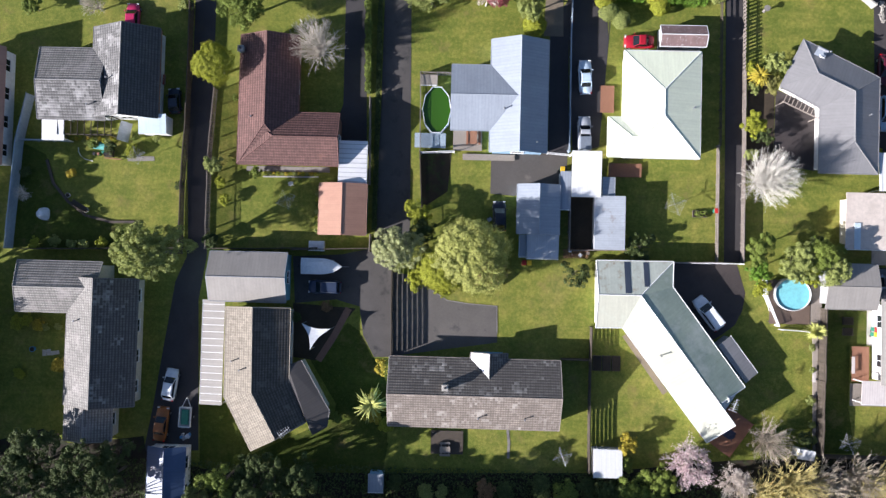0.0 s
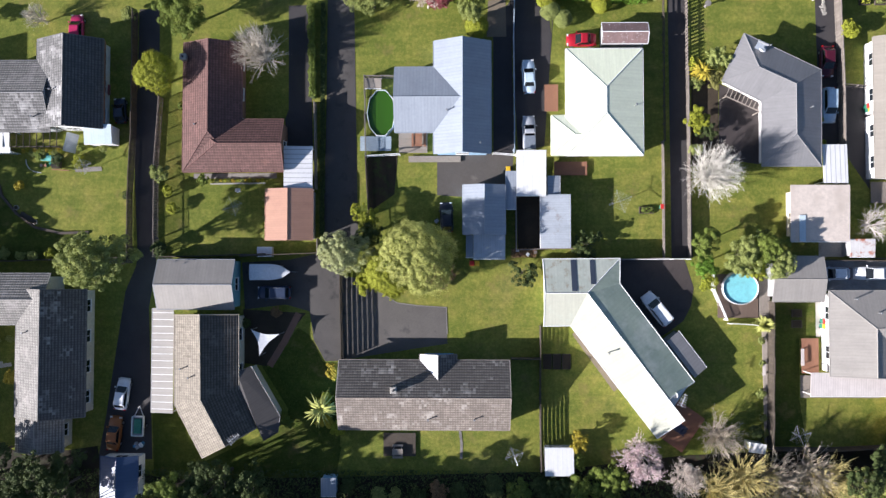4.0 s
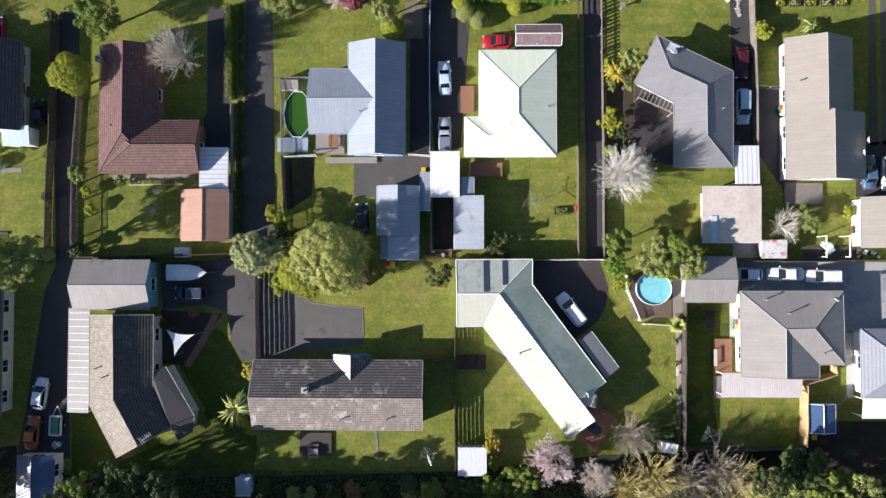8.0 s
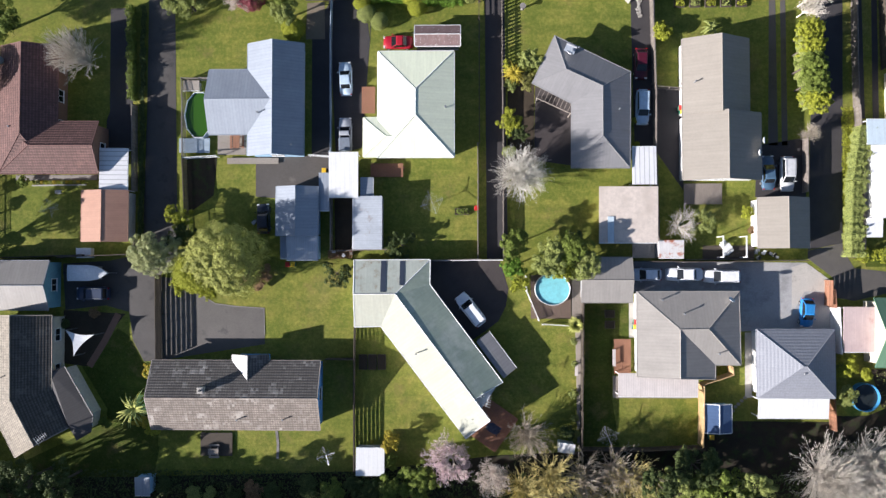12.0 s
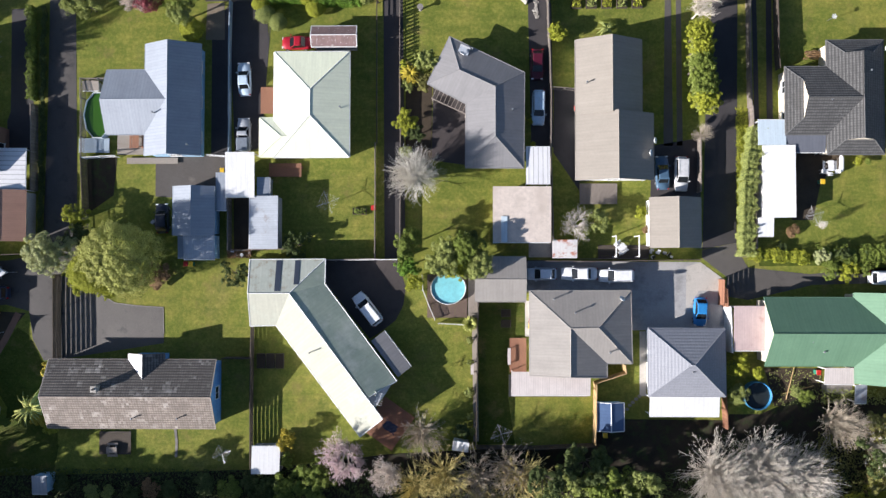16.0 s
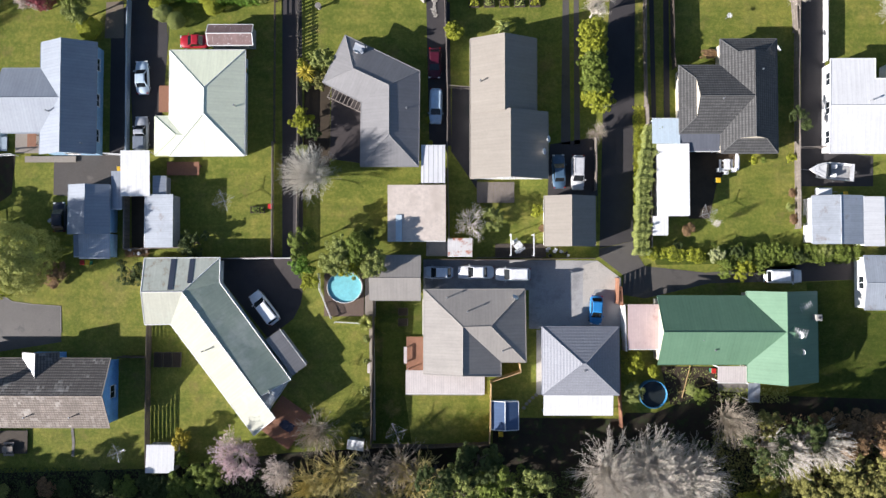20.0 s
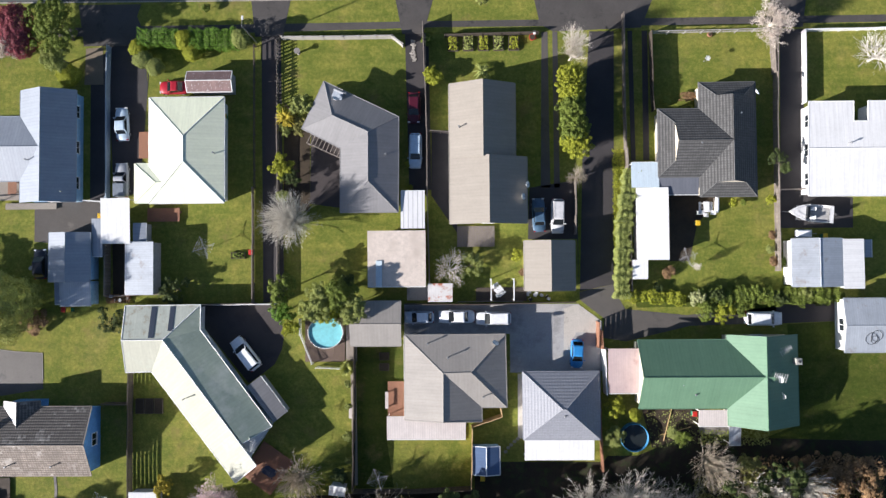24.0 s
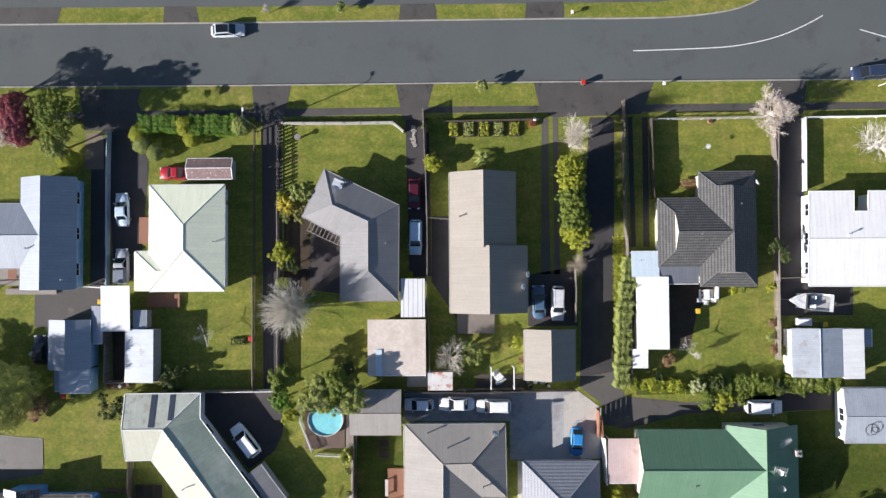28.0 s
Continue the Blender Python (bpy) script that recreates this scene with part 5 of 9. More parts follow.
def crown_points(rng, n, boughs=9, clumps=11, squash=0.8, spread=0.52, bough_r=(0.34, 0.5), clump_r=(0.09, 0.17)):
    """Leaves on the outside of small clumps, the clumps on the outside of a few great boughs, and some leaves inside."""
    cen = unit_rows(rng, boughs, -0.3) * (spread * rng.uniform(0.55, 1.05, boughs))[:, None]
    rad = rng.uniform(*bough_r, boughs)
    k = np.repeat(np.arange(boughs), clumps)
    out = unit_rows(rng, boughs * clumps, -0.35)
    cc = cen[k] + out * (rad[k] * rng.uniform(0.78, 1.06, len(k)))[:, None]
    cr = rng.uniform(*clump_r, len(k))
    far = np.linalg.norm(cc, axis=1)
    w = cr ** 2 * (0.15 + far ** 2)
    j = rng.choice(len(k), n, p=w / w.sum())
    d = unit_rows(rng, n, -0.55) + 0.55 * out[j]
    d /= np.linalg.norm(d, axis=1)[:, None]
    pts = cc[j] + d * (cr[j] * rng.uniform(0.75, 1.12, n) ** 1.0)[:, None]
    core = rng.uniform(0, 1, n) < 0.13
    pts[core] = cen[k[j[core]]] + d[core] * (rad[k[j[core]]] * rng.uniform(0.55, 0.85, core.sum()))[:, None]
    pts[:, 2] *= squash
    return pts, d


TRUNKS = {}


def limb_mesh(seed, material):
    key = (seed, material.name)
    if key not in TRUNKS:
        rng = random.Random(seed)
        s = [tube([(0, 0, 0), (0.02, 0.01, 0.4), (0.0, 0.03, 0.75)], [0.075, 0.055, 0.045], 8)]
        for k in range(6):
            a = k * 1.05 + rng.uniform(-0.3, 0.3)
            r = rng.uniform(0.35, 0.6)
            s.append(tube([(0, 0.02, 0.55 + 0.03 * k), (r * 0.5 * math.cos(a), r * 0.5 * math.sin(a), 0.9), (r * math.cos(a), r * math.sin(a), 1.15 + rng.uniform(-0.1, 0.2))], [0.035, 0.025, 0.012], 5))
        TRUNKS[key] = mesh_of("trunk", join(*s), material)
    return TRUNKS[key]


CROWNS = {}


def crown_mesh(kind, seed, material):
    key = (kind, seed, material.name)
    if key in CROWNS:
        return CROWNS[key]
    rng = np.random.default_rng(seed)
    if kind == "dense":
        p, d = crown_points(rng, 7600, 8, 9, 0.78)
        vs, fs = leaf_quads(rng, p, d, 0.036)
    elif kind == "fine":
        p, d = crown_points(rng, 17000, 12, 14, 0.82, 0.55, (0.28, 0.44), (0.08, 0.15))
        vs, fs = leaf_quads(rng, p, d, 0.026)
    elif kind == "dome":
        p, d = crown_points(rng, 22000, 16, 18, 0.84, 0.46, (0.36, 0.5), (0.06, 0.11))
        vs, fs = leaf_quads(rng, p, d, 0.021)
    elif kind == "ball":
        p, d = crown_points(rng, 13000, 30, 8, 0.92, 0.46, (0.40, 0.48), (0.07, 0.11))
        vs, fs = leaf_quads(rng, p, d, 0.032)
    elif kind in ("bun", "great"):  # a rounded mass of small tight clumps
        n, m, width, leaf = (15000, 120, 0.012, 0.030) if kind == "bun" else (42000, 260, 0.0065, 0.0155)
        d = unit_rows(rng, n, -0.45)
        tops = unit_rows(rng, m, -0.45)
        near = (d @ tops.T)
        k = near.argmax(1)
        swell = np.exp(-(1 - near.max(1)) / width) * rng.uniform(0.5, 1.0, m)[k]
        side = d - tops[k]
        great = np.sin(3.1 * d[:, 0] + 1.3) * np.cos(2.7 * d[:, 1] + 2.1 * d[:, 2])
        p = d * ((0.74 + (0.16 if kind == "bun" else 0.19) * swell + (0.07 if kind == "bun" else 0.10) * great) * rng.uniform(0.93, 1.04, n))[:, None]
        p[:, 2] *= 0.9
        vs, fs = leaf_quads(rng, p, d + (2.2 if kind == "bun" else 3.5) * side, leaf)
    elif kind == "loose":
        p, d = crown_points(rng, 6400, 11, 9, 0.75, 0.72, (0.2, 0.34), (0.07, 0.13))
        vs, fs = leaf_quads(rng, p, d, 0.036)
    elif kind == "shrub":
        p, d = crown_points(rng, 1900, 6, 7, 0.8, 0.48, (0.32, 0.48), (0.14, 0.24))
        vs, fs = leaf_quads(rng, p, d, 0.082)
    else:  # wispy: long soft shoots
        p, d = crown_points(rng, 11000, 14, 9, 0.75, 0.62, (0.2, 0.36), (0.08, 0.17))
        vs, fs = leaf_quads(rng, p, d * 0.6, 0.026)
    CROWNS[key] = np_mesh("crown", vs, fs, material)
    return CROWNS[key]


def tree(x, y, r, height, material, label, kind="dense", category="tree", seed=None, sx=1.0, sy=1.0, name="tree", bark=None, group=""):
    """A leafy tree: tapered trunk with limbs under a crown of many small leaf clumps."""
    seed = seed if seed is not None else int(abs(x * 13 + y * 7)) % 4
    turn = (x * 57.3 + y * 31.7) % 360
    ob = thing(name, x, y, label, category, group)
    cz = max(height - r * 0.72, 0.5 * r)
    part("trunk", limb_mesh(seed % 3, bark or BARK), None, ob, at=Matrix.Diagonal((r * 0.9, r * 0.9, cz / 1.05, 1)))
    part("crown", crown_mesh(kind, seed, material), None, ob, at=pose(0, 0, cz) @ Matrix.Diagonal((1.12 * r * sx, 1.12 * r * sy, min(r * 1.0, height / 1.5), 1)) @ pose(0, 0, 0, 0, 0, turn))
    return ob


def shrub(x, y, r, material, label="rounded green garden shrub", height=None, seed=None, category="shrub", sx=1.0, sy=1.0, group=""):
    seed = seed if seed is not None else int(abs(x * 17 + y * 5)) % 4
    height = height or r * 1.5
    ob = thing("shrub", x, y, label, category, group)
    part("trunk", limb_mesh(seed % 3, BARK), None, ob, at=Matrix.Diagonal((r * 0.7, r * 0.7, height * 0.45, 1)))
    part("foliage", crown_mesh("shrub", seed, material), None, ob, at=pose(0, 0, height * 0.5) @ Matrix.Diagonal((r * sx, r * sy, height * 0.55, 1)) @ pose(0, 0, 0, 0, 0, (x * 57) % 360))
    return ob


BARE = {}


def bare_meshes(seed, material, flowers=None, upright=0.5, density=1.0):
    """Trunk and twig meshes of a leafless tree of unit reach, and a haze of small flowers on its twigs."""
    key = (seed, material.name, flowers.name if flowers else "", upright, density)
    if key in BARE:
        return BARE[key]
    rng = random.Random(seed)
    trunk, twigs, tips = [], [], []

    def grow(p, d, length, r, level):
        q = p + d * length
        mid = p + d * length * 0.5 + Vector((rng.uniform(-1, 1), rng.uniform(-1, 1), rng.uniform(-0.3, 0.6))) * length * 0.07
        if level < 4:
            (trunk if level < 2 else twigs).append(tube([p, mid, q], [r, r * 0.8, r * 0.6], 5 if level < 2 else 3, cap=False))
        else:
            twigs.append(tube([p, q], [r, r * 0.4], 3, cap=False))
        if level >= 3:
            tips.extend((mid, q))
        if level == 5:
            return
        n = (9, 5, 4, 3, 2)[level]
        n = max(2, round(n * (density if level > 2 else 1)))
        for k in range(n):
            a = 2 * math.pi * (k + rng.random()) / n
            tilt = rng.uniform(0.25, 1.15) if level == 0 else rng.uniform(0.25, 0.65) if level < 3 else rng.uniform(0.2, 0.55)
            u = d.orthogonal().normalized()
            w = d.cross(u)
            e = (d * math.cos(tilt) + (u * math.cos(a) + w * math.sin(a)) * math.sin(tilt) + Vector((0, 0, upright * 0.3))).normalized()
            s = p.lerp(q, rng.uniform(0.45, 1.0)) if level else q
            grow(s, e, length * rng.uniform(0.6, 0.85) if level else rng.uniform(0.34, 0.46), r * 0.58, level + 1)

    grow(Vector((0, 0, 0)), Vector((0.03, 0.02, 1)).normalized(), 0.35, 0.045, 0)
    tm, wm = mesh_of("trunk", join(*trunk), material), mesh_of("branchwork", join(*twigs), material)
    fm = None
    if flowers:
        g = np.random.default_rng(seed)
        base = np.array([tuple(t) for t in tips])
        base = base[g.integers(0, len(base), 5200)] + g.normal(0, 0.025, (5200, 3))
        vs, fs = leaf_quads(g, base, g.normal(0, 1, (5200, 3)), 0.022)
        fm = np_mesh("blossom", vs, fs, flowers)
    BARE[key] = tm, wm, fm
    return BARE[key]


def bare_tree(x, y, r, height, material, label, flowers=None, seed=1, upright=0.5, density=1.0, category="tree", group=""):
    tm, wm, fm = bare_meshes(seed, material, flowers, upright, density)
    ob = thing("tree", x, y, label, category, group)
    m = Matrix.Diagonal((r, r, height / 1.35, 1)) @ pose(0, 0, 0, 0, 0, (x * 71 + y * 13) % 360)
    part("trunk", tm, None, ob, at=m)
    tagged(part("branchwork", wm, None, ob, at=m), kind="stuff")
    if fm:
        part("blossom", fm, None, ob, at=m)
    return ob


FOUNTAIN = {}


def fountain_meshes(seed, material, arch, shoots=120, side=11):
    """Stems and side twigs of a leafless many-stemmed bush of unit reach: long shoots that spread from the middle."""
    key = (seed, material.name, arch, shoots, side)
    if key in FOUNTAIN:
        return FOUNTAIN[key]
    rng = random.Random(seed)
    stems, twigs = [], []
    thin = (120 / shoots) ** 0.4
    for k in range(shoots):
        a = k * 2.39996 + rng.uniform(-0.5, 0.5)
        reach = math.sqrt((k + 0.5) / shoots) * rng.uniform(0.75, 1.12)
        high = 1.0 - 0.5 * reach ** 2 + rng.uniform(-0.12, 0.08)
        c, s0 = math.cos(a), math.sin(a)
        bend = rng.uniform(-0.16, 0.16)
        pts = []
        for i in range(6):
            f = i / 5
            out = reach * (0.08 + 0.92 * f ** (1.0 + 0.5 * arch))
            up = high * (1 - (1 - f) ** (1.25 + 0.6 * arch))
            sway = bend * f * f + rng.uniform(-0.018, 0.018)
            pts.append(Vector((c * out - s0 * sway, s0 * out + c * sway, up)))
        stems.append(tube(pts, [w * thin for w in (0.0110, 0.0090, 0.0072, 0.0058, 0.0044, 0.002)], 4, cap=False))
        for j in range(side):
            f = rng.uniform(0.3, 0.98)
            i = min(4, int(f * 5))
            p = pts[i].lerp(pts[i + 1], f * 5 - i)
            d = (pts[i + 1] - pts[i]).normalized()
            e = (d + Vector((rng.uniform(-1, 1), rng.uniform(-1, 1), rng.uniform(-0.25, 0.7))) * 0.75).normalized()
            L = rng.uniform(0.09, 0.24)
            q = p + e * L
            twigs.append(tube([p, p.lerp(q, 0.5) + Vector((0, 0, 0.01)), q], [0.0044 * thin, 0.0036 * thin, 0.0016 * thin], 3, cap=False))
            for n in range(2):
                b = p.lerp(q, rng.uniform(0.3, 0.9))
                g = (e + Vector((rng.uniform(-1, 1), rng.uniform(-1, 1), rng.uniform(-0.3, 0.6))) * 0.8).normalized()
                twigs.append(tube([b, b + g * rng.uniform(0.05, 0.13)], [0.0030 * thin, 0.0013 * thin], 3, cap=False))
    FOUNTAIN[key] = mesh_of("branchwork", join(*stems), material), mesh_of("twig_haze", join(*twigs), material)
    return FOUNTAIN[key]


def fountain(x, y, r, height, material, label, seed=1, arch=0.5, shoots=120, group="", side=11):
    sm, wm = fountain_meshes(seed, material, arch, shoots, side)
    ob = thing("tree", x, y, label, "tree", group)
    m = Matrix.Diagonal((r, r, height, 1)) @ pose(0, 0, 0, 0, 0, (x * 71 + y * 13) % 360)
    tagged(part("branchwork", sm, None, ob, at=m), kind="stuff")
    tagged(part("twig_haze", wm, None, ob, at=m), kind="stuff")
    return ob


def hedge(pts, width, height, material, label, category="hedge", rough=1.0, leaf=0.085):
    """A clipped or rough hedge along a line: a skin of small leaves over woody stems and dark inner blocks."""
    p = [Vector((pts[i], pts[i + 1])) for i in range(0, len(pts), 2)]
    for a, b in zip(p, p[1:]):
        d = b - a
        L = d.length
        rng = np.random.default_rng(int(abs(a.x * 11 + a.y * 3)) % 1000)
        n = int(min(24000, 260 * L * (width + 1.2 * height)))
        t = rng.uniform(0, L, n)
        side = rng.uniform(0, 1, n)
        wtop = width / (width + 1.4 * height)
        yy = np.where(side < wtop, rng.uniform(-0.5, 0.5, n) * width, np.sign(rng.uniform(-1, 1, n)) * width * 0.5)
        zz = np.where(side < wtop, height, rng.uniform(0.1, 1, n) * height)
        lump = 1 + rough * (0.20 * np.sin(t * 2.1 + yy) + 0.14 * np.sin(t * 5.3 + 1.3) + 0.08 * np.sin(t * 11.0 + 7 * yy)) + 0.05 * rng.normal(0, 1, n)
        c = np.stack([t, yy * lump, zz * (0.55 + 0.45 * lump)], 1)
        nr = np.stack([np.cos(t * 7.0) * 0.3, np.where(side < wtop, 0.35 * np.sin(9 * yy), np.sign(yy)), np.where(side < wtop, 1.0, 0.25)], 1)
        vs, fs = leaf_quads(rng, c, nr, leaf)
        ob = thing("hedge", a.x, a.y, label, category, turn=math.degrees(math.atan2(d.y, d.x)))
        part("foliage", np_mesh("foliage", vs, fs, material), None, ob)
        part("trunk", join(*[tube([(k, 0, 0), (k + 0.1, 0.05, height * 0.8)], [0.05, 0.02], 5) for k in np.arange(0.3, L, 0.8)]), BARK, ob)
        # Solid dark blocks stand in for the shaded inside and stop light.
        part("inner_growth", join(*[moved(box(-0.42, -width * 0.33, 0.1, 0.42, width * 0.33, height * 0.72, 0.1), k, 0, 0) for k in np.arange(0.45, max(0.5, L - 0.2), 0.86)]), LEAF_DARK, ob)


def palm(x, y, r, height, material, label, n=34, seed=3, category="palm", wide=0.07):
    """A crown of long arching leaves on a bare stem."""
    rng = random.Random(seed)
    ob = thing("palm", x, y, label, category)
    part("trunk", tube([(0, 0, 0), (0.05, 0, height * 0.5), (0, 0.05, height)], [0.16, 0.12, 0.1], 8), BARK, ob)
    for k in range(n):
        a = k * 2.399 + rng.uniform(-0.2, 0.2)
        reach = r * (rng.uniform(0.7, 1.05) if category == "yucca" else rng.uniform(0.5, 1.1))
        a += 0.0 if category == "yucca" else rng.uniform(-0.35, 0.35)
        up = rng.uniform(0.1, 0.9) if category != "yucca" else rng.uniform(0.2, 1.9)
        reach *= 1.0 if category != "yucca" else 1.0 - 0.3 * up / 1.9
        pts = []
        for i in range(6):
            f = i / 5
            pts.append((reach * f * math.cos(a), reach * f * math.sin(a), height + r * (up * f * 1.2 - 0.9 * f * f)))
        c, s = -math.sin(a), math.cos(a)
        vs, fs = [], []
        for i, (px, py, pz) in enumerate(pts):
            w = wide * r * (0.35, 0.9, 1.0, 0.8, 0.5, 0.06)[i]
            vs += [(px - c * w, py - s * w, pz - 0.03), (px, py, pz + 0.03), (px + c * w, py + s * w, pz - 0.03)]
        for i in range(5):
            b = i * 3
            fs += [(b, b + 3, b + 4, b + 1), (b + 1, b + 4, b + 5, b + 2)]
        part("leaf", (vs, fs), material, ob)
    return ob


def thicket(name, x0, y0, x1, y1, n, height, material, label, seed=1, size=0.16):
    """Low ground cover: many leaves over a stretch of ground."""
    rng = np.random.default_rng(seed)
    x, y = rng.uniform(min(x0, x1), max(x0, x1), n), rng.uniform(min(y0, y1), max(y0, y1), n)
    z = height * (0.35 + 0.35 * np.sin(x * 1.3 + y * 0.9) * np.cos(y * 1.7 - x * 0.4) + rng.uniform(0, 0.4, n))
    c = np.stack([x, y, np.maximum(0.06, z)], 1)
    vs, fs = leaf_quads(rng, c, np.tile([0.0, 0.0, 1.0], (n, 1)), size)
    return tagged(new(name, np_mesh(name, vs, fs, material)), label, "undergrowth", kind="stuff")


# ---- vehicles ----
PAINTS = {}


def paint(rgb):
    if rgb not in PAINTS:
        PAINTS[rgb] = surf("car_paint", rgb, tuple(v * 0.93 for v in rgb), 0.4, fine=2, big=0.6, bump=0.0, coat=0.25, spec=0.4)
    return PAINTS[rgb]


WHEEL = {}


def wheel(parent, x, y, r=0.31, w=0.2):
    if r not in WHEEL:
        WHEEL[r] = (mesh_of("wheel", tube([(0, -w / 2, 0), (0, w / 2, 0)], r * 0.55, 12), STEEL), mesh_of("tyre", tube([(0, -w / 2, 0), (0, -w / 2 + 0.03, 0), (0, w / 2 - 0.03, 0), (0, w / 2, 0)], [r * 0.9, r, r, r * 0.9], 16), RUBBER), mesh_of("rim", join(tube([(0, -w / 2 - 0.012, 0), (0, w / 2 + 0.012, 0)], r * 0.62, 14)), STEEL))
    hub = part("wheel", WHEEL[r][0], None, parent, at=pose(x, y, r))
    part("tyre", WHEEL[r][1], None, hub)
    part("rim", WHEEL[r][2], None, hub)


def car(x, y, turn, rgb, label, L=4.3, Wd=1.75, Ht=1.45, style="hatch", category="car", sun_roof=False, z=0.0, canopy=None):
    """A parked car: rounded body, cabin with glass all round, lamps, mirrors, four wheels. It faces along turn."""
    ob = thing("car" if style != "ute" else "pickup_truck", x, y, label, category, turn=turn, z=z)
    mat = paint(rgb)
    hw, a, b = Wd / 2, -L / 2, L / 2
    hood = {"hatch": 0.24, "sedan": 0.27, "suv": 0.23, "van": 0.1, "ute": 0.26}[style]
    tail = {"hatch": 0.05, "sedan": 0.17, "suv": 0.03, "van": 0.02, "ute": 0.40}[style]
    belt = 0.92 if style in ("suv", "van", "ute") else 0.84
    # lower body: stations along its length
    st = np.concatenate([[0, 0.008, 0.02, 0.04], np.linspace(0.07, 0.93, 14), [0.96, 0.98, 0.992, 1.0]])
    vs, fs, ring = [], [], 10
    for f in st:
        px = a + f * L
        e = abs(2 * f - 1)
        w = hw * (1 - 0.05 * e ** 4 - 0.03 * max(0, f - 0.8) / 0.2) * math.sqrt(1 - (0.72 if f > 0.5 else 0.6) * (max(0.0, e - 0.76) / 0.24) ** 2.2)
        if f > 1 - hood:
            k = (f - (1 - hood)) / hood
            top = belt - 0.02 - 0.16 * k ** 1.8
        elif f < tail:
            top = belt + 0.02 - 0.08 * (1 - f / max(tail, 0.01)) ** 2
        else:
            top = belt
        low = 0.22 + 0.10 * e ** 6
        for sx, zz in ((0.90, low), (0.985, low + 0.12), (1.0, (low + top) / 2), (0.965, top - 0.09), (0.84, top)):
            vs.append((px + (0.05 * (1 - sx) * 4 * (1 if f < 0.5 else -1) if f in (0.0, 1.0) else 0), w * sx, zz))
        for sx, zz in ((0.84, top), (0.965, top - 0.09), (1.0, (low + top) / 2), (0.985, low + 0.12), (0.90, low)):
            vs.append((px + (0.05 * (1 - sx) * 4 * (1 if f < 0.5 else -1) if f in (0.0, 1.0) else 0), -w * sx, zz))
    n = len(st)
    for i in range(n - 1):
        for k in range(ring):
            j = (k + 1) % ring
            fs.append((i * ring + k, (i + 1) * ring + k, (i + 1) * ring + j, i * ring + j))
    fs += [tuple(range(ring)), tuple(range((n - 1) * ring, n * ring))[::-1]]
    body = smooth(part("body", (vs, fs), mat, ob))
    # cabin
    wa, ra, rb, wd = b - hood * L - 0.02, b - hood * L - (0.75 if style != "van" else 0.35), a + tail * L + (0.55 if style not in ("suv", "van", "ute") else 0.28), a + tail * L + 0.06
    wb, wr = hw * 0.90, hw * (0.83 if style == "suv" else 0.78)
    base = [(wa, 0.92 * wb), (wd, 0.94 * wb), (wd, -0.94 * wb), (wa, -0.92 * wb)]
    rf = [(ra, 0.93 * wr), (rb, wr), (rb, -wr), (ra, -0.93 * wr)]
    vs = [(px, py, belt - 0.03) for px, py in base] + [(px, py, Ht - 0.05) for px, py in rf] + [(px * 1.0 + (-0.12 if k in (0, 3) else 0.12), py * 0.82, Ht) for k, (px, py) in enumerate(rf)]
    fs = [(0, 1, 5, 4), (1, 2, 6, 5), (2, 3, 7, 6), (3, 0, 4, 7), (4, 5, 9, 8), (5, 6, 10, 9), (6, 7, 11, 10), (7, 4, 8, 11), (8, 9, 10, 11)]
    cabin = part("cabin", (vs, fs), mat, ob)

    def glass(name, q, grow=0.86, push=0.012):
        p = [Vector(vs[i]) for i in q]
        mid = sum(p, Vector()) / 4
        nr = (p[1] - p[0]).cross(p[2] - p[0]).normalized()
        nr = nr if nr.dot(mid - Vector((0, 0, 0.8))) > 0 else -nr
        r = [mid + (v - mid) * grow + nr * push for v in p]
        s = ([tuple(v) for v in r] + [tuple(v - nr * 0.02) for v in r], [(0, 1, 2, 3), (4, 7, 6, 5), (0, 4, 5, 1), (1, 5, 6, 2), (2, 6, 7, 3), (3, 7, 4, 0)])
        part(name, s, CAR_GLASS, cabin)

    glass("windscreen", (3, 0, 4, 7), 0.93)
    glass("rear_window", (1, 2, 6, 5), 0.85)
    glass("side_window", (0, 1, 5, 4))
    glass("side_window", (2, 3, 7, 6))
    if sun_roof:
        part("sunroof", box(rb + 0.12, -wr * 0.8, Ht + 0.002, ra - 0.13, wr * 0.8, Ht + 0.014, 0.004), CAR_GLASS, cabin)
    if style in ("suv", "van"):
        for s in (-1, 1):
            part("roof_rail", tube([(rb + 0.2, s * wr * 0.9, Ht), (rb + 0.3, s * wr * 0.9, Ht + 0.05), (ra - 0.3, s * wr * 0.9, Ht + 0.05), (ra - 0.2, s * wr * 0.9, Ht)], 0.02, 5), STEEL, cabin)
    if style == "ute":
        if canopy is None:
            part("tray", join(box(a + 0.12, -hw * 0.78, belt + 0.003, a + tail * L - 0.05, hw * 0.78, belt + 0.02), box(a + 0.05, hw * 0.78, belt, a + tail * L, hw * 0.88, belt + 0.08), box(a + 0.05, -hw * 0.88, belt, a + tail * L, -hw * 0.78, belt + 0.08)), PLASTIC_BLACK, ob)
        else:
            part("canopy", box(a + 0.05, -hw * 0.86, belt, a + tail * L, hw * 0.86, Ht - 0.02, 0.08), paint(canopy), ob)
    for s in (-1, 1):
        part("headlight", box(b - 0.18, s * hw * 0.72 - 0.17, 0.60, b - 0.015, s * hw * 0.72 + 0.17, 0.73, 0.03), LAMP_CLEAR, ob)
        part("tail_light", box(a + 0.0, s * hw * 0.78 - 0.1, 0.66, a + 0.1, s * hw * 0.78 + 0.1, 0.86, 0.02), LAMP_RED, ob)
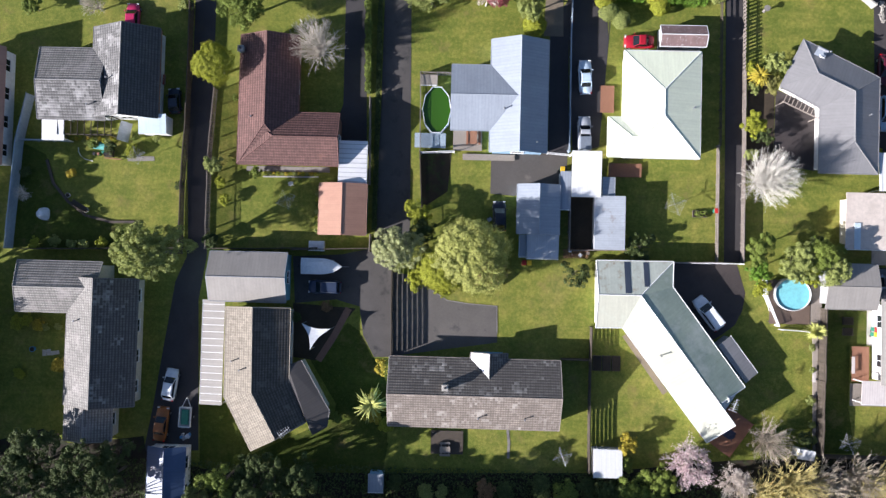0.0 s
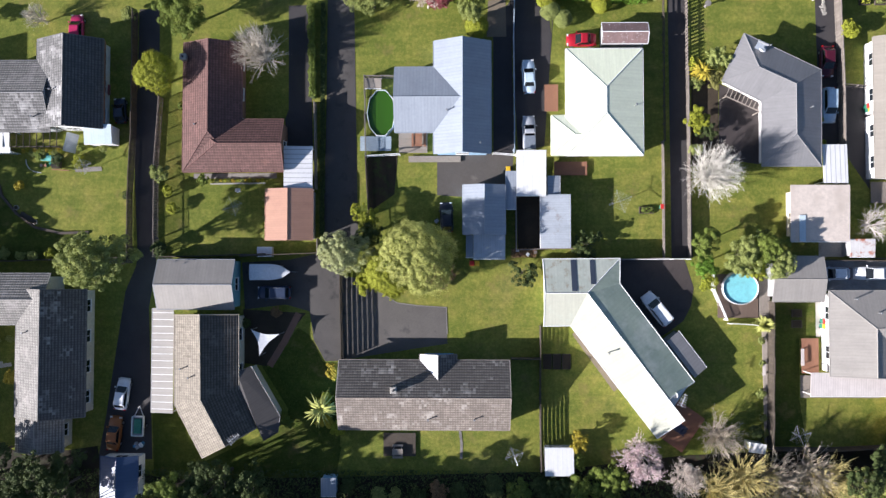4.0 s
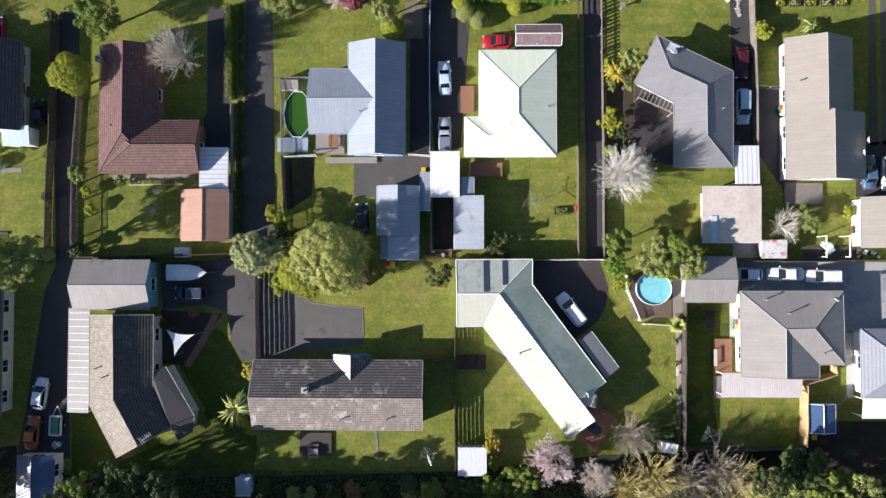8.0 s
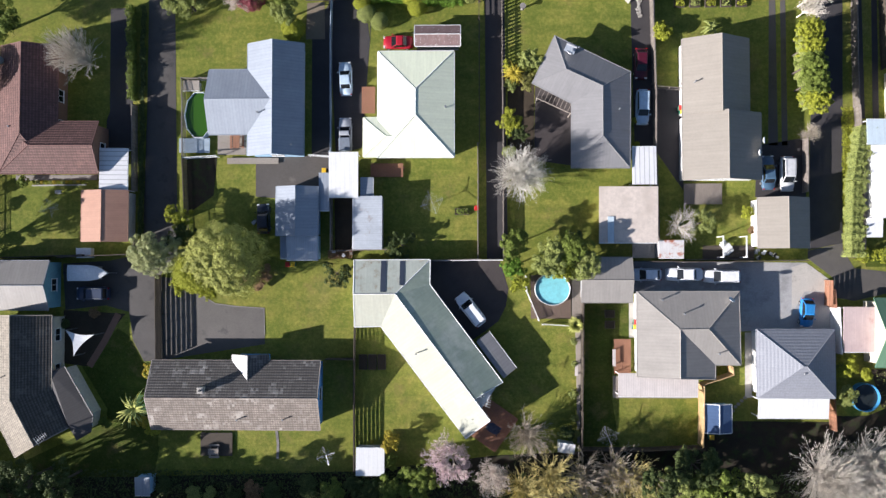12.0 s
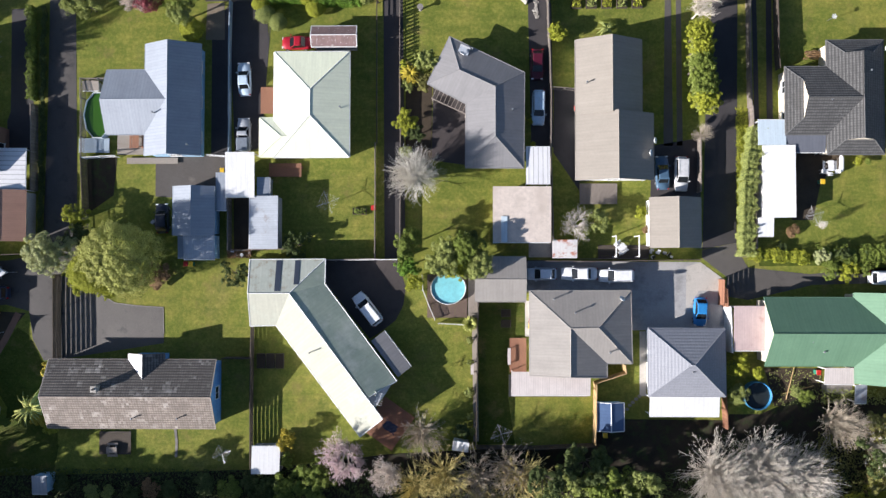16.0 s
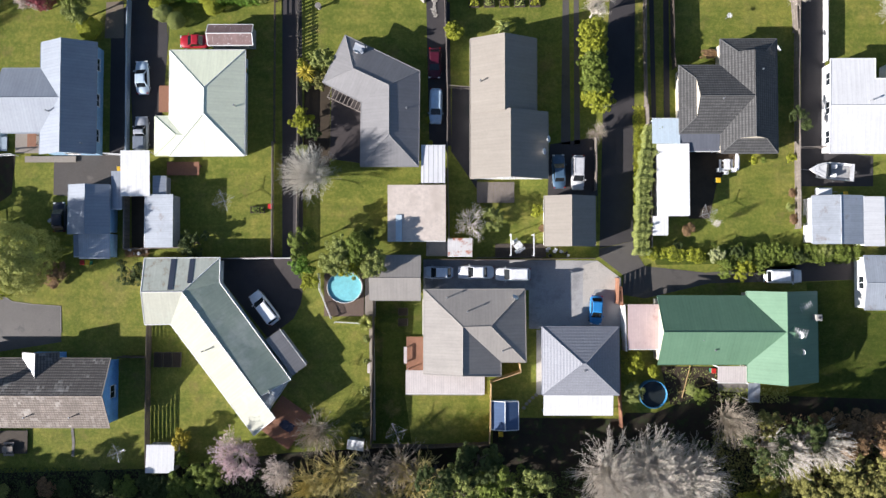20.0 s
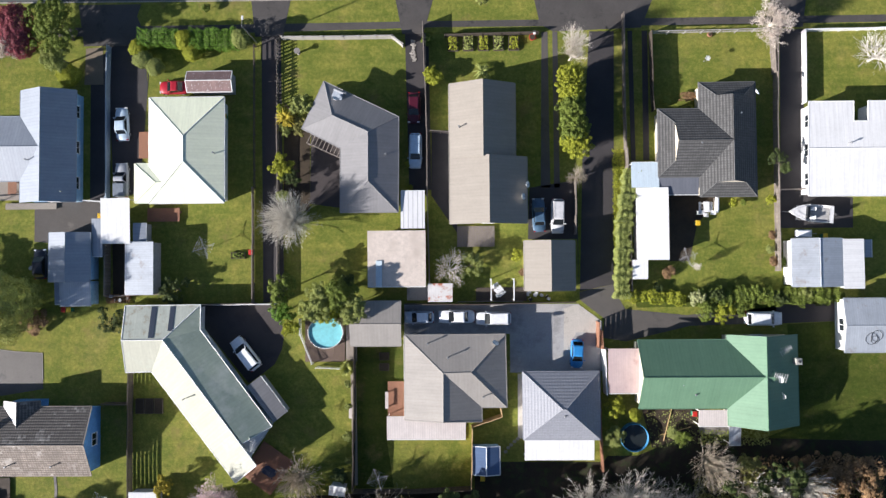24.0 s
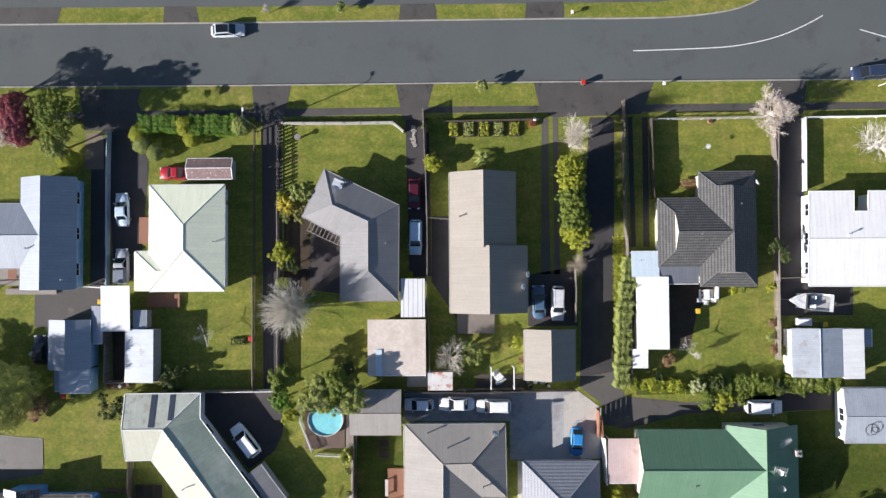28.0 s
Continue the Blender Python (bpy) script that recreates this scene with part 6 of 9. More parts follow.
        part("mirror", box(wa - 0.25, s * (hw + 0.08) - 0.09, belt + 0.02, wa - 0.1, s * (hw + 0.08) + 0.09, belt + 0.16, 0.03), mat, ob)
        for px in (a + 0.19 * L, b - 0.18 * L):
            wheel(ob, px, s * (hw - 0.09))
    part("bumper", box(b - 0.06, -hw * 0.8, 0.28, b + 0.03, hw * 0.8, 0.46, 0.02), mat, ob)
    part("bumper", box(a - 0.03, -hw * 0.8, 0.28, a + 0.06, hw * 0.8, 0.46, 0.02), mat, ob)
    part("wiper", tube([(wa + 0.02, -0.3, belt + 0.015), (wa - 0.22, 0.25, belt + 0.17)], 0.012, 4), PLASTIC_BLACK, ob)
    return ob


def boat(x, y, turn, label, L=5.2, Wd=2.0, covered=False, open_deck=True):
    """A trailer boat: pointed hull, deck, windscreen, motor, on a trailer."""
    ob = thing("boat", x, y, label, "boat", turn=turn)
    n = 12
    vs, fs = [], []
    for i in range(n):
        f = i / (n - 1)
        px = -L / 2 + f * L
        w = Wd / 2 * (1 - max(0, f - 0.35) ** 3.2 / 0.65 ** 3.2 * 0.96)
        keel = 0.55 + 0.35 * max(0, f - 0.6)
        top = 1.15 + 0.15 * f
        vs += [(px, 0, keel), (px, w * 0.75, keel + 0.2), (px, w, top), (px, -w, top), (px, -w * 0.75, keel + 0.2)]
    for i in range(n - 1):
        for k in range(5):
            j = (k + 1) % 5
            if k == 2 and not covered and 1 <= i <= 6:
                continue
            fs.append((i * 5 + k, (i + 1) * 5 + k, (i + 1) * 5 + j, i * 5 + j))
    fs += [(0, 1, 2, 3, 4), tuple(range((n - 1) * 5, n * 5))[::-1]]
    part("hull", (vs, fs), PLASTIC_WHITE, ob)
    if covered:
        vs, fs = [], []
        for i in range(n):
            f = i / (n - 1)
            px = -L / 2 + f * L
            w = Wd / 2 * (1 - max(0, f - 0.35) ** 3.2 / 0.65 ** 3.2 * 0.96) + 0.02
            top = 1.2 + 0.15 * f
            hump = 0.45 * math.sin(math.pi * min(1, f * 0.9 + 0.1)) * (0.8 if i % 3 == 1 else 1.0)
            vs += [(px, w, top), (px, w * 0.55, top + hump * 0.75), (px, 0, top + hump), (px, -w * 0.55, top + hump * 0.75), (px, -w, top)]
        for i in range(n - 1):
            fs += [(i * 5 + k, (i + 1) * 5 + k, (i + 1) * 5 + k + 1, i * 5 + k + 1)[::-1] for k in range(4)]
        part("cover", (vs, fs), CANVAS, ob)
    else:
        part("cockpit_floor", box(-L * 0.42, -Wd * 0.36, 0.8, L * 0.1, Wd * 0.36, 0.84), COURT, ob)
        part("windscreen", box(L * 0.08, -Wd * 0.34, 1.25, L * 0.14, Wd * 0.34, 1.65, 0.02), CAR_GLASS, ob)
        for s in (-0.25, 0.25):
            part("seat", join(box(-0.35, s * Wd - 0.22, 0.84, 0.1, s * Wd + 0.22, 1.15, 0.05), box(-0.42, s * Wd - 0.22, 1.0, -0.32, s * Wd + 0.22, 1.5, 0.03)), CANVAS, ob)
        part("rail", tube([(L * 0.15, Wd * 0.4, 1.5), (L * 0.42, Wd * 0.12, 1.55), (L * 0.42, -Wd * 0.12, 1.55), (L * 0.15, -Wd * 0.4, 1.5)], 0.02, 5), STEEL, ob)
    motor = part("outboard_motor", box(-L / 2 - 0.45, -0.18, 0.75, -L / 2 - 0.02, 0.18, 1.5, 0.08), PLASTIC_BLACK, ob)
    trailer = part("trailer", join(box(-L * 0.42, -Wd * 0.42, 0.42, L * 0.3, -Wd * 0.38, 0.5), box(-L * 0.42, Wd * 0.38, 0.42, L * 0.3, Wd * 0.42, 0.5), tube([(L * 0.2, 0, 0.45), (L * 0.5 + 0.9, 0, 0.45)], 0.04, 6), box(-L * 0.2, -Wd * 0.42, 0.42, -L * 0.16, Wd * 0.42, 0.5), box(L * 0.25, -Wd * 0.42, 0.42, L * 0.29, Wd * 0.42, 0.5), box(-L * 0.05, -0.06, 0.42, L * 0.0, 0.06, 0.72), box(L * 0.26, -0.06, 0.42, L * 0.3, 0.06, 0.85)), STEEL, ob)
    for s in (-1, 1):
        wheel(ob, -L * 0.12, s * Wd * 0.47, 0.28)
    part("jockey_wheel", tube([(L * 0.5 + 0.7, 0, 0.0), (L * 0.5 + 0.7, 0, 0.5)], 0.05, 8), RUBBER, ob)
    return ob


# ---- garden things ----
def clothes_line(x, y, label="rotary clothes line with bare wire arms", r=1.6, h=1.9, turn=20, folded=False):
    ob = thing("clothes_line", x, y, label, "clothes line", turn=turn)
    part("pole", tube([(0, 0, 0), (0, 0, h + 0.2)], 0.035, 8), STEEL, ob)
    for k in range(4):
        a = math.pi / 2 * k
        part("arm", tube([(0, 0, h - 0.1), (r * math.cos(a), r * math.sin(a), h + 0.25)], 0.025, 5), STEEL, ob)
    for j in (0.35, 0.55, 0.75, 0.95):
        pts = [(r * j * math.cos(math.pi / 2 * k), r * j * math.sin(math.pi / 2 * k), h - 0.1 + 0.35 * j) for k in range(5)]
        part("wire", tube(pts, 0.008, 4), PLASTIC_WHITE, ob)
    return ob


def deck(x0, y0, x1, y1, top, material, label, along="x", name="deck", turn=0.0):
    """A timber platform of single boards on bearers."""
    cx, cy, a, b = (x0 + x1) / 2, (y0 + y1) / 2, abs(x1 - x0) / 2, abs(y1 - y0) / 2
    ob = thing(name, cx, cy, label, "deck", turn=turn)
    w = 0.14
    L, n = (a, int(2 * b / w)) if along == "x" else (b, int(2 * a / w))
    s = box(-L, -w / 2 + 0.004, top - 0.03, L, w / 2 - 0.004, top, 0.004)
    me = mesh_of("board", s, material)
    for i in range(n):
        d = -(b if along == "x" else a) + (i + 0.5) * w
        part("board", me, None, ob, at=pose(0, d, 0) if along == "x" else pose(d, 0, 0, 0, 0, 90))
    for k in (-0.9, 0.0, 0.9):
        part("bearer", box(-a + 0.05, k * b - 0.05, 0, a - 0.05, k * b + 0.05, top - 0.032) if along == "y" else box(k * a - 0.05, -b + 0.05, 0, k * a + 0.05, b - 0.05, top - 0.032), FENCE_DARK, ob)
    return ob


def pool(x, y, rx, ry, h, water, rim, label, n=32, fill=0.8, wall=None):
    ob = thing("swimming_pool", x, y, label, "pool")
    o, i = ring_poly(rx, ry, n), ring_poly(rx - 0.09, ry - 0.09, n)
    vs = [(*p, 0) for p in o] + [(*p, h) for p in o] + [(*p, h) for p in i] + [(*p, 0.02) for p in i]
    fs = []
    for r in range(3):
        fs += [(r * n + k, r * n + (k + 1) % n, (r + 1) * n + (k + 1) % n, (r + 1) * n + k) for k in range(n)]
    part("wall", (vs, fs), wall or rim, ob)
    part("rim", tube([(*p, h + 0.03) for p in ring_poly(rx - 0.04, ry - 0.04, n)] + [(rx - 0.04, 0, h + 0.03)], 0.045, 6, cap=False), rim, ob)
    part("water", prism(ring_poly(rx - 0.10, ry - 0.10, n), 0.02, h * fill), water, ob)
    return ob


def wheelie_bin(x, y, turn, lid, label):
    ob = thing("wheelie_bin", x, y, label, "bin", turn=turn)
    vs = [(-0.22, -0.2, 0.06), (0.22, -0.2, 0.06), (0.22, 0.2, 0.06), (-0.22, 0.2, 0.06), (-0.29, -0.27, 0.95), (0.29, -0.27, 0.95), (0.29, 0.27, 0.95), (-0.29, 0.27, 0.95)]
    part("body", (vs, [(0, 1, 5, 4), (1, 2, 6, 5), (2, 3, 7, 6), (3, 0, 4, 7), (3, 2, 1, 0), (4, 5, 6, 7)]), PLASTIC_GREEN, ob)
    part("lid", box(-0.32, -0.3, 0.952, 0.34, 0.3, 1.03, 0.03), lid, ob)
    for s in (-1, 1):
        part("wheel", tube([(-0.24, s * 0.2, 0.1), (-0.24, s * 0.26, 0.1)], 0.1, 10), RUBBER, ob)
    return ob


def outdoor_table(x, y, turn, material, label, L=1.8, Wd=0.9):
    ob = thing("picnic_table", x, y, label, "table", turn=turn)
    for i in range(5):
        part("board", box(-L / 2, -Wd / 2 + i * Wd / 5 + 0.006, 0.72, L / 2, -Wd / 2 + (i + 1) * Wd / 5 - 0.006, 0.76, 0.006), material, ob)
    for s in (-1, 1):
        part("bench", box(-L / 2, s * (Wd / 2 + 0.38) - 0.14, 0.41, L / 2, s * (Wd / 2 + 0.38) + 0.14, 0.45, 0.006), material, ob)
        part("frame", join(box(s * L * 0.36 - 0.04, -Wd / 2 - 0.5, 0.33, s * L * 0.36 + 0.04, Wd / 2 + 0.5, 0.405), box(s * L * 0.36 - 0.04, -0.5, 0, s * L * 0.36 + 0.04, -0.42, 0.715), box(s * L * 0.36 - 0.04, 0.42, 0, s * L * 0.36 + 0.04, 0.5, 0.715)), material, ob)
    return ob


def chair(x, y, turn, material, label="white plastic garden chair", group=""):
    ob = thing("garden_chair", x, y, label, "chair", group, turn=turn)
    part("seat", box(-0.24, -0.24, 0.4, 0.24, 0.24, 0.44, 0.01), material, ob)
    part("backrest", box(-0.27, -0.24, 0.45, -0.22, 0.24, 0.9, 0.01), material, ob)
    for px in (-0.21, 0.21):
        for py in (-0.21, 0.21):
            part("leg", box(px - 0.025, py - 0.025, 0, px + 0.025, py + 0.025, 0.398), material, ob)
    for s in (-1, 1):
        part("armrest", box(-0.22, s * 0.24 - 0.025, 0.62, 0.2, s * 0.24 + 0.025, 0.66, 0.008), material, ob)
    return ob


def planter_box(x, y, L, Wd, h, label, plants=LEAF_GOLD, turn=0.0):
    ob = thing("planter_box", x, y, label, "raised bed", turn=turn)
    part("frame", join(box(-L / 2, -Wd / 2, 0, L / 2, -Wd / 2 + 0.05, h), box(-L / 2, Wd / 2 - 0.05, 0, L / 2, Wd / 2, h), box(-L / 2, -Wd / 2 + 0.05, 0, -L / 2 + 0.05, Wd / 2 - 0.05, h), box(L / 2 - 0.05, -Wd / 2 + 0.05, 0, L / 2, Wd / 2 - 0.05, h)), FENCE_DARK, ob)
    part("soil", box(-L / 2 + 0.05, -Wd / 2 + 0.05, 0, L / 2 - 0.05, Wd / 2 - 0.05, h - 0.05), EARTH, ob)
    if plants:
        rng = np.random.default_rng(int(abs(x * 7)) % 99)
        n = int(60 * L * Wd)
        c = np.stack([rng.uniform(-L / 2 + 0.1, L / 2 - 0.1, n), rng.uniform(-Wd / 2 + 0.1, Wd / 2 - 0.1, n), h + rng.uniform(0, 0.3, n)], 1)
        vs, fs = leaf_quads(rng, c, np.tile([0, 0, 1.0], (n, 1)), 0.13)
        part("foliage", np_mesh("foliage", vs, fs, plants), None, ob)
    return ob

# ---- sheds, carports, verandahs ----
lean_to("carport", -55.02, 15.09, -52.01, 18.13, 2.25, 2.4, "s", TIN_WHITE, "small carport with a flat white iron roof")
lean_to("sunroom", -42.17, 16.20, -38.47, 18.77, 2.1, 2.4, "s", POLY, "glazed lean-to porch with white frames", "porch", wall=WALL_WHITE)
lean_to("carport", -15.39, 10.06, -11.72, 15.79, 2.2, 2.45, "e", TIN_STRIPE, "carport with a white corrugated roof beside the brown-roofed house")
O = (-15.09, 6.95)
H = house("garage", *O, "garage with a terracotta iron roof and pale walls", "garage")
roof_wing(H, -17.79, 3.38, -11.60, 10.15, "y", 2.3, 3.0, TIN_TERRA, wall=WALL_GREY, origin=O, over=0.12, windows=False)
V = lean_to("verandah", -32.72, -19.29, -29.73, -5.57, 2.1, 2.45, "w", TIN_STONE, "long verandah roof of pale grey sheets with clear strips", "verandah", frame_mat=TRIM_GREY)
vx, vy = abs((-29.73, -5.57)[0] - (-32.72, -19.29)[0]) / 2, abs((-29.73, -5.57)[1] - (-32.72, -19.29)[1]) / 2
for k in range(int(vy * 2 / 0.9)):
    yk = -vy + 0.5 + k * 0.9
    part("batten", plane_shape([(-vx + 0.03, yk, 2.125), (vx - 0.03, yk, 2.47), (vx - 0.03, yk + 0.07, 2.47), (-vx + 0.03, yk + 0.07, 2.125)], 0.02), TRIM_WHITE, V)
O = (-37.60, -29.20)
H = house("shed", *O, "shed with a dark blue iron roof and white walls", "shed")
roof_wing(H, -39.33, -32.94, -34.41, -24.95, "y", 2.2, 2.9, TIN_NAVY, wall=WALL_WHITE, origin=O, over=0.1, windows=True)
lean_to("shed", -10.38, -30.12, -8.38, -27.68, 1.8, 2.0, "s", TIN_BLUE, "small pale blue iron garden shed", "shed", wall=WALL_BLUE)
lean_to("shed", 18.84, -27.21, 22.57, -23.68, 1.9, 2.15, "n", TIN_WHITE, "small garden shed with a white iron roof", "shed", wall=WALL_GREY)
lean_to("lean_to_shed", 34.24, -12.53, 40.14, -10.39, 1.9, 2.3, "n", TIN_SLATE, "narrow lean-to with a dark grey ribbed roof", "shed", wall=WALL_GREY, turn=-53)
lean_to("lean_to_shed", 9.56, 0.94, 13.73, 4.25, 1.95, 2.2, "s", TIN_GALV, "low shed with a pale blue iron roof", "shed", wall=WALL_BLUE)
lean_to("lean_to_shed", 8.60, 1.15, 9.53, 4.05, 1.55, 1.7, "s", TIN_BLUE, "narrow tool store beside the shed", "shed", wall=WALL_BLUE)
lean_to("carport", 15.18, 9.21, 19.05, 15.14, 2.3, 2.5, "s", TIN_WHITE, "carport with a bright white iron roof")
lean_to("lean_to_shed", 19.29, 9.37, 20.92, 11.87, 1.8, 2.0, "e", TIN_BLUE, "small grey lean-to against the carport", "shed", wall=WALL_GREY)
lean_to("lean_to_shed", 13.78, 7.47, 15.18, 12.48, 1.9, 2.1, "s", TIN_BLUE, "narrow covered way beside the carport", "shed", wall=WALL_GREY)
lean_to("shed", 18.37, 2.32, 22.23, 9.35, 2.1, 2.45, "w", TIN_GALV, "shed with a weathered galvanised roof", "shed", wall=WALL_GREY)
O = (30.12, 31.37)
H = house("shed", *O, "low shed with a flaking maroon and white iron roof", "shed")
roof_wing(H, 26.44, 29.30, 32.52, 31.99, "x", 2.1, 2.6, TIN_RUST, wall=WALL_GREY, origin=O, over=0.1, windows=False, trim=TRIM_WHITE)
lean_to("carport", 54.93, 10.79, 58.08, 15.75, 2.2, 2.4, "n", TIN_STRIPE, "carport with striped clear and white sheets")
lean_to("garage", 50.55, 3.19, 58.17, 10.51, 2.4, 2.6, "s", MEMBRANE, "flat-roofed garage with a tan membrane roof", "garage", wall=WALL_CREAM, over=0.75)
lean_to("skylight", 51.63, 3.24, 52.44, 6.59, 2.55, 2.6, "s", POLY, "long pale skylight on the garage roof", "skylight", posts=False)
lean_to("carport", 85.20, 15.90, 88.80, 19.20, 2.3, 2.4, "n", POLY, "pale blue translucent carport roof")
lean_to("carport", 85.91, 6.42, 89.96, 15.89, 2.2, 2.45, "w", TIN_WHITE, "long white iron carport beside the hedge", wall=WALL_WHITE)
lean_to("shed", 85.29, 4.00, 87.30, 6.44, 1.9, 2.05, "s", TIN_WHITE, "little white garden shed", "shed", wall=WALL_WHITE)
lean_to("verandah", 88.70, 14.96, 93.99, 17.41, 2.15, 2.4, "s", TIN_GREY, "blue-grey lean-to roof against the charcoal-tiled house", "verandah")
lean_to("carport", 112.40, 2.48, 115.13, 8.95, 2.25, 2.4, "e", TIN_WHITE, "white iron awning beside the shed", wall=WALL_WHITE)
lean_to("lean_to_shed", 115.40, 6.54, 116.53, 8.87, 1.7, 1.9, "e", TIN_BLUE, "small blue-grey lean-to against the shed", "shed", wall=WALL_GREY)
O = (118.23, -2.47)
H = house("garage", *O, "wide garage with a pale galvanised roof and white walls", "garage")
roof_wing(H, 112.30, -5.71, 122.23, 1.20, "x", 2.4, 2.9, TIN_GALV, wall=WALL_WHITE, origin=O, over=0.15)
lean_to("carport", 81.84, -10.90, 86.07, -5.08, 2.2, 2.4, "s", TIN_PINK, "carport with a faded pink iron roof")
fence((81.68, -11.19, 81.47, -5.26), 2.2, "sheet", WALL_WHITE, "tall white sheet screen beside the carport", "screen")
lean_to("porch", 93.40, -15.20, 97.29, -13.06, 2.2, 2.4, "s", PLANK, "old brownish porch roof", "porch")
lean_to("porch", 97.36, -17.68, 98.88, -15.27, 2.0, 2.2, "s", TIN_GALV, "little pale lean-to roof", "porch")
patch("paving", (94.30, -15.53, 98.33, -15.54, 98.27, -18.56, 94.41, -18.54), CONCRETE, "stained concrete behind the green-roofed house", 0.03)
lean_to("verandah", 52.95, -16.74, 63.22, -13.70, 2.2, 2.4, "s", PLANK, "verandah with a roof of sun-bleached planks", "verandah")
lean_to("verandah", 70.87, -19.44, 79.88, -16.86, 2.15, 2.4, "s", TIN_WHITE, "verandah with a mottled white roof", "verandah")
O = (65.93, -20.16)
H = house("shed", *O, "small garden shed with a blue iron roof", "shed")
roof_wing(H, 64.16, -21.47, 67.61, -17.76, "y", 1.9, 2.3, TIN_NAVY, wall=WALL_BLUE, origin=O, over=0.06, windows=False, trim=TRIM_WHITE)
lean_to("shed", 45.26, -24.15, 47.40, -22.93, 1.7, 1.9, "s", TIN_WHITE, "little white-roofed box shed by the bush", "shed", wall=WALL_WHITE, turn=-8)
lean_to("kiosk", 58.41, 1.22, 61.65, 3.54, 1.95, 2.05, "s", TIN_PATCH, "low white iron roof with a red rust patch", "shed", wall=WALL_GREY)
patch("paving", (55.52, 1.24, 58.86, 1.24, 58.87, 3.18, 55.53, 3.18), PALE_CONCRETE, "pale paving slabs behind the garage", 0.03)

# pergola beside the grey-tiled house
P = thing("pergola", -49.36, 17.11, "dark timber pergola with open rafters", "pergola")
for k in range(9):
    part("rafter", box(-3.6 + k * 0.9, -1.35, 2.25, -3.55 + k * 0.9, 1.35, 2.38), FENCE_DARK, P)
for y in (-1.25, 1.25):
    part("beam", box(-3.7, y - 0.05, 2.1, 3.75, y + 0.05, 2.248), FENCE_DARK, P)
    for x in (-3.5, 0, 3.5):
        part("post", box(x - 0.05, y - 0.05, 0, x + 0.05, y + 0.05, 2.098), FENCE_DARK, P)
# pergola over the patio of the slate-grey house
P = thing("pergola", 45.26, 22.21, "silvered timber pergola over a concrete patio", "pergola", turn=-25)
for k in range(10):
    part("rafter", box(-2.5 + k * 0.55, -1.2, 2.15, -2.44 + k * 0.55, 1.2, 2.28), DECK_GREY, P)
for y in (-1.1, 1.1):
    part("beam", box(-2.6, y - 0.05, 2.0, 2.6, y + 0.05, 2.148), DECK_GREY, P)
    for x in (-2.4, 2.4):
        part("post", box(x - 0.05, y - 0.05, 0, x + 0.05, y + 0.05, 1.998), DECK_GREY, P)
# shade sail
S = thing("shade_sail", -18.52, -9.75, "white triangular shade sail on poles", "shade sail")
sail = [(-19.51, -8.33, 2.5), (-15.86, -8.95, 2.3), (-18.35, -11.69, 2.6)]
sx, sy = S.location.x, S.location.y
sail = [(a - sx, b - sy, c) for a, b, c in sail]
grid, n = [], 8
for i in range(n + 1):
    for j in range(n + 1 - i):
        u, v = i / n, j / n
        w = 1 - u - v
        sag = 1 - 1.2 * (u * v + v * w + w * u)
        m = [(a + b + c) / 3 for a, b, c in zip(*sail)]
        p = [w * a + u * b + v * c for a, b, c in zip(*sail)]
        grid.append((m[0] + (p[0] - m[0]) * sag, m[1] + (p[1] - m[1]) * sag, p[2] - 0.25 * (1 - sag)))
idx, tri, k = {}, [], 0
for i in range(n + 1):
    for j in range(n + 1 - i):
        idx[i, j] = k
        k += 1
for i in range(n):
    for j in range(n - i):
        tri.append((idx[i, j], idx[i + 1, j], idx[i, j + 1]))
        if i + j < n - 1:
            tri.append((idx[i + 1, j], idx[i + 1, j + 1], idx[i, j + 1]))
part("sail", (grid, tri), CANVAS, S)
for a, b, c in sail:
    part("pole", tube([(a, b, 0), (a, b, c + 0.05)], 0.05, 8), STEEL, S)

# ---- fences ----
fence((-57.74, 21.34, -59.03, 14.83, -59.89, 0.53), 1.7, "sheet", FENCE_BLUE, "pale blue-grey sheet fence")
fence((-58.95, 15.22, -52.59, 15.22), 1.2, "sheet", FENCE_BLUE, "low pale blue-grey sheet fence")
fence((-36.24, 34.56, -36.25, 18.50, -36.65, 9.31, -36.57, 0.41), 1.6, "paling", FENCE_DARK, "dark timber fence along the driveway")
fence((-32.57, 22.70, -33.08, 13.73, -33.03, 1.22), 1.6, "picket", FENCE_WOOD, "weathered picket fence along the driveway")
fence((-57.84, 0.49, -35.54, 1.16), 1.5, "paling", FENCE_DARK, "dark timber rear fence")
fence((-32.16, 1.15, -18.22, 1.60, -21.47, 1.28, -10.56, 1.75), 1.6, "paling", FENCE_DARK, "dark timber rear fence")
fence((-11.62, 21.94, -11.43, 10.30), 1.6, "paling", FENCE_WOOD)
fence((-11.09, 3.60, -11.12, 1.30), 1.6, "paling", FENCE_WOOD)
fence((-8.09, -1.14, -7.86, -12.54), 1.85, "slat", FENCE_DARK, "dark slatted timber fence beside the parking pad")
fence((-4.98, 25.43, -4.81, 14.80), 1.5, "picket", FENCE_WOOD, "grey picket fence round the pool")
fence((-4.81, 14.80, -4.37, 7.09), 1.5, "paling", FENCE_DARK, "dark paling fence beside the garden bed")
fence((-4.98, 25.43, -0.51, 25.34), 1.5, "picket", FENCE_WOOD, "grey picket fence round the pool")
fence((-4.69, 14.69, -0.25, 14.91), 1.4, "rail", TRIM_WHITE, "white rail fence behind the pool")
fence((12.22, 15.02, 15.29, 14.79), 1.4, "rail", TRIM_WHITE, "white rail gate across the yard", "gate")
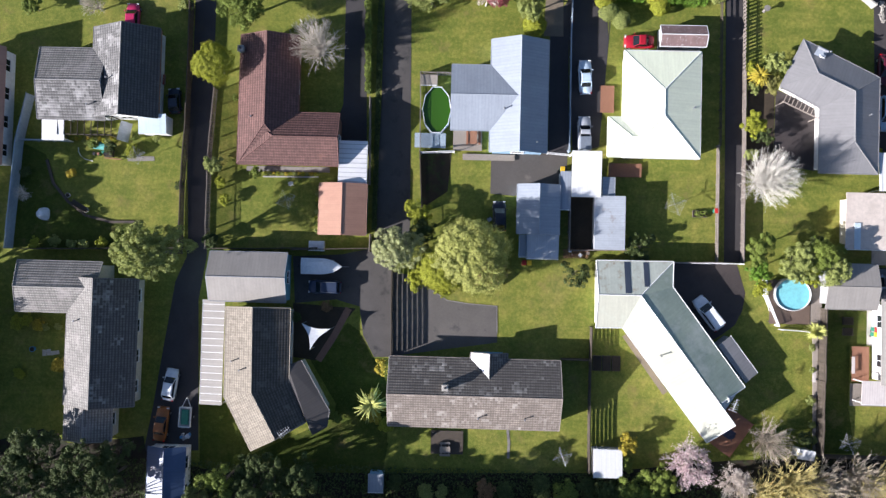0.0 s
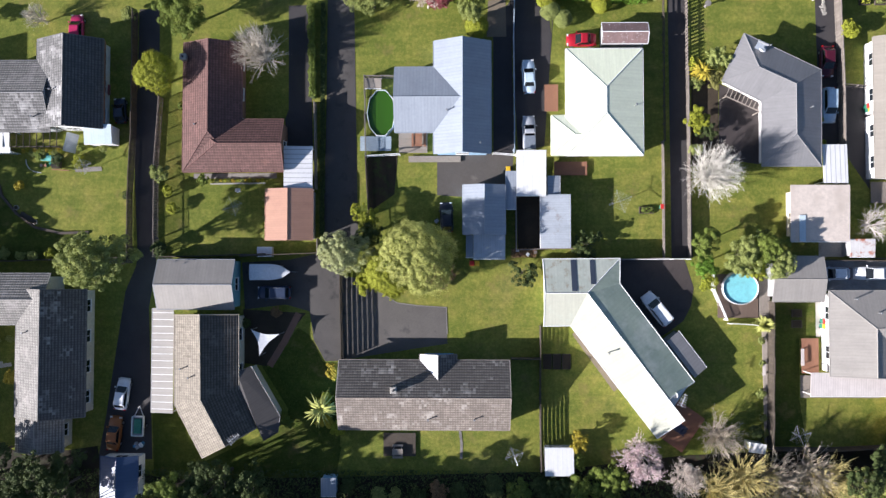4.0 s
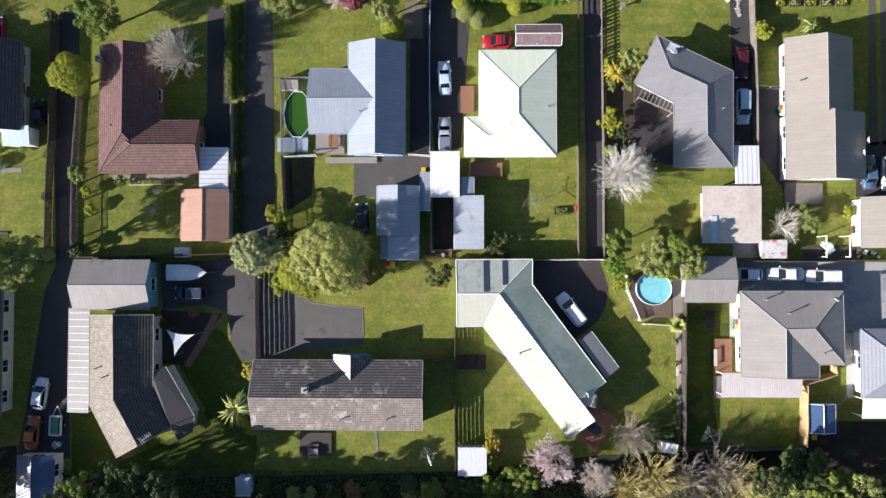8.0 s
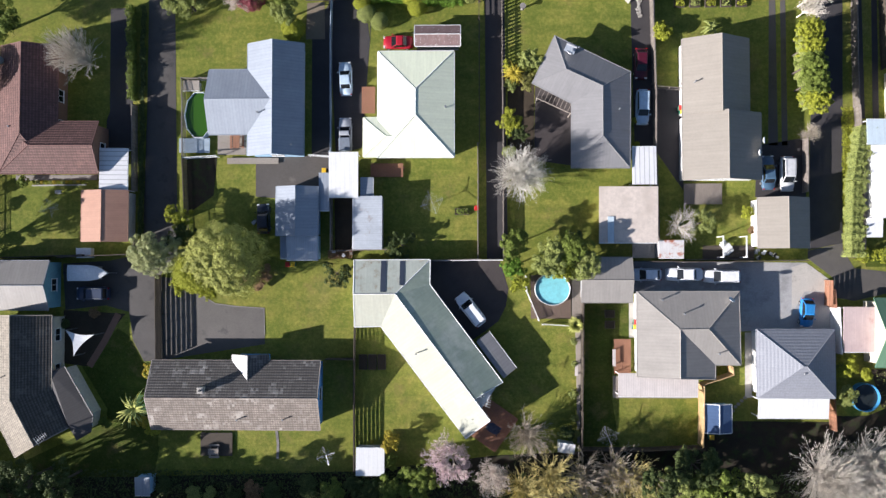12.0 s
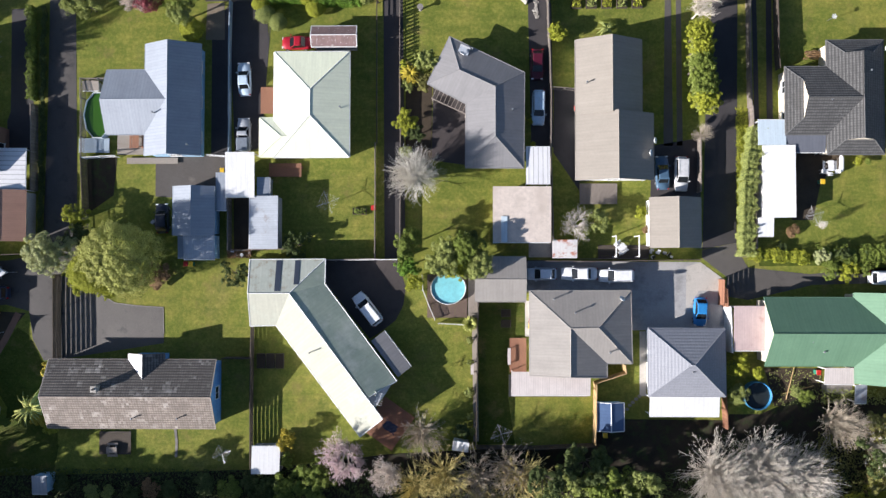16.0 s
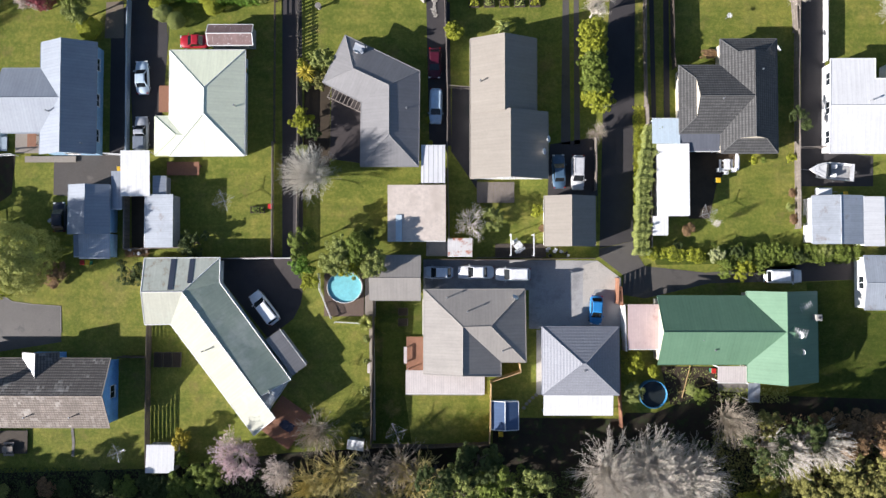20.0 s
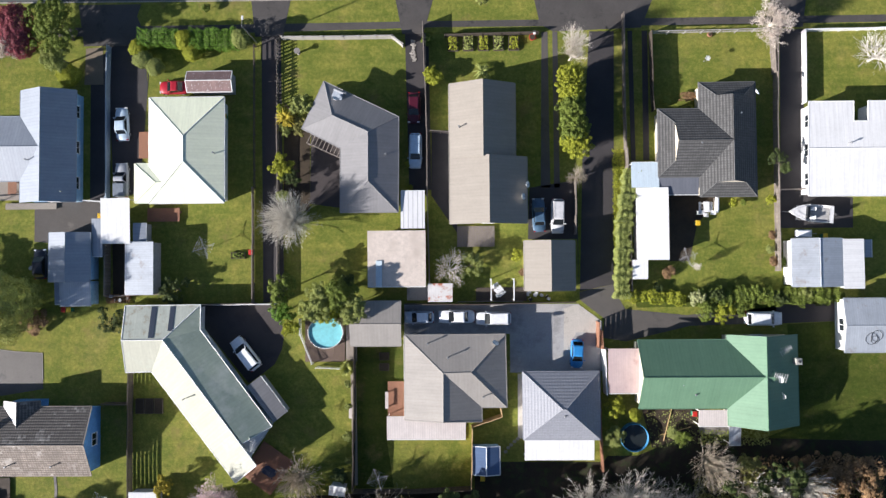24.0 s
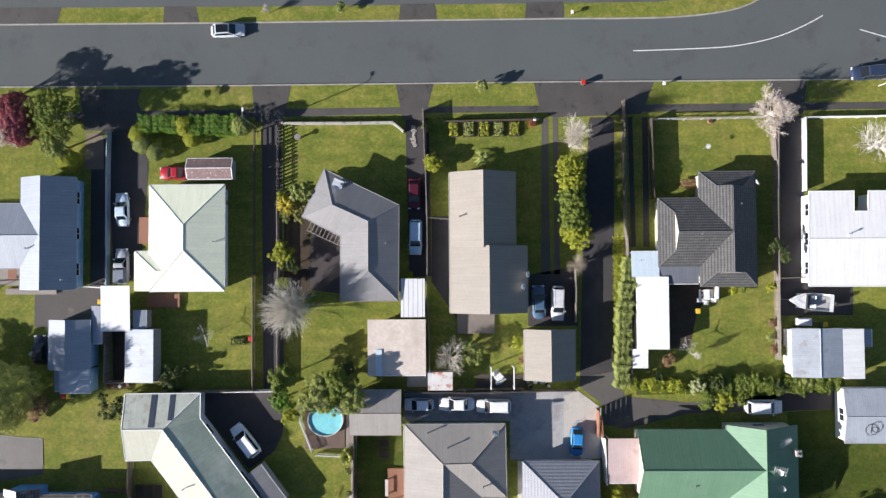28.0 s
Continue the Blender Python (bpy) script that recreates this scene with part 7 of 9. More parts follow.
fence((15.12, 36.11, 15.01, 30.81, 15.09, 15.24, 14.92, 15.50), 1.1, "sheet", FENCE_BLUE, "blue-grey sheet fence beside the driveway")
fence((15.23, 9.35, 15.26, 2.27), 1.6, "paling", FENCE_WOOD)
fence((15.26, 2.15, 22.70, 2.34), 1.5, "paling", FENCE_WOOD)
fence((35.15, 35.90, 35.01, 35.92, 35.07, 16.61), 1.0, "rail", FENCE_DARK, "low dark rail fence along the driveway")
fence((34.84, 16.60, 34.85, 1.01), 1.0, "paling", FENCE_WOOD, "weathered timber fence along the driveway")
fence((38.59, 37.06, 38.11, 36.57, 38.14, 26.45), 1.05, "open", FENCE_WOOD, "weathered open board fence beside the front lawn")
fence((38.14, 26.45, 38.23, 16.39, 38.22, 1.10), 1.1, "paling", FENCE_WOOD)
fence((22.61, 0.81, 35.26, 1.02), 1.6, "paling", FENCE_WOOD)
fence((29.05, 0.90, 38.08, 0.92), 1.5, "paling", TRIM_WHITE, "white painted timber fence")
fence((18.46, -7.97, 18.38, -17.62, 18.46, -26.95), 1.5, "slat", FENCE_DARK, "dark slatted timber fence")
fence((14.63, -12.22, 18.38, -12.22), 1.6, "paling", FENCE_DARK, "dark timber fence between the yards")
fence((41.21, -1.17, 41.29, -3.18, 42.91, -7.08), 1.3, "picket", TRIM_WHITE, "white pool fence with slim pickets")
fence((43.41, -7.57, 46.89, -7.77), 1.3, "picket", TRIM_WHITE, "white pool fence with slim pickets")
for tx, ty, rr in ((47.49, -9.80, 0.7), (47.56, -12.83, 0.6), (47.53, -16.87, 0.8), (47.60, -19.89, 0.7), (47.68, -21.89, 0.8)):
    shrub(tx, ty, rr, LEAF_OLIVE, "small olive shrub along the boardwalk", 0.9, group="boardwalk shrubs")
fence((48.60, -4.66, 48.52, -14.13, 48.34, -23.55), 2.0, "paling", FENCE_DARK, "dark timber boundary fence")
fence((48.38, -23.88, 56.16, -23.93, 63.91, -23.54), 1.7, "paling", FENCE_DARK, "dark timber rear fence")
fence((64.10, -15.46, 64.04, -19.28, 63.93, -23.25), 2.1, "paling", TIMBER_NEW, "fresh pine timber fence")
fence((64.10, -15.36, 68.00, -13.98), 1.8, "paling", TIMBER_NEW, "fresh pine timber fence")
fence((68.00, -13.92, 67.87, -12.98), 1.8, "paling", TIMBER_NEW, "fresh pine timber fence")
fence((57.93, 38.54, 58.36, 24.01, 58.36, 15.16, 58.61, 3.09), 1.6, "paling", FENCE_WOOD)
fence((58.36, 23.96, 62.05, 23.64), 1.5, "rail", FENCE_WOOD, "grey rail fence across the side yard")
fence((55.24, 0.80, 63.70, 0.70, 77.90, 0.90), 1.6, "paling", FENCE_DARK, "dark timber fence behind the parking court")
fence((62.38, 1.03, 70.98, 1.10), 1.2, "picket", FENCE_WOOD, "open picket fence by the garden")
fence((78.16, 17.05, 78.07, 9.95), 1.5, "paling", FENCE_WOOD)
fence((84.84, 39.52, 84.80, 27.73, 84.89, 21.35), 1.5, "paling", FENCE_WOOD, "weathered timber fence along the driveway")
fence((84.99, 21.35, 85.29, 13.99, 85.34, 2.38), 1.5, "paling", FENCE_WOOD)
fence((80.88, -1.75, 80.77, -5.00), 1.85, "slat", DECK_RED, "red-brown slatted timber fence")
fence((81.23, -2.86, 81.37, -5.26), 1.7, "paling", DECK_RED, "red-brown stained timber boundary fence")
fence((105.28, 39.39, 104.92, 25.09, 104.83, 4.88), 1.5, "paling", FENCE_WOOD)
fence((104.98, 15.56, 108.22, 15.66), 1.5, "rail", FENCE_WOOD, "grey rail fence across the driveway")
fence((109.00, 36.99, 108.89, 27.24), 1.1, "sheet", TRIM_WHITE, "white sheet fence along the driveway")
fence((109.11, 37.04, 121.30, 37.18), 1.0, "sheet", TRIM_WHITE, "white sheet front fence")
fence((88.58, 36.99, 104.63, 37.14), 1.2, "rail", BLOCK, "pale open rail front fence")
fence((104.63, 37.14, 104.91, 31.33), 1.4, "paling", FENCE_WOOD)
fence((88.47, 36.99, 88.54, 28.42, 88.71, 26.38), 1.5, "paling", FENCE_DARK, "dark timber fence along the wheel strips")
fence((60.86, 36.95, 73.45, 37.14), 1.1, "paling", FENCE_DARK, "low dark timber front fence")
fence((38.86, 36.96, 47.08, 36.88, 53.75, 36.92), 1.0, "block", BLOCK, "low pale block front wall", "wall")
fence((53.75, 36.92, 55.18, 35.77), 1.0, "block", BLOCK, "low pale block front wall", "wall")
fence((58.25, 36.98, 58.28, 24.58), 1.3, "paling", FENCE_WOOD)
fence((80.81, -9.77, 81.05, -16.75, 81.20, -21.22), 1.6, "paling", DECK_RED, "red-brown stained timber boundary fence")
fence((-4.48, 6.97, -4.29, 4.13), 1.4, "picket", FENCE_WOOD, "grey picket fence round the pool")

# ---- decks and pools ----
deck(19.18, 20.75, 21.03, 24.38, 0.35, DECK_RED, "small red-brown timber deck", "y")
deck(20.41, 12.13, 24.81, 14.08, 0.4, DECK_RED, "red-brown timber deck with steps")
deck(23.68, 12.91, 25.06, 13.32, 0.3, DECK_RED, "red-brown timber deck step", turn=35)
deck(-0.42, 15.20, 3.45, 18.04, 0.3, DECK_GREY, "silvered timber deck beside the pool")
outdoor_table(2.28, 16.93, 90, DECK_RED, "red-brown picnic table on the deck")
deck(0.9, 13.95, 7.9, 14.85, 0.28, DECK_GREY, "silvered timber walkway behind the blue-grey house")
deck(-5.59, 15.46, -1.42, 17.53, 0.5, FENCE_BLUE, "pale painted pool deck")
lean_to("pump_cover", -4.95, 23.82, -2.72, 25.15, 0.95, 1.05, "s", DECK_GREY, "low pale timber box by the pool", "box", wall=DECK_GREY)
deck(52.89, -14.14, 55.20, -9.55, 0.35, DECK_RED, "red-brown timber deck under the verandah", "y")
deck(52.77, -17.38, 63.20, -14.42, 0.2, DECK_GREY, "silvered timber deck under the verandah")
deck(-2.38, -25.34, 1.92, -22.15, 0.25, FENCE_DARK, "dark timber deck behind the long house")
deck(34.22, -23.75, 39.14, -18.33, 0.25, DECK_RED, "dark red timber deck at the gable end", "y", turn=-35)
deck(62.32, 8.38, 67.37, 11.16, 0.3, FENCE_WOOD, "dark timber deck behind the taupe-roofed house", "y")
deck(41.88, -6.85, 47.32, -1.07, 0.55, DECK_BROWN, "brown timber deck round the pool", "y")
deck(47.33, -6.84, 48.78, -1.41, 0.5, DECK_GREY, "narrow silvered timber boardwalk beside the pool")
strip("boardwalk", (48.21, -8.03, 48.34, -15.86, 48.42, -23.39), 0.7, 0.0, 0.08, DECK_GREY, "silvered timber boardwalk along the fence")
pool(44.70, -2.91, 2.35, 2.15, 1.1, POOL_CYAN, TRIM_WHITE, "round above-ground pool with clear turquoise water", 40, 0.88)
pool(-2.71, 20.44, 1.95, 3.25, 1.15, POOL_GREEN, TRIM_WHITE, "oval above-ground pool with green algae water", 10, 0.85, FENCE_BLUE)
pool(85.56, -17.05, 1.85, 1.85, 0.8, glass_mat("murky_pool_water", (0.02, 0.025, 0.025), 0.1), PLASTIC_BLUE, "small blue-rimmed pool with dark water", 28, 0.5)
SP = thing("spa_pool", -18.35, 1.88, "white spa pool with a dirty cover", "spa")
part("shell", box(-1.0, -0.65, 0, 1.0, 0.65, 0.7, 0.06), PLASTIC_WHITE, SP)
part("cover", box(-1.02, -0.67, 0.704, 1.02, 0.67, 0.8, 0.04), CANVAS, SP)

o = thing("deck_bench", 52.8, -11.95, "pale timber bench rail at the edge of the deck", "bench")
part("seat", box(-0.2, -1.1, 0.78, 0.2, 1.1, 0.82, 0.01), PLANK, o)
for k in (-0.95, 0.95):
    part("leg", box(-0.15, k - 0.04, 0.35, 0.15, k + 0.04, 0.778), DECK_RED, o)
o = thing("garden_bench", 47.9, -13.6, "pale timber garden bench on the boardwalk", "bench", z=0.08)
part("seat", box(-0.2, -0.8, 0.4, 0.2, 0.8, 0.44, 0.01), PLANK, o)
for k in (-0.65, 0.65):
    part("leg", box(-0.15, k - 0.04, 0, 0.15, k + 0.04, 0.398), FENCE_WOOD, o)
patch("side_path", (55.0, -4.6, 56.1, -4.6, 56.1, -9.4, 55.0, -9.4), PALE_CONCRETE, "pale concrete path beside the wall", 0.03)

# ---- vehicles ----
car(-44.28, 32.22, 90, (0.42, 0.02, 0.09), "magenta-red hatchback parked behind the house", 3.9)
car(-37.38, -17.17, 82, (0.82, 0.83, 0.84), "white hatchback on the dark driveway", 4.2)
car(-38.39, -22.40, 84, (0.30, 0.10, 0.02), "rusty orange-brown car beside a trailer", 4.5, style="sedan")
car(-17.04, -3.59, 180, (0.030, 0.045, 0.085), "dark blue station wagon", 4.4, 1.8, 1.6, style="suv")
car(17.03, 25.41, 93, (0.50, 0.62, 0.72), "pale blue sedan on the driveway", 4.5, style="sedan")
car(17.05, 17.74, 91, (0.40, 0.42, 0.45), "grey pickup with a canopy under the carport edge", 4.7, 1.75, 1.7, style="ute", canopy=(0.20, 0.23, 0.27))
car(24.10, 30.31, 180, (0.36, 0.012, 0.026), "crimson car beside the rusty shed", 3.9, style="sedan")
car(6.02, 6.49, 92, (0.015, 0.018, 0.03), "black car in the shade behind the shed", 4.0)
car(33.9, -5.7, 128, (0.90, 0.90, 0.90), "plain white SUV with dark glass", 4.9, 1.9, 1.7, style="suv")
car(56.65, 27.20, -91, (0.075, 0.008, 0.020), "dark crimson hatchback in the shade", 4.1)
car(56.81, 21.38, -91, (0.46, 0.60, 0.72), "light blue station wagon", 4.7, 1.75, 1.55, style="suv")
car(57.18, -0.98, 180, (0.68, 0.70, 0.73), "silver hatchback in the row", 3.9, 1.7)
car(62.18, -0.94, 180, (0.82, 0.83, 0.84), "white sedan in the row", 4.75, 1.8, style="sedan")
car(67.12, -1.21, 180, (0.82, 0.83, 0.84), "white station wagon in the row", 4.6, 1.8, 1.6, style="suv")
car(78.13, -5.97, -93, (0.03, 0.22, 0.52), "bright blue hatchback on the concrete", 3.8, 1.7)
car(73.27, 12.55, 92, (0.07, 0.13, 0.20), "dark blue sedan beside the house", 4.5, style="sedan")
car(75.80, 12.39, -91, (0.58, 0.58, 0.58), "silver pickup with an open tray", 4.6, 1.75, 1.6, style="suv")
car(102.83, -1.46, 0, (0.82, 0.83, 0.84), "white SUV beside the hedge", 4.8, 1.85, 1.65, style="suv")
car(31.30, 49.79, 2, (0.52, 0.57, 0.62), "pale silver hatchback with a black roof parked at the kerb", 4.5, 1.8, z=0.012, sun_roof=True)
car(117.80, 43.05, 183, (0.028, 0.042, 0.078), "blue-grey pickup parked at the kerb", 4.8, 1.85, 1.6, style="suv", z=0.012)
boat(-17.52, -0.82, 0, "covered white boat on a trailer", 5.4, 2.1, covered=True)
o = thing("box_trailer", -35.2, -21.4, "white-framed box trailer with a dark green load", "trailer", turn=88)
part("tray", box(-1.3, -0.75, 0.5, 1.3, 0.75, 0.56), STEEL, o)
for k in (-0.75, 0.75):
    part("side", box(-1.3, k - 0.05, 0.562, 1.3, k + 0.05, 0.9, 0.01), TRIM_WHITE, o)
for k in (-1.3, 1.3):
    part("end_board", box(k - 0.05, -0.7, 0.562, k + 0.05, 0.7, 0.9, 0.01), TRIM_WHITE, o)
part("load", box(-1.0, -0.5, 0.562, 1.0, 0.5, 0.84, 0.06), PLASTIC_GREEN, o)
for k in (-0.6, 0.6):
    part("draw_bar", tube([(1.3, k, 0.5), (2.6, 0.0, 0.45)], 0.045, 6), TRIM_WHITE, o)
part("jockey_wheel", tube([(2.5, 0, 0.0), (2.5, 0, 0.5)], 0.05, 8), RUBBER, o)
for k in (-0.9, 0.9):
    wheel(o, 0.0, k, 0.3)
boat(109.19, 12.45, 175, "white runabout boat on a trailer", 5.8, 2.3)

# ---- trees and shrubs ----
tree(-31.57, 25.07, 2.85, 6.4, LEAF_GOLD, "round golden-green tree in full leaf", "great")
tree(-28.8, 32.9, 3.6, 6.0, LEAF, "large bright green garden tree", "fine")
fountain(-18.5, 28.1, 3.6, 6.6, TWIG, "leafless pale-twigged tree over the lawn", 5, 0.15, 150)
shrub(-32.14, 12.34, 1.7, LEAF_OLIVE, "olive-grey rounded garden shrub on lawn", 2.4)
shrub(-30.62, 7.74, 1.1, LEAF_GOLD, "bright green garden shrub")
shrub(-31.33, 10.04, 1.1, LEAF_GOLD, "bright green garden shrub")
shrub(-26.69, 11.60, 1.0, LEAF, "dark green shrub against the house wall")
shrub(-29.79, 21.70, 0.7, LEAF, "small shrub beside the brown house")
for px, py, r, mt in ((0, 0, 1.1, LEAF_GOLD), (2.6, 0.2, 1.0, LEAF_OLIVE), (5.0, -0.1, 0.9, LEAF_OLIVE), (6.7, 0.0, 1.0, LEAF_OLIVE), (9.0, 0.1, 1.0, LEAF_GOLD), (11.4, 0.0, 1.1, LEAF)):
    bx, by = (-56.21, 1.40)
    shrub(bx + px, by + py, r, mt, "clipped round shrub in a row along the rear fence", 1.6, group="row of rear shrubs")
tree(-37.80, 0.49, 5.2, 10.2, LEAF_OLIVE, "broad olive-green tree over the driveway", "dome", sy=0.8)
shrub(-32.41, 1.96, 1.5, LEAF_DARK, "dark green shrub at the fence corner", 2.2)
shrub(-57.53, 33.16, 1.7, LEAF, "dense dark green shrub by the house", 2.5)
bare_tree(-48.84, 33.40, 2.6, 3.4, TWIG, "leafless pale shrub tree", None, 7)
shrub(-37.04, 34.05, 1.3, LEAF_OLIVE, "pale green clump by the driveway")
shrub(-51.75, 10.71, 0.9, LEAF_YELLOW, "yellow-green bush on the lawn")
shrub(-46.81, 14.33, 1.1, LEAF_DARK, "mixed pot plants by the pergola", 1.0)
shrub(-49.28, 14.95, 0.9, LEAF, "mixed pot plants by the pergola", 0.9)
shrub(-43.37, 16.15, 0.8, LEAF, "green shrub by the porch", 1.0)
shrub(-40.44, 15.93, 0.7, LEAF_OLIVE, "small shrub by the porch", 0.9)
shrub(-57.92, 10.76, 1.0, LEAF_DARK, "dark shrub against the fence", 1.5)
shrub(-37.14, 9.56, 0.8, LEAF_DARK, "dark shrub against the driveway fence", 1.2)
shrub(-58.14, -9.58, 1.3, LEAF_GOLD, "yellow-green garden shrub on shaded lawn", 1.5)
shrub(-55.36, -9.60, 1.1, LEAF_YELLOW, "yellowish loose garden shrub on shaded lawn", 1.2)
shrub(-58.15, -16.25, 0.9, LEAF_GOLD, "yellow-green shrub on the lawn", 1.0)
shrub(-52.46, -15.03, 1.1, LEAF_YELLOW, "yellowish shrub against the house wall", 1.5, sy=1.5)
shrub(-16.68, -6.01, 1.0, LEAF_RUST, "golden-brown clipped shrub beside the yard", 1.3)
shrub(-20.86, -7.70, 0.9, LEAF_DARK, "dark shrub beside the wall", 1.2)
shrub(-15.18, -20.84, 1.1, LEAF, "green shrub in the shade", 1.3)
shrub(-8.79, -14.02, 1.0, LEAF_YELLOW, "yellow-green climber on the fence", 1.8, sy=1.8)
shrub(-8.39, -21.58, 1.2, LEAF_GOLD, "yellow-green shrub at the house corner", 2.0, sy=1.4)
palm(-10.16, -18.49, 2.5, 2.6, LEAF_STRAW, "cabbage palm with pale straw-green leaves", 60, wide=0.045)
shrub(-10.26, -20.33, 1.3, LEAF_YELLOW, "yellow-green bush under the cabbage palm", 1.8, sy=1.3)
shrub(-10.02, -17.54, 1.0, LEAF_GOLD, "yellow-green climber on the house corner", 2.0, sy=1.5)
tree(2.3, 1.0, 5.65, 8.0, LEAF_STRAW, "great broad-crowned olive-green tree", "great", sy=0.9, seed=1)
tree(-1.2, -0.6, 3.3, 6.0, LEAF_GOLD, "golden-green side crown of the great tree", "great", seed=2)
tree(-7.1, 1.5, 3.9, 6.3, LEAF_SAGE, "soft grey-green feathery tree", "dome", sy=0.85, seed=3)
tree(-4.4, -2.3, 2.2, 2.6, LEAF_GOLD, "low bright yellow-green bush under the tree", "dense", sy=0.7, category="shrub")
tree(-1.0, -3.4, 1.5, 1.7, LEAF_GOLD, "low bright yellow-green bush under the tree", "dense", sy=0.7, category="shrub", seed=1)
tree(-4.8, 6.6, 1.7, 3.4, LEAF_GOLD, "golden-green leafy shrub tree beside the fence", "dense", sy=1.15)
tree(-4.57, 4.30, 2.3, 3.6, LEAF_DARK, "dark green tree behind the fern", "dense")
shrub(5.25, -1.09, 1.8, LEAF_RUST, "brown-green undergrowth below the tree", 1.4, sx=1.6)
tree(24.64, 2.96, 2.1, 2.8, LEAF_DARK, "dark green small tree on the lawn", "loose")
tree(15.97, -0.90, 2.0, 2.6, LEAF_DARK, "dark open shrub at the house corner", "loose", category="shrub")
tree(39.4, 2.9, 1.9, 4.4, LEAF, "upright bright green tree by the fence", "dense", sy=1.3)
tree(39.6, 0.2, 1.9, 3.8, LEAF_BRIGHT, "bright green bushy tree by the fence", "dense", seed=1)
tree(40.3, -2.0, 1.4, 2.6, LEAF_GOLD, "bright golden-green bush by the turning area", "dense", seed=2)
tree(43.9, 1.3, 2.7, 5.0, LEAF_OLIVE, "broad soft green tree shading the pool", "fine", seed=0)
tree(47.0, 2.4, 2.5, 5.2, LEAF, "broad soft green tree shading the pool", "fine", seed=3)
tree(48.3, 0.4, 2.3, 4.8, LEAF_OLIVE, "broad soft green tree shading the pool", "fine", seed=1)
tree(45.6, -0.3, 1.5, 4.4, LEAF_GOLD, "low golden branch crown over the pool", "dense", seed=3)
palm(47.6, -7.6, 1.3, 0.9, LEAF_STRAW, "round tufted pale green yucca", 260, 7, "yucca", 0.05)
fountain(40.3, 12.0, 3.9, 6.6, TWIG_SILVER, "silvery leafless tree beside the driveway", 11, 0.15, 300)
palm(39.6, 25.7, 1.5, 1.9, LEAF_YELLOW, "yellow-leaved cabbage palm among shrubs by the driveway", 110, 9, wide=0.045)
tree(41.6, 27.0, 1.9, 3.0, LEAF_OLIVE, "olive-green shrub behind the palm", "dense", category="shrub")
tree(41.3, 24.9, 1.6, 2.2, LEAF_BRONZE, "bronze-olive shrub behind the palm", "dense", category="shrub", seed=1)
tree(38.9, 26.9, 1.1, 1.7, LEAF_GOLD, "golden-green shrub beside the palm", "dense", category="shrub", seed=2)
tree(39.3, 24.4, 1.0, 1.5, LEAF_OLIVE, "olive shrub at the foot of the palm", "dense", category="shrub", seed=3)
tree(39.1, 19.30, 1.5, 2.8, LEAF_GOLD, "yellow-green upright shrub along the fence", "dense", category="shrub", sy=1.3)
tree(40.10, 17.68, 1.5, 2.4, LEAF_DARK, "dark green shrub along the fence", "dense", category="shrub")
shrub(39.11, 15.50, 1.2, LEAF_OLIVE, "olive shrub under the bare tree")
shrub(47.56, 4.10, 1.3, LEAF_DARK, "dark shrub by the flat-roofed garage")
for tx, ty, r, hh, mt, sd in ((77.1, 30.3, 1.9, 5.2, LEAF_GOLD, 0), (77.0, 28.3, 2.1, 5.6, LEAF_GOLD, 1), (77.0, 25.9, 2.2, 5.6, LEAF, 2), (77.3, 23.6, 2.5, 5.8, LEAF, 3), (77.8, 21.6, 2.3, 5.4, LEAF_GOLD, 1)):
    tree(tx, ty, r, hh, mt, "olive-green tree in a hedge row", "ball", seed=sd, group="row of hedge trees")
bare_tree(77.85, 35.04, 2.9, 5.6, TWIG, "leafless pale tree at the hedge end", None, 13, 0.6)
# Low hedge added to close the lit gaps in the trees' shade.
hedge((78.25, 31.67, 77.98, 26.60, 78.77, 20.86), 1.7, 3.0, LEAF_OLIVE, "olive-green hedge added under the row of trees")
bare_tree(78.23, 17.41, 2.3, 2.8, TWIG_BROWN, "leafless brown shrub tree at the hedge end", None, 17)
shrub(59.28, 31.48, 1.7, LEAF_GOLD, "round golden-green shrub by the path", 2.4)
shrub(58.44, 36.33, 1.0, LEAF, "green shrub at the head of the path", 1.6)
bare_tree(77.68, 33.57, 2.6, 5.0, TWIG, "leafless pale tree at the hedge end", None, 13, 0.5)
palm(66.02, 32.01, 1.4, 0.8, LEAF_OLIVE, "pale spiky flax clump on the lawn", 40, 11, "flax")
shrub(55.76, 19.49, 0.6, LEAF_GOLD, "small bright shrub by the driveway")
shrub(56.07, 16.27, 0.6, LEAF_GOLD, "small bright shrub by the driveway")
bare_tree(61.30, 5.43, 2.8, 3.6, TWIG, "gnarled leafless white-barked tree", None, 19, 0.2, 0.7)
tree(64.10, 5.76, 1.8, 3.0, LEAF_OLIVE, "grey-green small tree beside the bare one", "loose")
shrub(70.32, 7.33, 1.1, LEAF_GOLD, "yellow-green shrub by the garage")
shrub(71.12, 4.98, 0.7, LEAF_RUST, "small dry brown garden shrub")
hedge((85.47, 18.41, 84.37, 11.26, 83.95, 1.30), 1.6, 2.0, LEAF_OLIVE, "tall pale flowering hedge along the driveway")
hedge((84.6, 1.8, 92.6, 1.2), 1.5, 0.9, LEAF_GOLD, "low bright green hedge along the boundary", rough=1.2)
hedge((93.4, 1.5, 99.8, 1.6, 106.4, 1.4, 112.6, 1.6), 1.8, 1.2, LEAF, "mixed olive hedge along the boundary", rough=1.5)
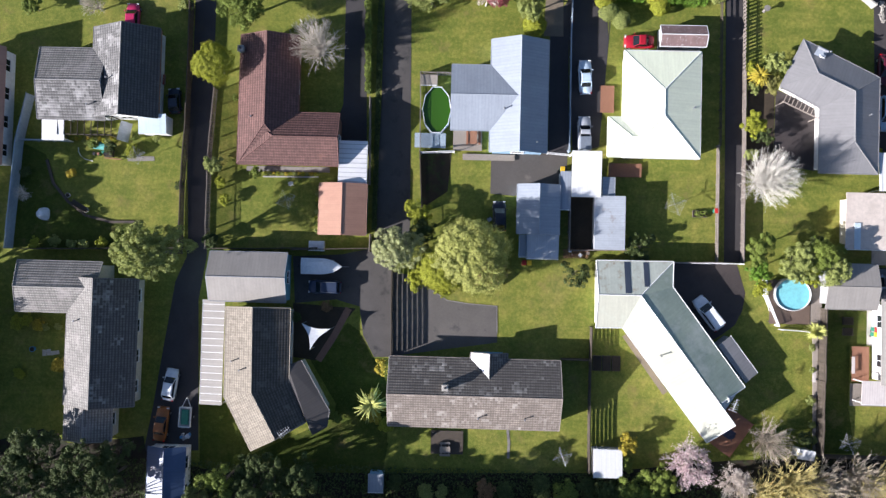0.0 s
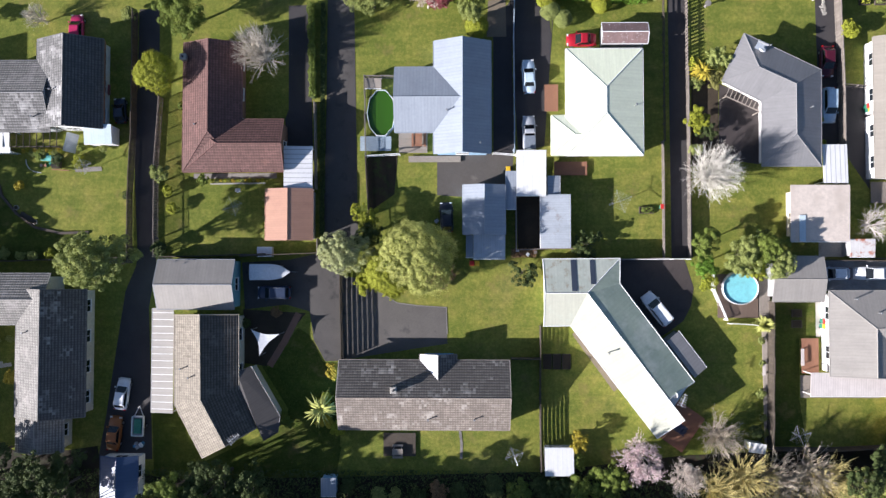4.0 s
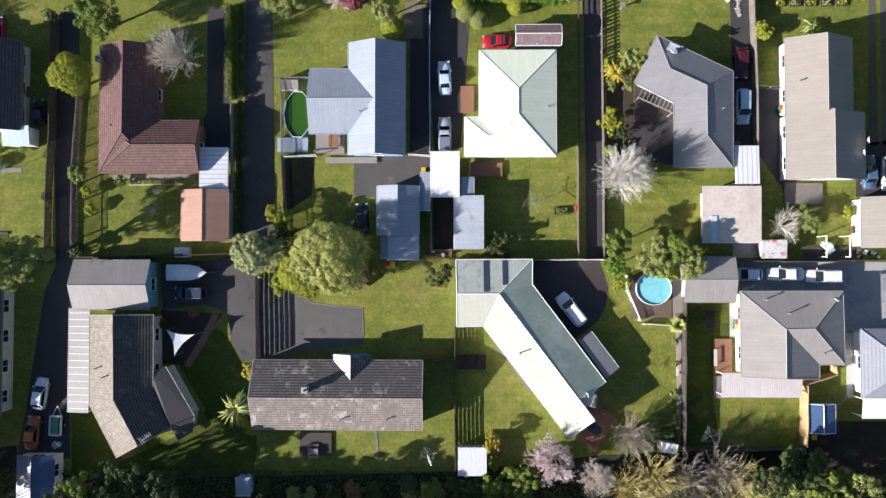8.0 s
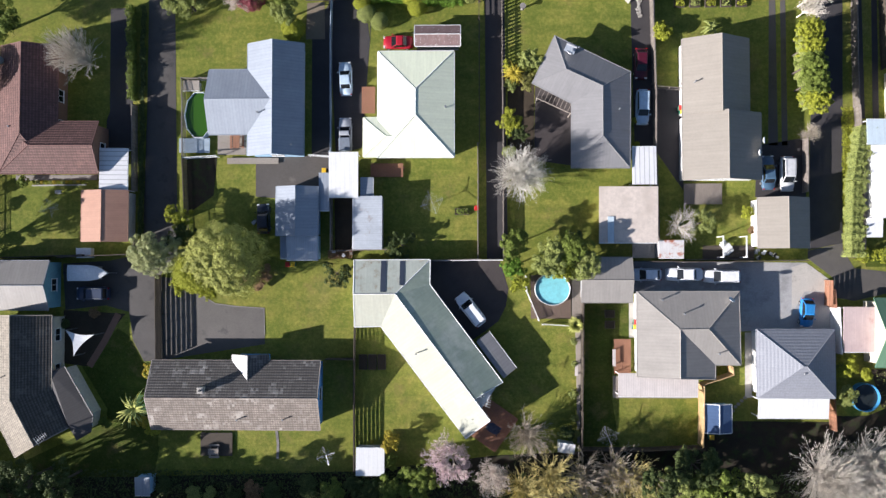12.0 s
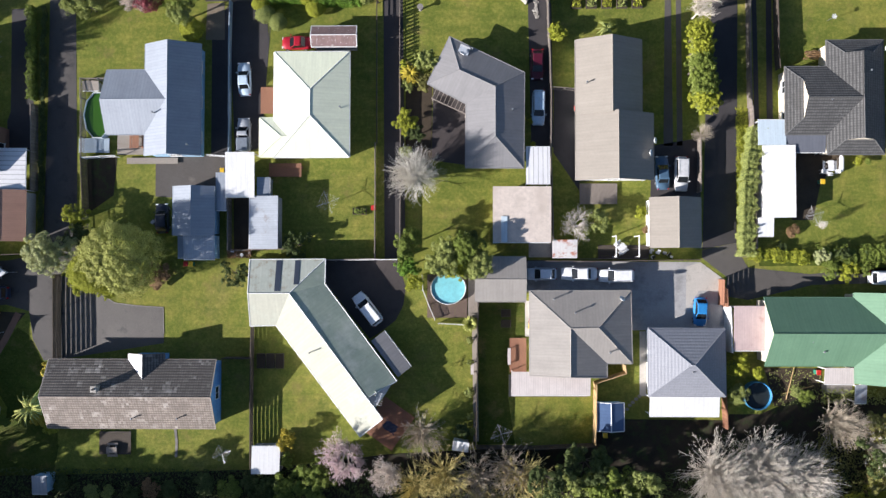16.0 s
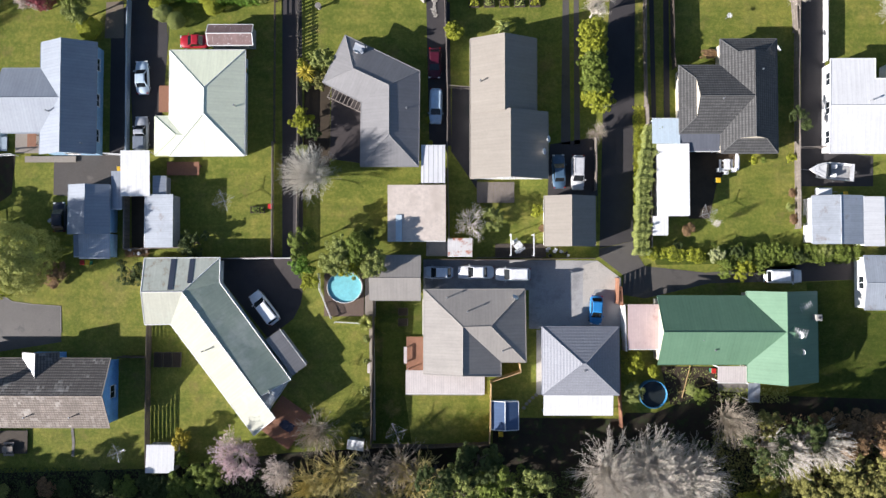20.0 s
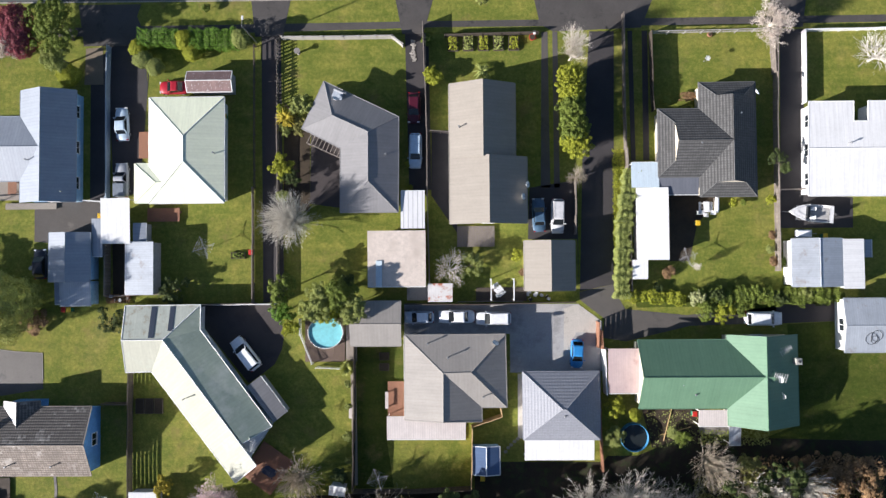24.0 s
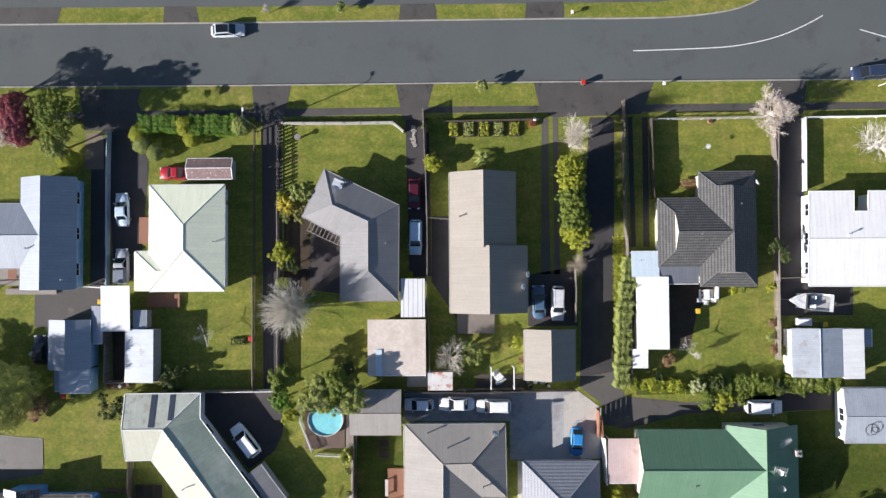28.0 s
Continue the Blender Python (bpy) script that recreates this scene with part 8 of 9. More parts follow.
for tx, ty, r, mt, hh in ((93.9, 1.2, 1.2, LEAF_SAGE, 1.9), (95.2, -0.2, 1.5, LEAF, 1.7), (97.6, -0.6, 1.5, LEAF_GOLD, 1.5), (99.6, -0.2, 1.2, LEAF, 1.3), (96.6, 2.0, 1.2, LEAF_DARK, 1.9), (101.8, 1.9, 1.3, LEAF, 1.9), (104.9, 1.2, 1.1, LEAF_DARK, 1.7), (108.0, 1.8, 1.2, LEAF_OLIVE, 1.7), (110.6, 1.2, 1.1, LEAF, 1.6)):
    tree(tx, ty, r, hh, mt, "mixed green shrub in the boundary border", "dense", category="shrub", group="boundary border shrubs")
tree(82.69, -12.86, 1.6, 2.4, LEAF_GOLD, "bright green bush by the carport", "dense", category="shrub")
shrub(85.39, -13.91, 1.2, LEAF_GOLD, "bright green bush by the carport", 1.6)
tree(82.76, -16.90, 1.5, 2.2, LEAF_OLIVE, "grey-green wispy bush beside the small pool", "wispy", category="shrub")
shrub(91.72, -17.25, 1.4, LEAF, "rough green bush in the garden", 1.2)
shrub(90.74, -16.25, 1.2, LEAF_OLIVE, "rough olive bush in the garden", 1.0)
tree(4.75, 37.1, 2.7, 5.6, LEAF_MAROON, "maroon-leaved flowering tree at the front", "bun", sy=1.55)
bare_tree(3.5, 35.0, 2.9, 6.2, TWIG, "pale flowering twigs on the maroon tree", BLOSSOM_PALE, 23, 0.5)
tree(9.9, 37.3, 3.4, 6.2, LEAF, "dense olive-green tree at the front boundary", "dome", sy=1.2, seed=1)
tree(9.2, 34.0, 2.3, 4.2, LEAF_OLIVE, "lower olive-green tree at the front boundary", "fine", seed=2)
tree(10.0, 32.0, 1.75, 2.4, LEAF_GOLD, "pale golden-olive bush by the driveway", "bun", category="shrub")
tree(-4.5, 38.5, 3.0, 7.6, LEAF_OLIVE, "soft grey-green tree by the street", "wispy", seed=1)
tree(19.3, 35.6, 1.35, 1.9, LEAF_GOLD, "pale olive rounded bush by the driveway", "bun", category="shrub")
tree(19.9, 34.2, 1.45, 1.9, LEAF_OLIVE, "pale olive rounded bush by the driveway", "bun", category="shrub", seed=1)
tree(21.6, 33.1, 1.35, 1.8, LEAF_OLIVE, "pale olive rounded bush by the driveway", "bun", category="shrub", seed=2)
hedge((19.6, 36.9, 25.1, 36.9), 2.1, 1.9, LEAF_BRIGHT, "dense clipped green front hedge", rough=0.5, leaf=0.07)
hedge((26.6, 36.6, 32.9, 36.6), 2.5, 1.9, LEAF_BRIGHT, "dense clipped green front hedge", rough=0.5, leaf=0.07)
tree(25.8, 36.6, 1.5, 2.3, LEAF_GOLD, "golden rounded bush between the hedges", "bun", category="shrub", sy=1.0)
tree(26.7, 35.1, 1.5, 2.0, LEAF_GOLD, "golden rounded bush between the hedges", "bun", category="shrub", seed=2)
tree(33.75, 36.3, 1.45, 3.2, LEAF_OLIVE, "golden-olive rounded bush at the hedge corner", "bun", category="shrub", seed=3)
shrub(28.45, 41.21, 0.8, LEAF, "small green shrub on the verge", 1.4)
bare_tree(36.72, 52.31, 1.0, 2.0, TWIG, "thin young street tree", None, 29)
shrub(46.82, 52.61, 0.9, LEAF_OLIVE, "young pale street tree", 2.2)
shrub(65.86, 41.49, 1.0, LEAF_OLIVE, "young pale street tree", 2.6)
bare_tree(103.97, 37.38, 3.6, 4.6, TWIG, "blossoming pale pink tree at the front fence", BLOSSOM_PALE, 31)
bare_tree(117.80, 32.99, 4.6, 4.8, TWIG_WHITE, "white-limbed leafless tree on the front lawn", None, 83, 0.15, 0.5)
shrub(93.20, 28.20, 0.9, LEAF_RUST, "rusty flowering border shrubs", 0.9, sx=1.8)
shrub(90.66, 27.97, 0.8, LEAF, "small green shrub in the border", 0.8)
tree(104.42, 19.25, 1.3, 3.0, LEAF_DARK, "small dark tree by the fence", "loose", sy=1.5)
for tx, ty, r, mt in ((104.04, 14.29, 0.9, LEAF_GOLD), (104.13, 9.68, 0.8, LEAF_RUST), (103.91, 7.83, 0.8, LEAF_OLIVE), (104.24, 6.18, 0.9, LEAF_RUST), (99.07, 13.95, 0.8, LEAF_GOLD), (90.44, 4.95, 1.2, LEAF_RUST), (88.93, 2.56, 1.1, LEAF_DARK), (105.89, 5.99, 0.9, LEAF), (100.54, 13.94, 0.6, LEAF)):
    shrub(tx, ty, r, mt, "small border shrub behind the charcoal-tiled house", 1.0, group="border shrubs")

tree(-3.78, 35.12, 2.8, 3.8, LEAF_OLIVE, "soft grey-green shrub tree by the driveway", "wispy")
tree(-5.66, 35.41, 2.0, 3.2, LEAF_OLIVE, "soft grey-green shrub tree by the driveway", "wispy", seed=2)
# ---- bush along the southern edge ----
bare_tree(31.14, -24.75, 4.3, 4.8, TWIG, "pink blossoming cherry at the edge of the bush", BLOSSOM, 41)
bare_tree(37.07, -26.97, 3.2, 4.4, TWIG, "grey-pink leafless shrub tree", BLOSSOM_PALE, 43)
fountain(41.30, -21.96, 3.3, 4.0, TWIG_BROWN, "brown leafless bush behind the red deck", 47)
fountain(44.3, -27.2, 4.6, 5.6, TWIG_GOLD, "golden-twigged leafless willow in the bush", 53, 0.7, 105, side=8)
fountain(40.6, -28.8, 4.2, 5.2, TWIG_GOLD, "golden-twigged leafless willow in the bush", 59, 0.7, 105, side=8)
fountain(54.6, -27.6, 4.4, 5.6, TWIG_GOLD, "brown-gold leafless willow in the bush", 55, 0.6, 100, side=8)
fountain(52.4, -26.3, 3.8, 5.2, TWIG_BROWN, "grey-brown leafless willow in the bush", 57, 0.4, 110, side=8)
fountain(48.4, -27.4, 4.2, 5.2, TWIG_BROWN, "grey-brown leafless bush among the willows", 61, 0.4, 110, side=8)
fountain(49.6, -30.6, 4.2, 5.2, TWIG_GOLD, "golden-twigged leafless willow in the bush", 59, 0.7, 105, side=8)
tree(62.44, -25.38, 3.4, 5.4, LEAF_DARK, "dark green bush tree", "loose")
tree(65.37, -27.80, 4.4, 5.8, LEAF, "green bush tree with bright leaf clumps", "loose")
tree(59.47, -29.30, 3.6, 5.8, LEAF_OLIVE, "green bush tree with bright leaf clumps", "loose", seed=1)
tree(68.80, -28.76, 3.4, 5.8, LEAF_OLIVE, "bright green bush tree", "loose", seed=2)
fountain(94.8, -20.0, 3.3, 6.4, TWIG_BROWN, "brown leafless tree behind the green-roofed house", 63, 0.2, 150)
for tx, ty, sd in ((79.50, -26.83, 67), (84.78, -25.85, 71), (89.07, -27.25, 67), (82.84, -29.19, 71)):
    fountain(tx, ty, 5.4, 6.8, TWIG, "great pale leafless tree in the bush", sd, 0.2, 330, group="pale bush trees")
fountain(100.2, -23.2, 3.4, 8.6, TWIG, "pale leafless tree in the bush", 73, 0.3, 120)
# The next four trees are added to shade the ground beyond them.
tree(97.4, -23.0, 3.0, 8.6, LEAF_DARK, "dark loose-leaved tree added behind the green house for shade", "loose", seed=1)
tree(99.4, -20.2, 2.2, 4.8, LEAF_BRONZE, "bronze loose-leaved tree added behind the green house for shade", "loose", seed=2)
tree(102.7, -20.9, 2.8, 7.8, LEAF_DARK, "dark loose-leaved tree added behind the green house for shade", "loose", seed=3)
tree(56.80, -26.76, 2.6, 7.8, LEAF_DARK, "dark loose-leaved tree added by the path for shade", "loose", seed=2)
fountain(105.4, -22.4, 3.4, 8.4, TWIG, "pale leafless tree in the bush", 75, 0.3, 110)
tree(108.67, -21.37, 3.2, 4.6, LEAF_RUST, "rusty-leaved tree in the southern bush", "loose")
tree(112.53, -22.33, 4.2, 6.0, LEAF_RUST, "rusty-leaved tree in the southern bush", "loose", seed=1)
tree(101.32, -27.24, 3.4, 4.4, LEAF_BRONZE, "bronze-leaved tree in the southern bush", "loose")
tree(105.66, -27.69, 3.8, 5.0, LEAF_BRONZE, "bronze-green loose tree in the bush", "loose", seed=2)
tree(110.99, -27.18, 4.2, 5.0, LEAF_BRONZE, "bronze-leaved tree in the southern bush", "loose", seed=2)
tree(99.0, -30.4, 3.0, 3.4, LEAF_GOLD, "golden-olive wispy bush by the clearing", "wispy", seed=3)
tree(115.32, -28.12, 4.2, 5.0, LEAF_BRONZE, "bronze-green loose tree in the bush", "loose")
tree(26.89, -27.98, 3.0, 4.0, LEAF, "bright green bush tree", "dense")
tree(23.91, -28.99, 2.6, 3.6, LEAF, "bright green bush tree", "dense", seed=2)
tree(20.93, -29.66, 2.6, 3.4, LEAF_DARK, "dark green dense bush by the gardens", "dense", seed=3)
tree(23.18, -22.72, 1.5, 2.6, LEAF_YELLOW, "yellow-green small tree by the little shed", "dense", seed=1)
tree(23.15, -25.46, 1.3, 2.0, LEAF, "dark green shrub by the little shed", "dense", category="shrub")
for tx, ty, r, mt in ((-6.90, -29.10, 1.5, LEAF_DARK), (-3.09, -30.08, 1.5, LEAF_OLIVE), (-0.68, -30.23, 1.2, LEAF_OLIVE), (2.41, -30.55, 1.4, LEAF_DARK), (5.15, -29.68, 1.7, LEAF_RUST), (7.89, -29.49, 1.7, LEAF_DARK), (12.47, -29.12, 2.0, LEAF_DARK), (15.54, -29.77, 2.0, LEAF), (18.27, -29.07, 1.6, LEAF_DARK), (46.39, -21.66, 1.4, LEAF_DARK), (40.97, -28.90, 1.8, LEAF_DARK)):
    shrub(tx, ty, r, mt, "dark undergrowth shrub along the bush", 1.6, group="bush edge shrubs")
for tx, ty, r, hh, mt, kd in ((-45.69, -26.00, 2.9, 7.2, LEAF_DARK, "loose"), (-42.44, -25.04, 2.2, 6, LEAF_DARK, "loose"), (-43.13, -28.34, 3.0, 7.2, LEAF_DARK, "loose"), (-47.84, -28.27, 2.8, 7.2, LEAF_DARK, "dense"), (-52.71, -24.46, 3.2, 7.2, LEAF_DARK, "dense"), (-54.36, -28.04, 3.4, 7.2, LEAF_DARK, "loose"), (-50.23, -30.11, 3.2, 7.2, LEAF_DARK, "loose"), (-27.99, -27.86, 2.7, 8.6, LEAF, "dense"), (-22.72, -27.16, 3.6, 8.6, LEAF_DARK, "loose"), (-18.71, -27.51, 3.2, 7.6, LEAF_DARK, "loose"), (-24.84, -29.29, 3.2, 9.0, LEAF_DARK, "loose"), (-30.16, -29.46, 2.4, 9.4, LEAF_DARK, "dense")):
    tree(tx, ty, r, hh, mt, "dark bush tree at the edge of the gardens", kd, group="western bush trees")
# Deep row, its height set for the shade on the southern lawns.
for i in range(26):
    rr = random.Random(i)
    tree(-68 + i * 7.6 + rr.uniform(-2, 2), -37.5 + rr.uniform(-2.5, 2.5), rr.uniform(3.4, 5.0), (rr.uniform(9.4, 10.2) if 3 < i < 13 else rr.uniform(8.5, 10.5)) + (2.5 if i < 4 else 0), (LEAF_DARK, LEAF, LEAF_OLIVE, LEAF_RUST)[i % 4], "dark bush tree further into the bush", "loose", seed=i % 4, group="deep bush trees")
# Out of view, placed so that their shadows fall on the western lawns.
for tx, ty, hh in ((-70.5, -4.5, 9.0), (-72.0, 1.5, 9.0), (-68.5, 4.5, 7.0), (-74.0, 7.0, 9.5), (-78.0, 1.0, 9.5), (-76.0, -20.0, 11.0), (-80.0, -13.0, 11.0), (-72.0, -27.0, 12.0), (-84.0, -5.0, 10.0)):
    tree(tx, ty, 4.2, hh, LEAF_DARK, "unseen tall dark tree beyond the western gardens", "dense", group="western bush trees")
thicket("undergrowth", -64.0, -33.5, 118.0, -27.2, 26000, 0.9, LEAF_DARK, "dark tangled undergrowth of the bush", 3)
thicket("undergrowth", 93.17, -21.60, 117.98, -32.96, 9000, 1.3, LEAF_BRONZE, "bronze-olive undergrowth of the bush", 5)
thicket("undergrowth", 99.22, -19.57, 118.04, -29.98, 4500, 1.5, LEAF_RUST, "rusty undergrowth of the bush", 15)
thicket("undergrowth", 82.08, -23.15, 93.05, -33.10, 3000, 0.7, LEAF_DARK, "dark undergrowth of the bush", 16)
thicket("undergrowth", 94.08, -18.21, 103.51, -16.23, 700, 0.35, LEAF_OLIVE, "rough grass and weeds", 6, 0.14)
thicket("undergrowth", -10.98, 4.24, -10.41, 35.57, 5000, 0.9, LEAF_DARK, "dark overgrown strip beside the driveway", 8, 0.14)
hedge((-12.3, 35.53, -11.95, 22.65), 0.7, 1.4, LEAF, "rough hedge along the boundary")
thicket("undergrowth", 14.71, 1.13, 17.97, 2.33, 700, 0.4, LEAF_RUST, "dry weeds behind the sheds", 9, 0.12)
thicket("undergrowth", 83.29, 2.92, 84.81, 21.41, 1600, 0.25, LEAF_GOLD, "bright grass strip along the hedge", 10, 0.12)

# ---- garden things ----
clothes_line(28.77, 8.50, "rotary clothes line leaning on the lawn")
clothes_line(-42.40, 13.24, "rotary clothes line on the lawn", 1.3)
clothes_line(-22.29, 7.85, "rotary clothes line in shade", 1.4)
clothes_line(51.66, -21.96, "rotary clothes line on shaded grass", 1.5)
clothes_line(14.84, -24.72, "rotary clothes line behind the long house", 1.3, 1.7)
clothes_line(92.50, 6.78, "rotary clothes line by the carport", 1.3)
for k in range(5):
    bx, by = (61.98, 35.97)
    planter_box(bx + k * 2.06, by, 1.4, 2.0, 0.3, "raised vegetable bed with leafy crops", (LEAF_GOLD, LEAF_OLIVE)[k % 2])
for k in range(3):
    bx, by = (19.44, -12.73)
    planter_box(bx + k * 1.27, by, 1.1, 2.0, 0.3, "dark timber raised bed with bare soil", None)
planter_box(52.42, -6.24, 1.3, 1.0, 0.3, "small dark raised bed of bare soil", None)
planter_box(52.41, -7.66, 1.3, 1.0, 0.3, "small dark raised bed of bare soil", None)
planter_box(32.71, 7.46, 1.9, 0.9, 0.3, "timber-edged garden bed on the lawn", LEAF)
for tx, ty, lid in ((14.23, 12.93, PLASTIC_YELLOW), (61.82, 21.17, PLASTIC_RED), (61.99, 20.69, PLASTIC_YELLOW), (9.40, 0.34, PLASTIC_RED), (10.09, 0.34, PLASTIC_YELLOW), (93.42, -13.91, PLASTIC_RED), (31.05, 26.25, PLASTIC_YELLOW), (79.51, 42.05, PLASTIC_RED), (34.66, 7.87, PLASTIC_RED), (55.62, -7.90, PLASTIC_YELLOW), (55.69, -7.22, PLASTIC_RED), (65.42, -22.28, PLASTIC_YELLOW), (94.30, 11.28, PLASTIC_YELLOW), (111.02, 9.42, PLASTIC_YELLOW)):
    wheelie_bin(tx, ty, 90, lid, "green wheelie bin with a %s lid" % {PLASTIC_RED: "red", PLASTIC_YELLOW: "yellow", PLASTIC_GREEN: "green"}[lid])
for tx, ty, a in ((67.38, 3.18, 20), (68.05, 2.33, 120), (67.70, 1.82, -60), (-22.05, 10.17, 10)):
    chair(tx, ty, a, PLASTIC_WHITE, group="garden chairs")
outdoor_table(67.81, 2.60, 40, PLASTIC_WHITE, "white garden table on the lawn", 1.1, 0.8)
outdoor_table(-0.46, -24.65, 0, DECK_GREY, "grey garden table on the dark deck", 1.4, 0.8)
outdoor_table(95.56, 13.42, 90, PLASTIC_WHITE, "white table under the back porch", 1.4, 0.8)
for tx, ty, a in ((94.62, 12.68, 0), (96.47, 12.67, 180), (95.54, 12.38, 90)):
    chair(tx, ty, a, PLASTIC_WHITE, group="porch chairs")
TR = thing("garden_arch", 68.22, 2.67, "white timber garden frame with open top", "garden frame")
for x in (-1.5, 1.5):
    part("beam", box(x - 0.07, -1.45, 2.0, x + 0.07, 1.45, 2.12), TRIM_WHITE, TR)
    for y in (-1.35, 1.35):
        part("post", box(x - 0.05, y - 0.05, 0, x + 0.05, y + 0.05, 1.998), TRIM_WHITE, TR)
# covered barbecue on the western lawn, sculptural hose, edging
BB = thing("covered_barbecue", -55.77, 5.32, "pale grey tarpaulin over a barbecue", "barbecue cover")
rngb = random.Random(4)
vs = [(0, 0, 1.1)]
for r, z in ((0.45, 1.0), (0.75, 0.45), (1.0, 0.02)):
    vs += [(r * rngb.uniform(0.8, 1.15) * math.cos(k * math.pi / 6), r * rngb.uniform(0.8, 1.15) * math.sin(k * math.pi / 6), z) for k in range(12)]
fs = [(0, 1 + k, 1 + (k + 1) % 12) for k in range(12)]
for r in range(2):
    fs += [(1 + r * 12 + k, 13 + r * 12 + k, 13 + r * 12 + (k + 1) % 12, 1 + r * 12 + (k + 1) % 12) for k in range(12)]
part("tarpaulin", (vs, fs), CANVAS, BB)
strip("garden_edging", (-55.62, 12.69, -54.60, 9.51, -52.53, 7.11, -49.98, 5.22, -46.50, 4.42, -42.56, 4.52), 0.35, 0.0, 0.18, FENCE_DARK, "dark curved garden edging")
bench = thing("garden_bench", -50.78, 6.57, "dark timber garden bench", "bench", turn=-30)
part("seat", box(-1.1, -0.3, 0.4, 1.1, 0.3, 0.45, 0.01), FENCE_DARK, bench)
part("backrest", box(-1.1, -0.36, 0.46, 1.1, -0.31, 0.9, 0.01), FENCE_DARK, bench)
for s in (-1, 1):
    part("leg", box(s * 1.0 - 0.05, -0.28, 0, s * 1.0 + 0.05, 0.28, 0.398), FENCE_DARK, bench)
strip("garden_path", (7.82, -22.00, 8.03, -23.78, 7.97, -25.73), 0.35, 0.0, 0.04, CONCRETE, "narrow concrete path across the lawn")
strip("garden_path", (-13.87, -6.38, -15.70, -10.05, -17.78, -13.48), 0.9, 0.0, 0.035, WALL_BRICK, "red-brown brick path")
strip("lawn_edging", (-2.67, -3.71, -0.65, -4.96, 2.18, -5.33, 6.02, -5.56, 6.11, -9.16), 0.11, 0.0, 0.05, CONCRETE, "worn concrete edging of the parking pad")

# street lamp
SL = thing("street_lamp", 35.12, 36.57, "street lamp with a white head on a slim pole", "street lamp")
part("pole", tube([(0, 0, 0), (0, 0, 6.0)], [0.09, 0.06], 8), STEEL, SL)
part("arm", tube([(0, 0, 5.95), (0.1, 0.4, 6.15), (0.15, 0.8, 6.2)], 0.035, 6), STEEL, SL)
part("lamp_head", box(0.02, 0.7, 6.12, 0.28, 1.2, 6.26, 0.04), PLASTIC_WHITE, SL)

# ---- chimneys, vents, dishes and antennas on the roofs ----
def roof_items(items):
    for kind, x, y, z, turn in items:
        if kind == "vent":
            o = thing("roof_vent", x, y, "small metal roof vent pipe", "roof vent", z=z)
            part("pipe", tube([(0, 0, -0.25), (0, 0, 0.5)], 0.075, 8), STEEL, o)
            part("cowl", tube([(0, 0, 0.5), (0, 0, 0.62)], [0.14, 0.1], 8), STEEL, o)
        elif kind == "dish":
            o = thing("satellite_dish", x, y, "white satellite dish on the roof", "satellite dish", z=z)
            dish(o, 0, 0, 0, turn, 0.45)
        elif kind == "antenna":
            o = thing("antenna", x, y, "television antenna on a pole", "antenna", z=z)
            antenna(o, 0, 0, 0, turn)
        else:
            o = thing("chimney", x, y, "square masonry chimney on the roof", "chimney", z=z)
            chimney(o, 0, 0, -0.8, 1.0, 0.7, 0.7)


roof_items((("vent", -45.56, 22.95, 3.9, 0), ("vent", -48.38, 19.61, 3.1, 0), ("chimney", -28.32, 27.27, 2.9, 0), ("vent", -26.96, 28.96, 2.9, 0), ("vent", -26.71, 18.43, 3.3, 0),
            ("chimney", -0.63, -15.69, 3.9, 0), ("vent", 3.69, -19.70, 3.2, 0), ("vent", 9.63, -19.67, 3.2, 0), ("vent", -48.3, -8.62, 4.2, 0),
            ("vent", -28.00, -13.20, 3.9, 0), ("vent", -26.80, -14.25, 4.3, 0), ("antenna", -20.67, -21.65, 3.9, 40), ("vent", 6.09, 20.16, 3.5, 0), ("vent", 10.44, 15.98, 3.0, 0),
            ("vent", 30.54, 20.86, 3.1, 0), ("dish", 46.53, 27.64, 3.0, 60), ("vent", 47.87, 28.50, 2.9, 0), ("vent", 53.08, 20.48, 3.0, 0), ("vent", 62.67, 23.88, 3.4, 0),
            ("dish", 71.34, 16.32, 2.8, 0), ("dish", 70.77, 14.75, 2.8, 0), ("vent", 26.79, -11.13, 3.3, 0), ("antenna", 35.94, -16.93, 2.7, 70), ("dish", 35.39, -16.38, 2.6, 200),
            ("vent", 60.98, -5.93, 3.5, 0), ("vent", 58.36, -4.20, 2.9, 0), ("dish", 67.07, -4.25, 2.8, 60), ("vent", 65.52, -11.06, 3.0, 0), ("vent", 75.82, -13.39, 3.7, 0),
            ("vent", 90.75, -9.44, 3.9, 0), ("vent", 92.49, -10.81, 3.4, 0), ("antenna", 103.82, -5.14, 2.6, 25), ("antenna", 102.46, -8.27, 3.9, 160), ("dish", 103.0, -8.75, 3.9, 200), ("dish", 103.46, -10.92, 3.4, 200), ("chimney", 105.60, -6.66, 2.9, 0),
            ("dish", 101.22, 28.04, 2.7, 30), ("vent", 99.02, 25.27, 3.3, 0), ("vent", 93.81, 21.41, 3.5, 0), ("vent", 113.13, 21.29, 3.0, 0)))

SH = thing("solar_water_heater", 46.85, 28.50, "grey-blue solar water heater on the roof", "solar heater", z=2.95, turn=-25)
part("tank", tube([(-0.7, 0.35, 0.3), (0.7, 0.35, 0.3)], 0.17, 12), TRIM_GREY, SH)
part("collector", plane_shape([(-0.7, -0.6, 0.02), (0.7, -0.6, 0.02), (0.7, 0.2, 0.2), (-0.7, 0.2, 0.2)], 0.06), TIN_BLUE, SH)
setting("manhole_cover", moved(prism(ring_poly(0.32, 0.32, 20), 0.0, 0.018, 0.004), 12.58, 47.73), TRIM_DARK, "round dark iron manhole cover in the street")
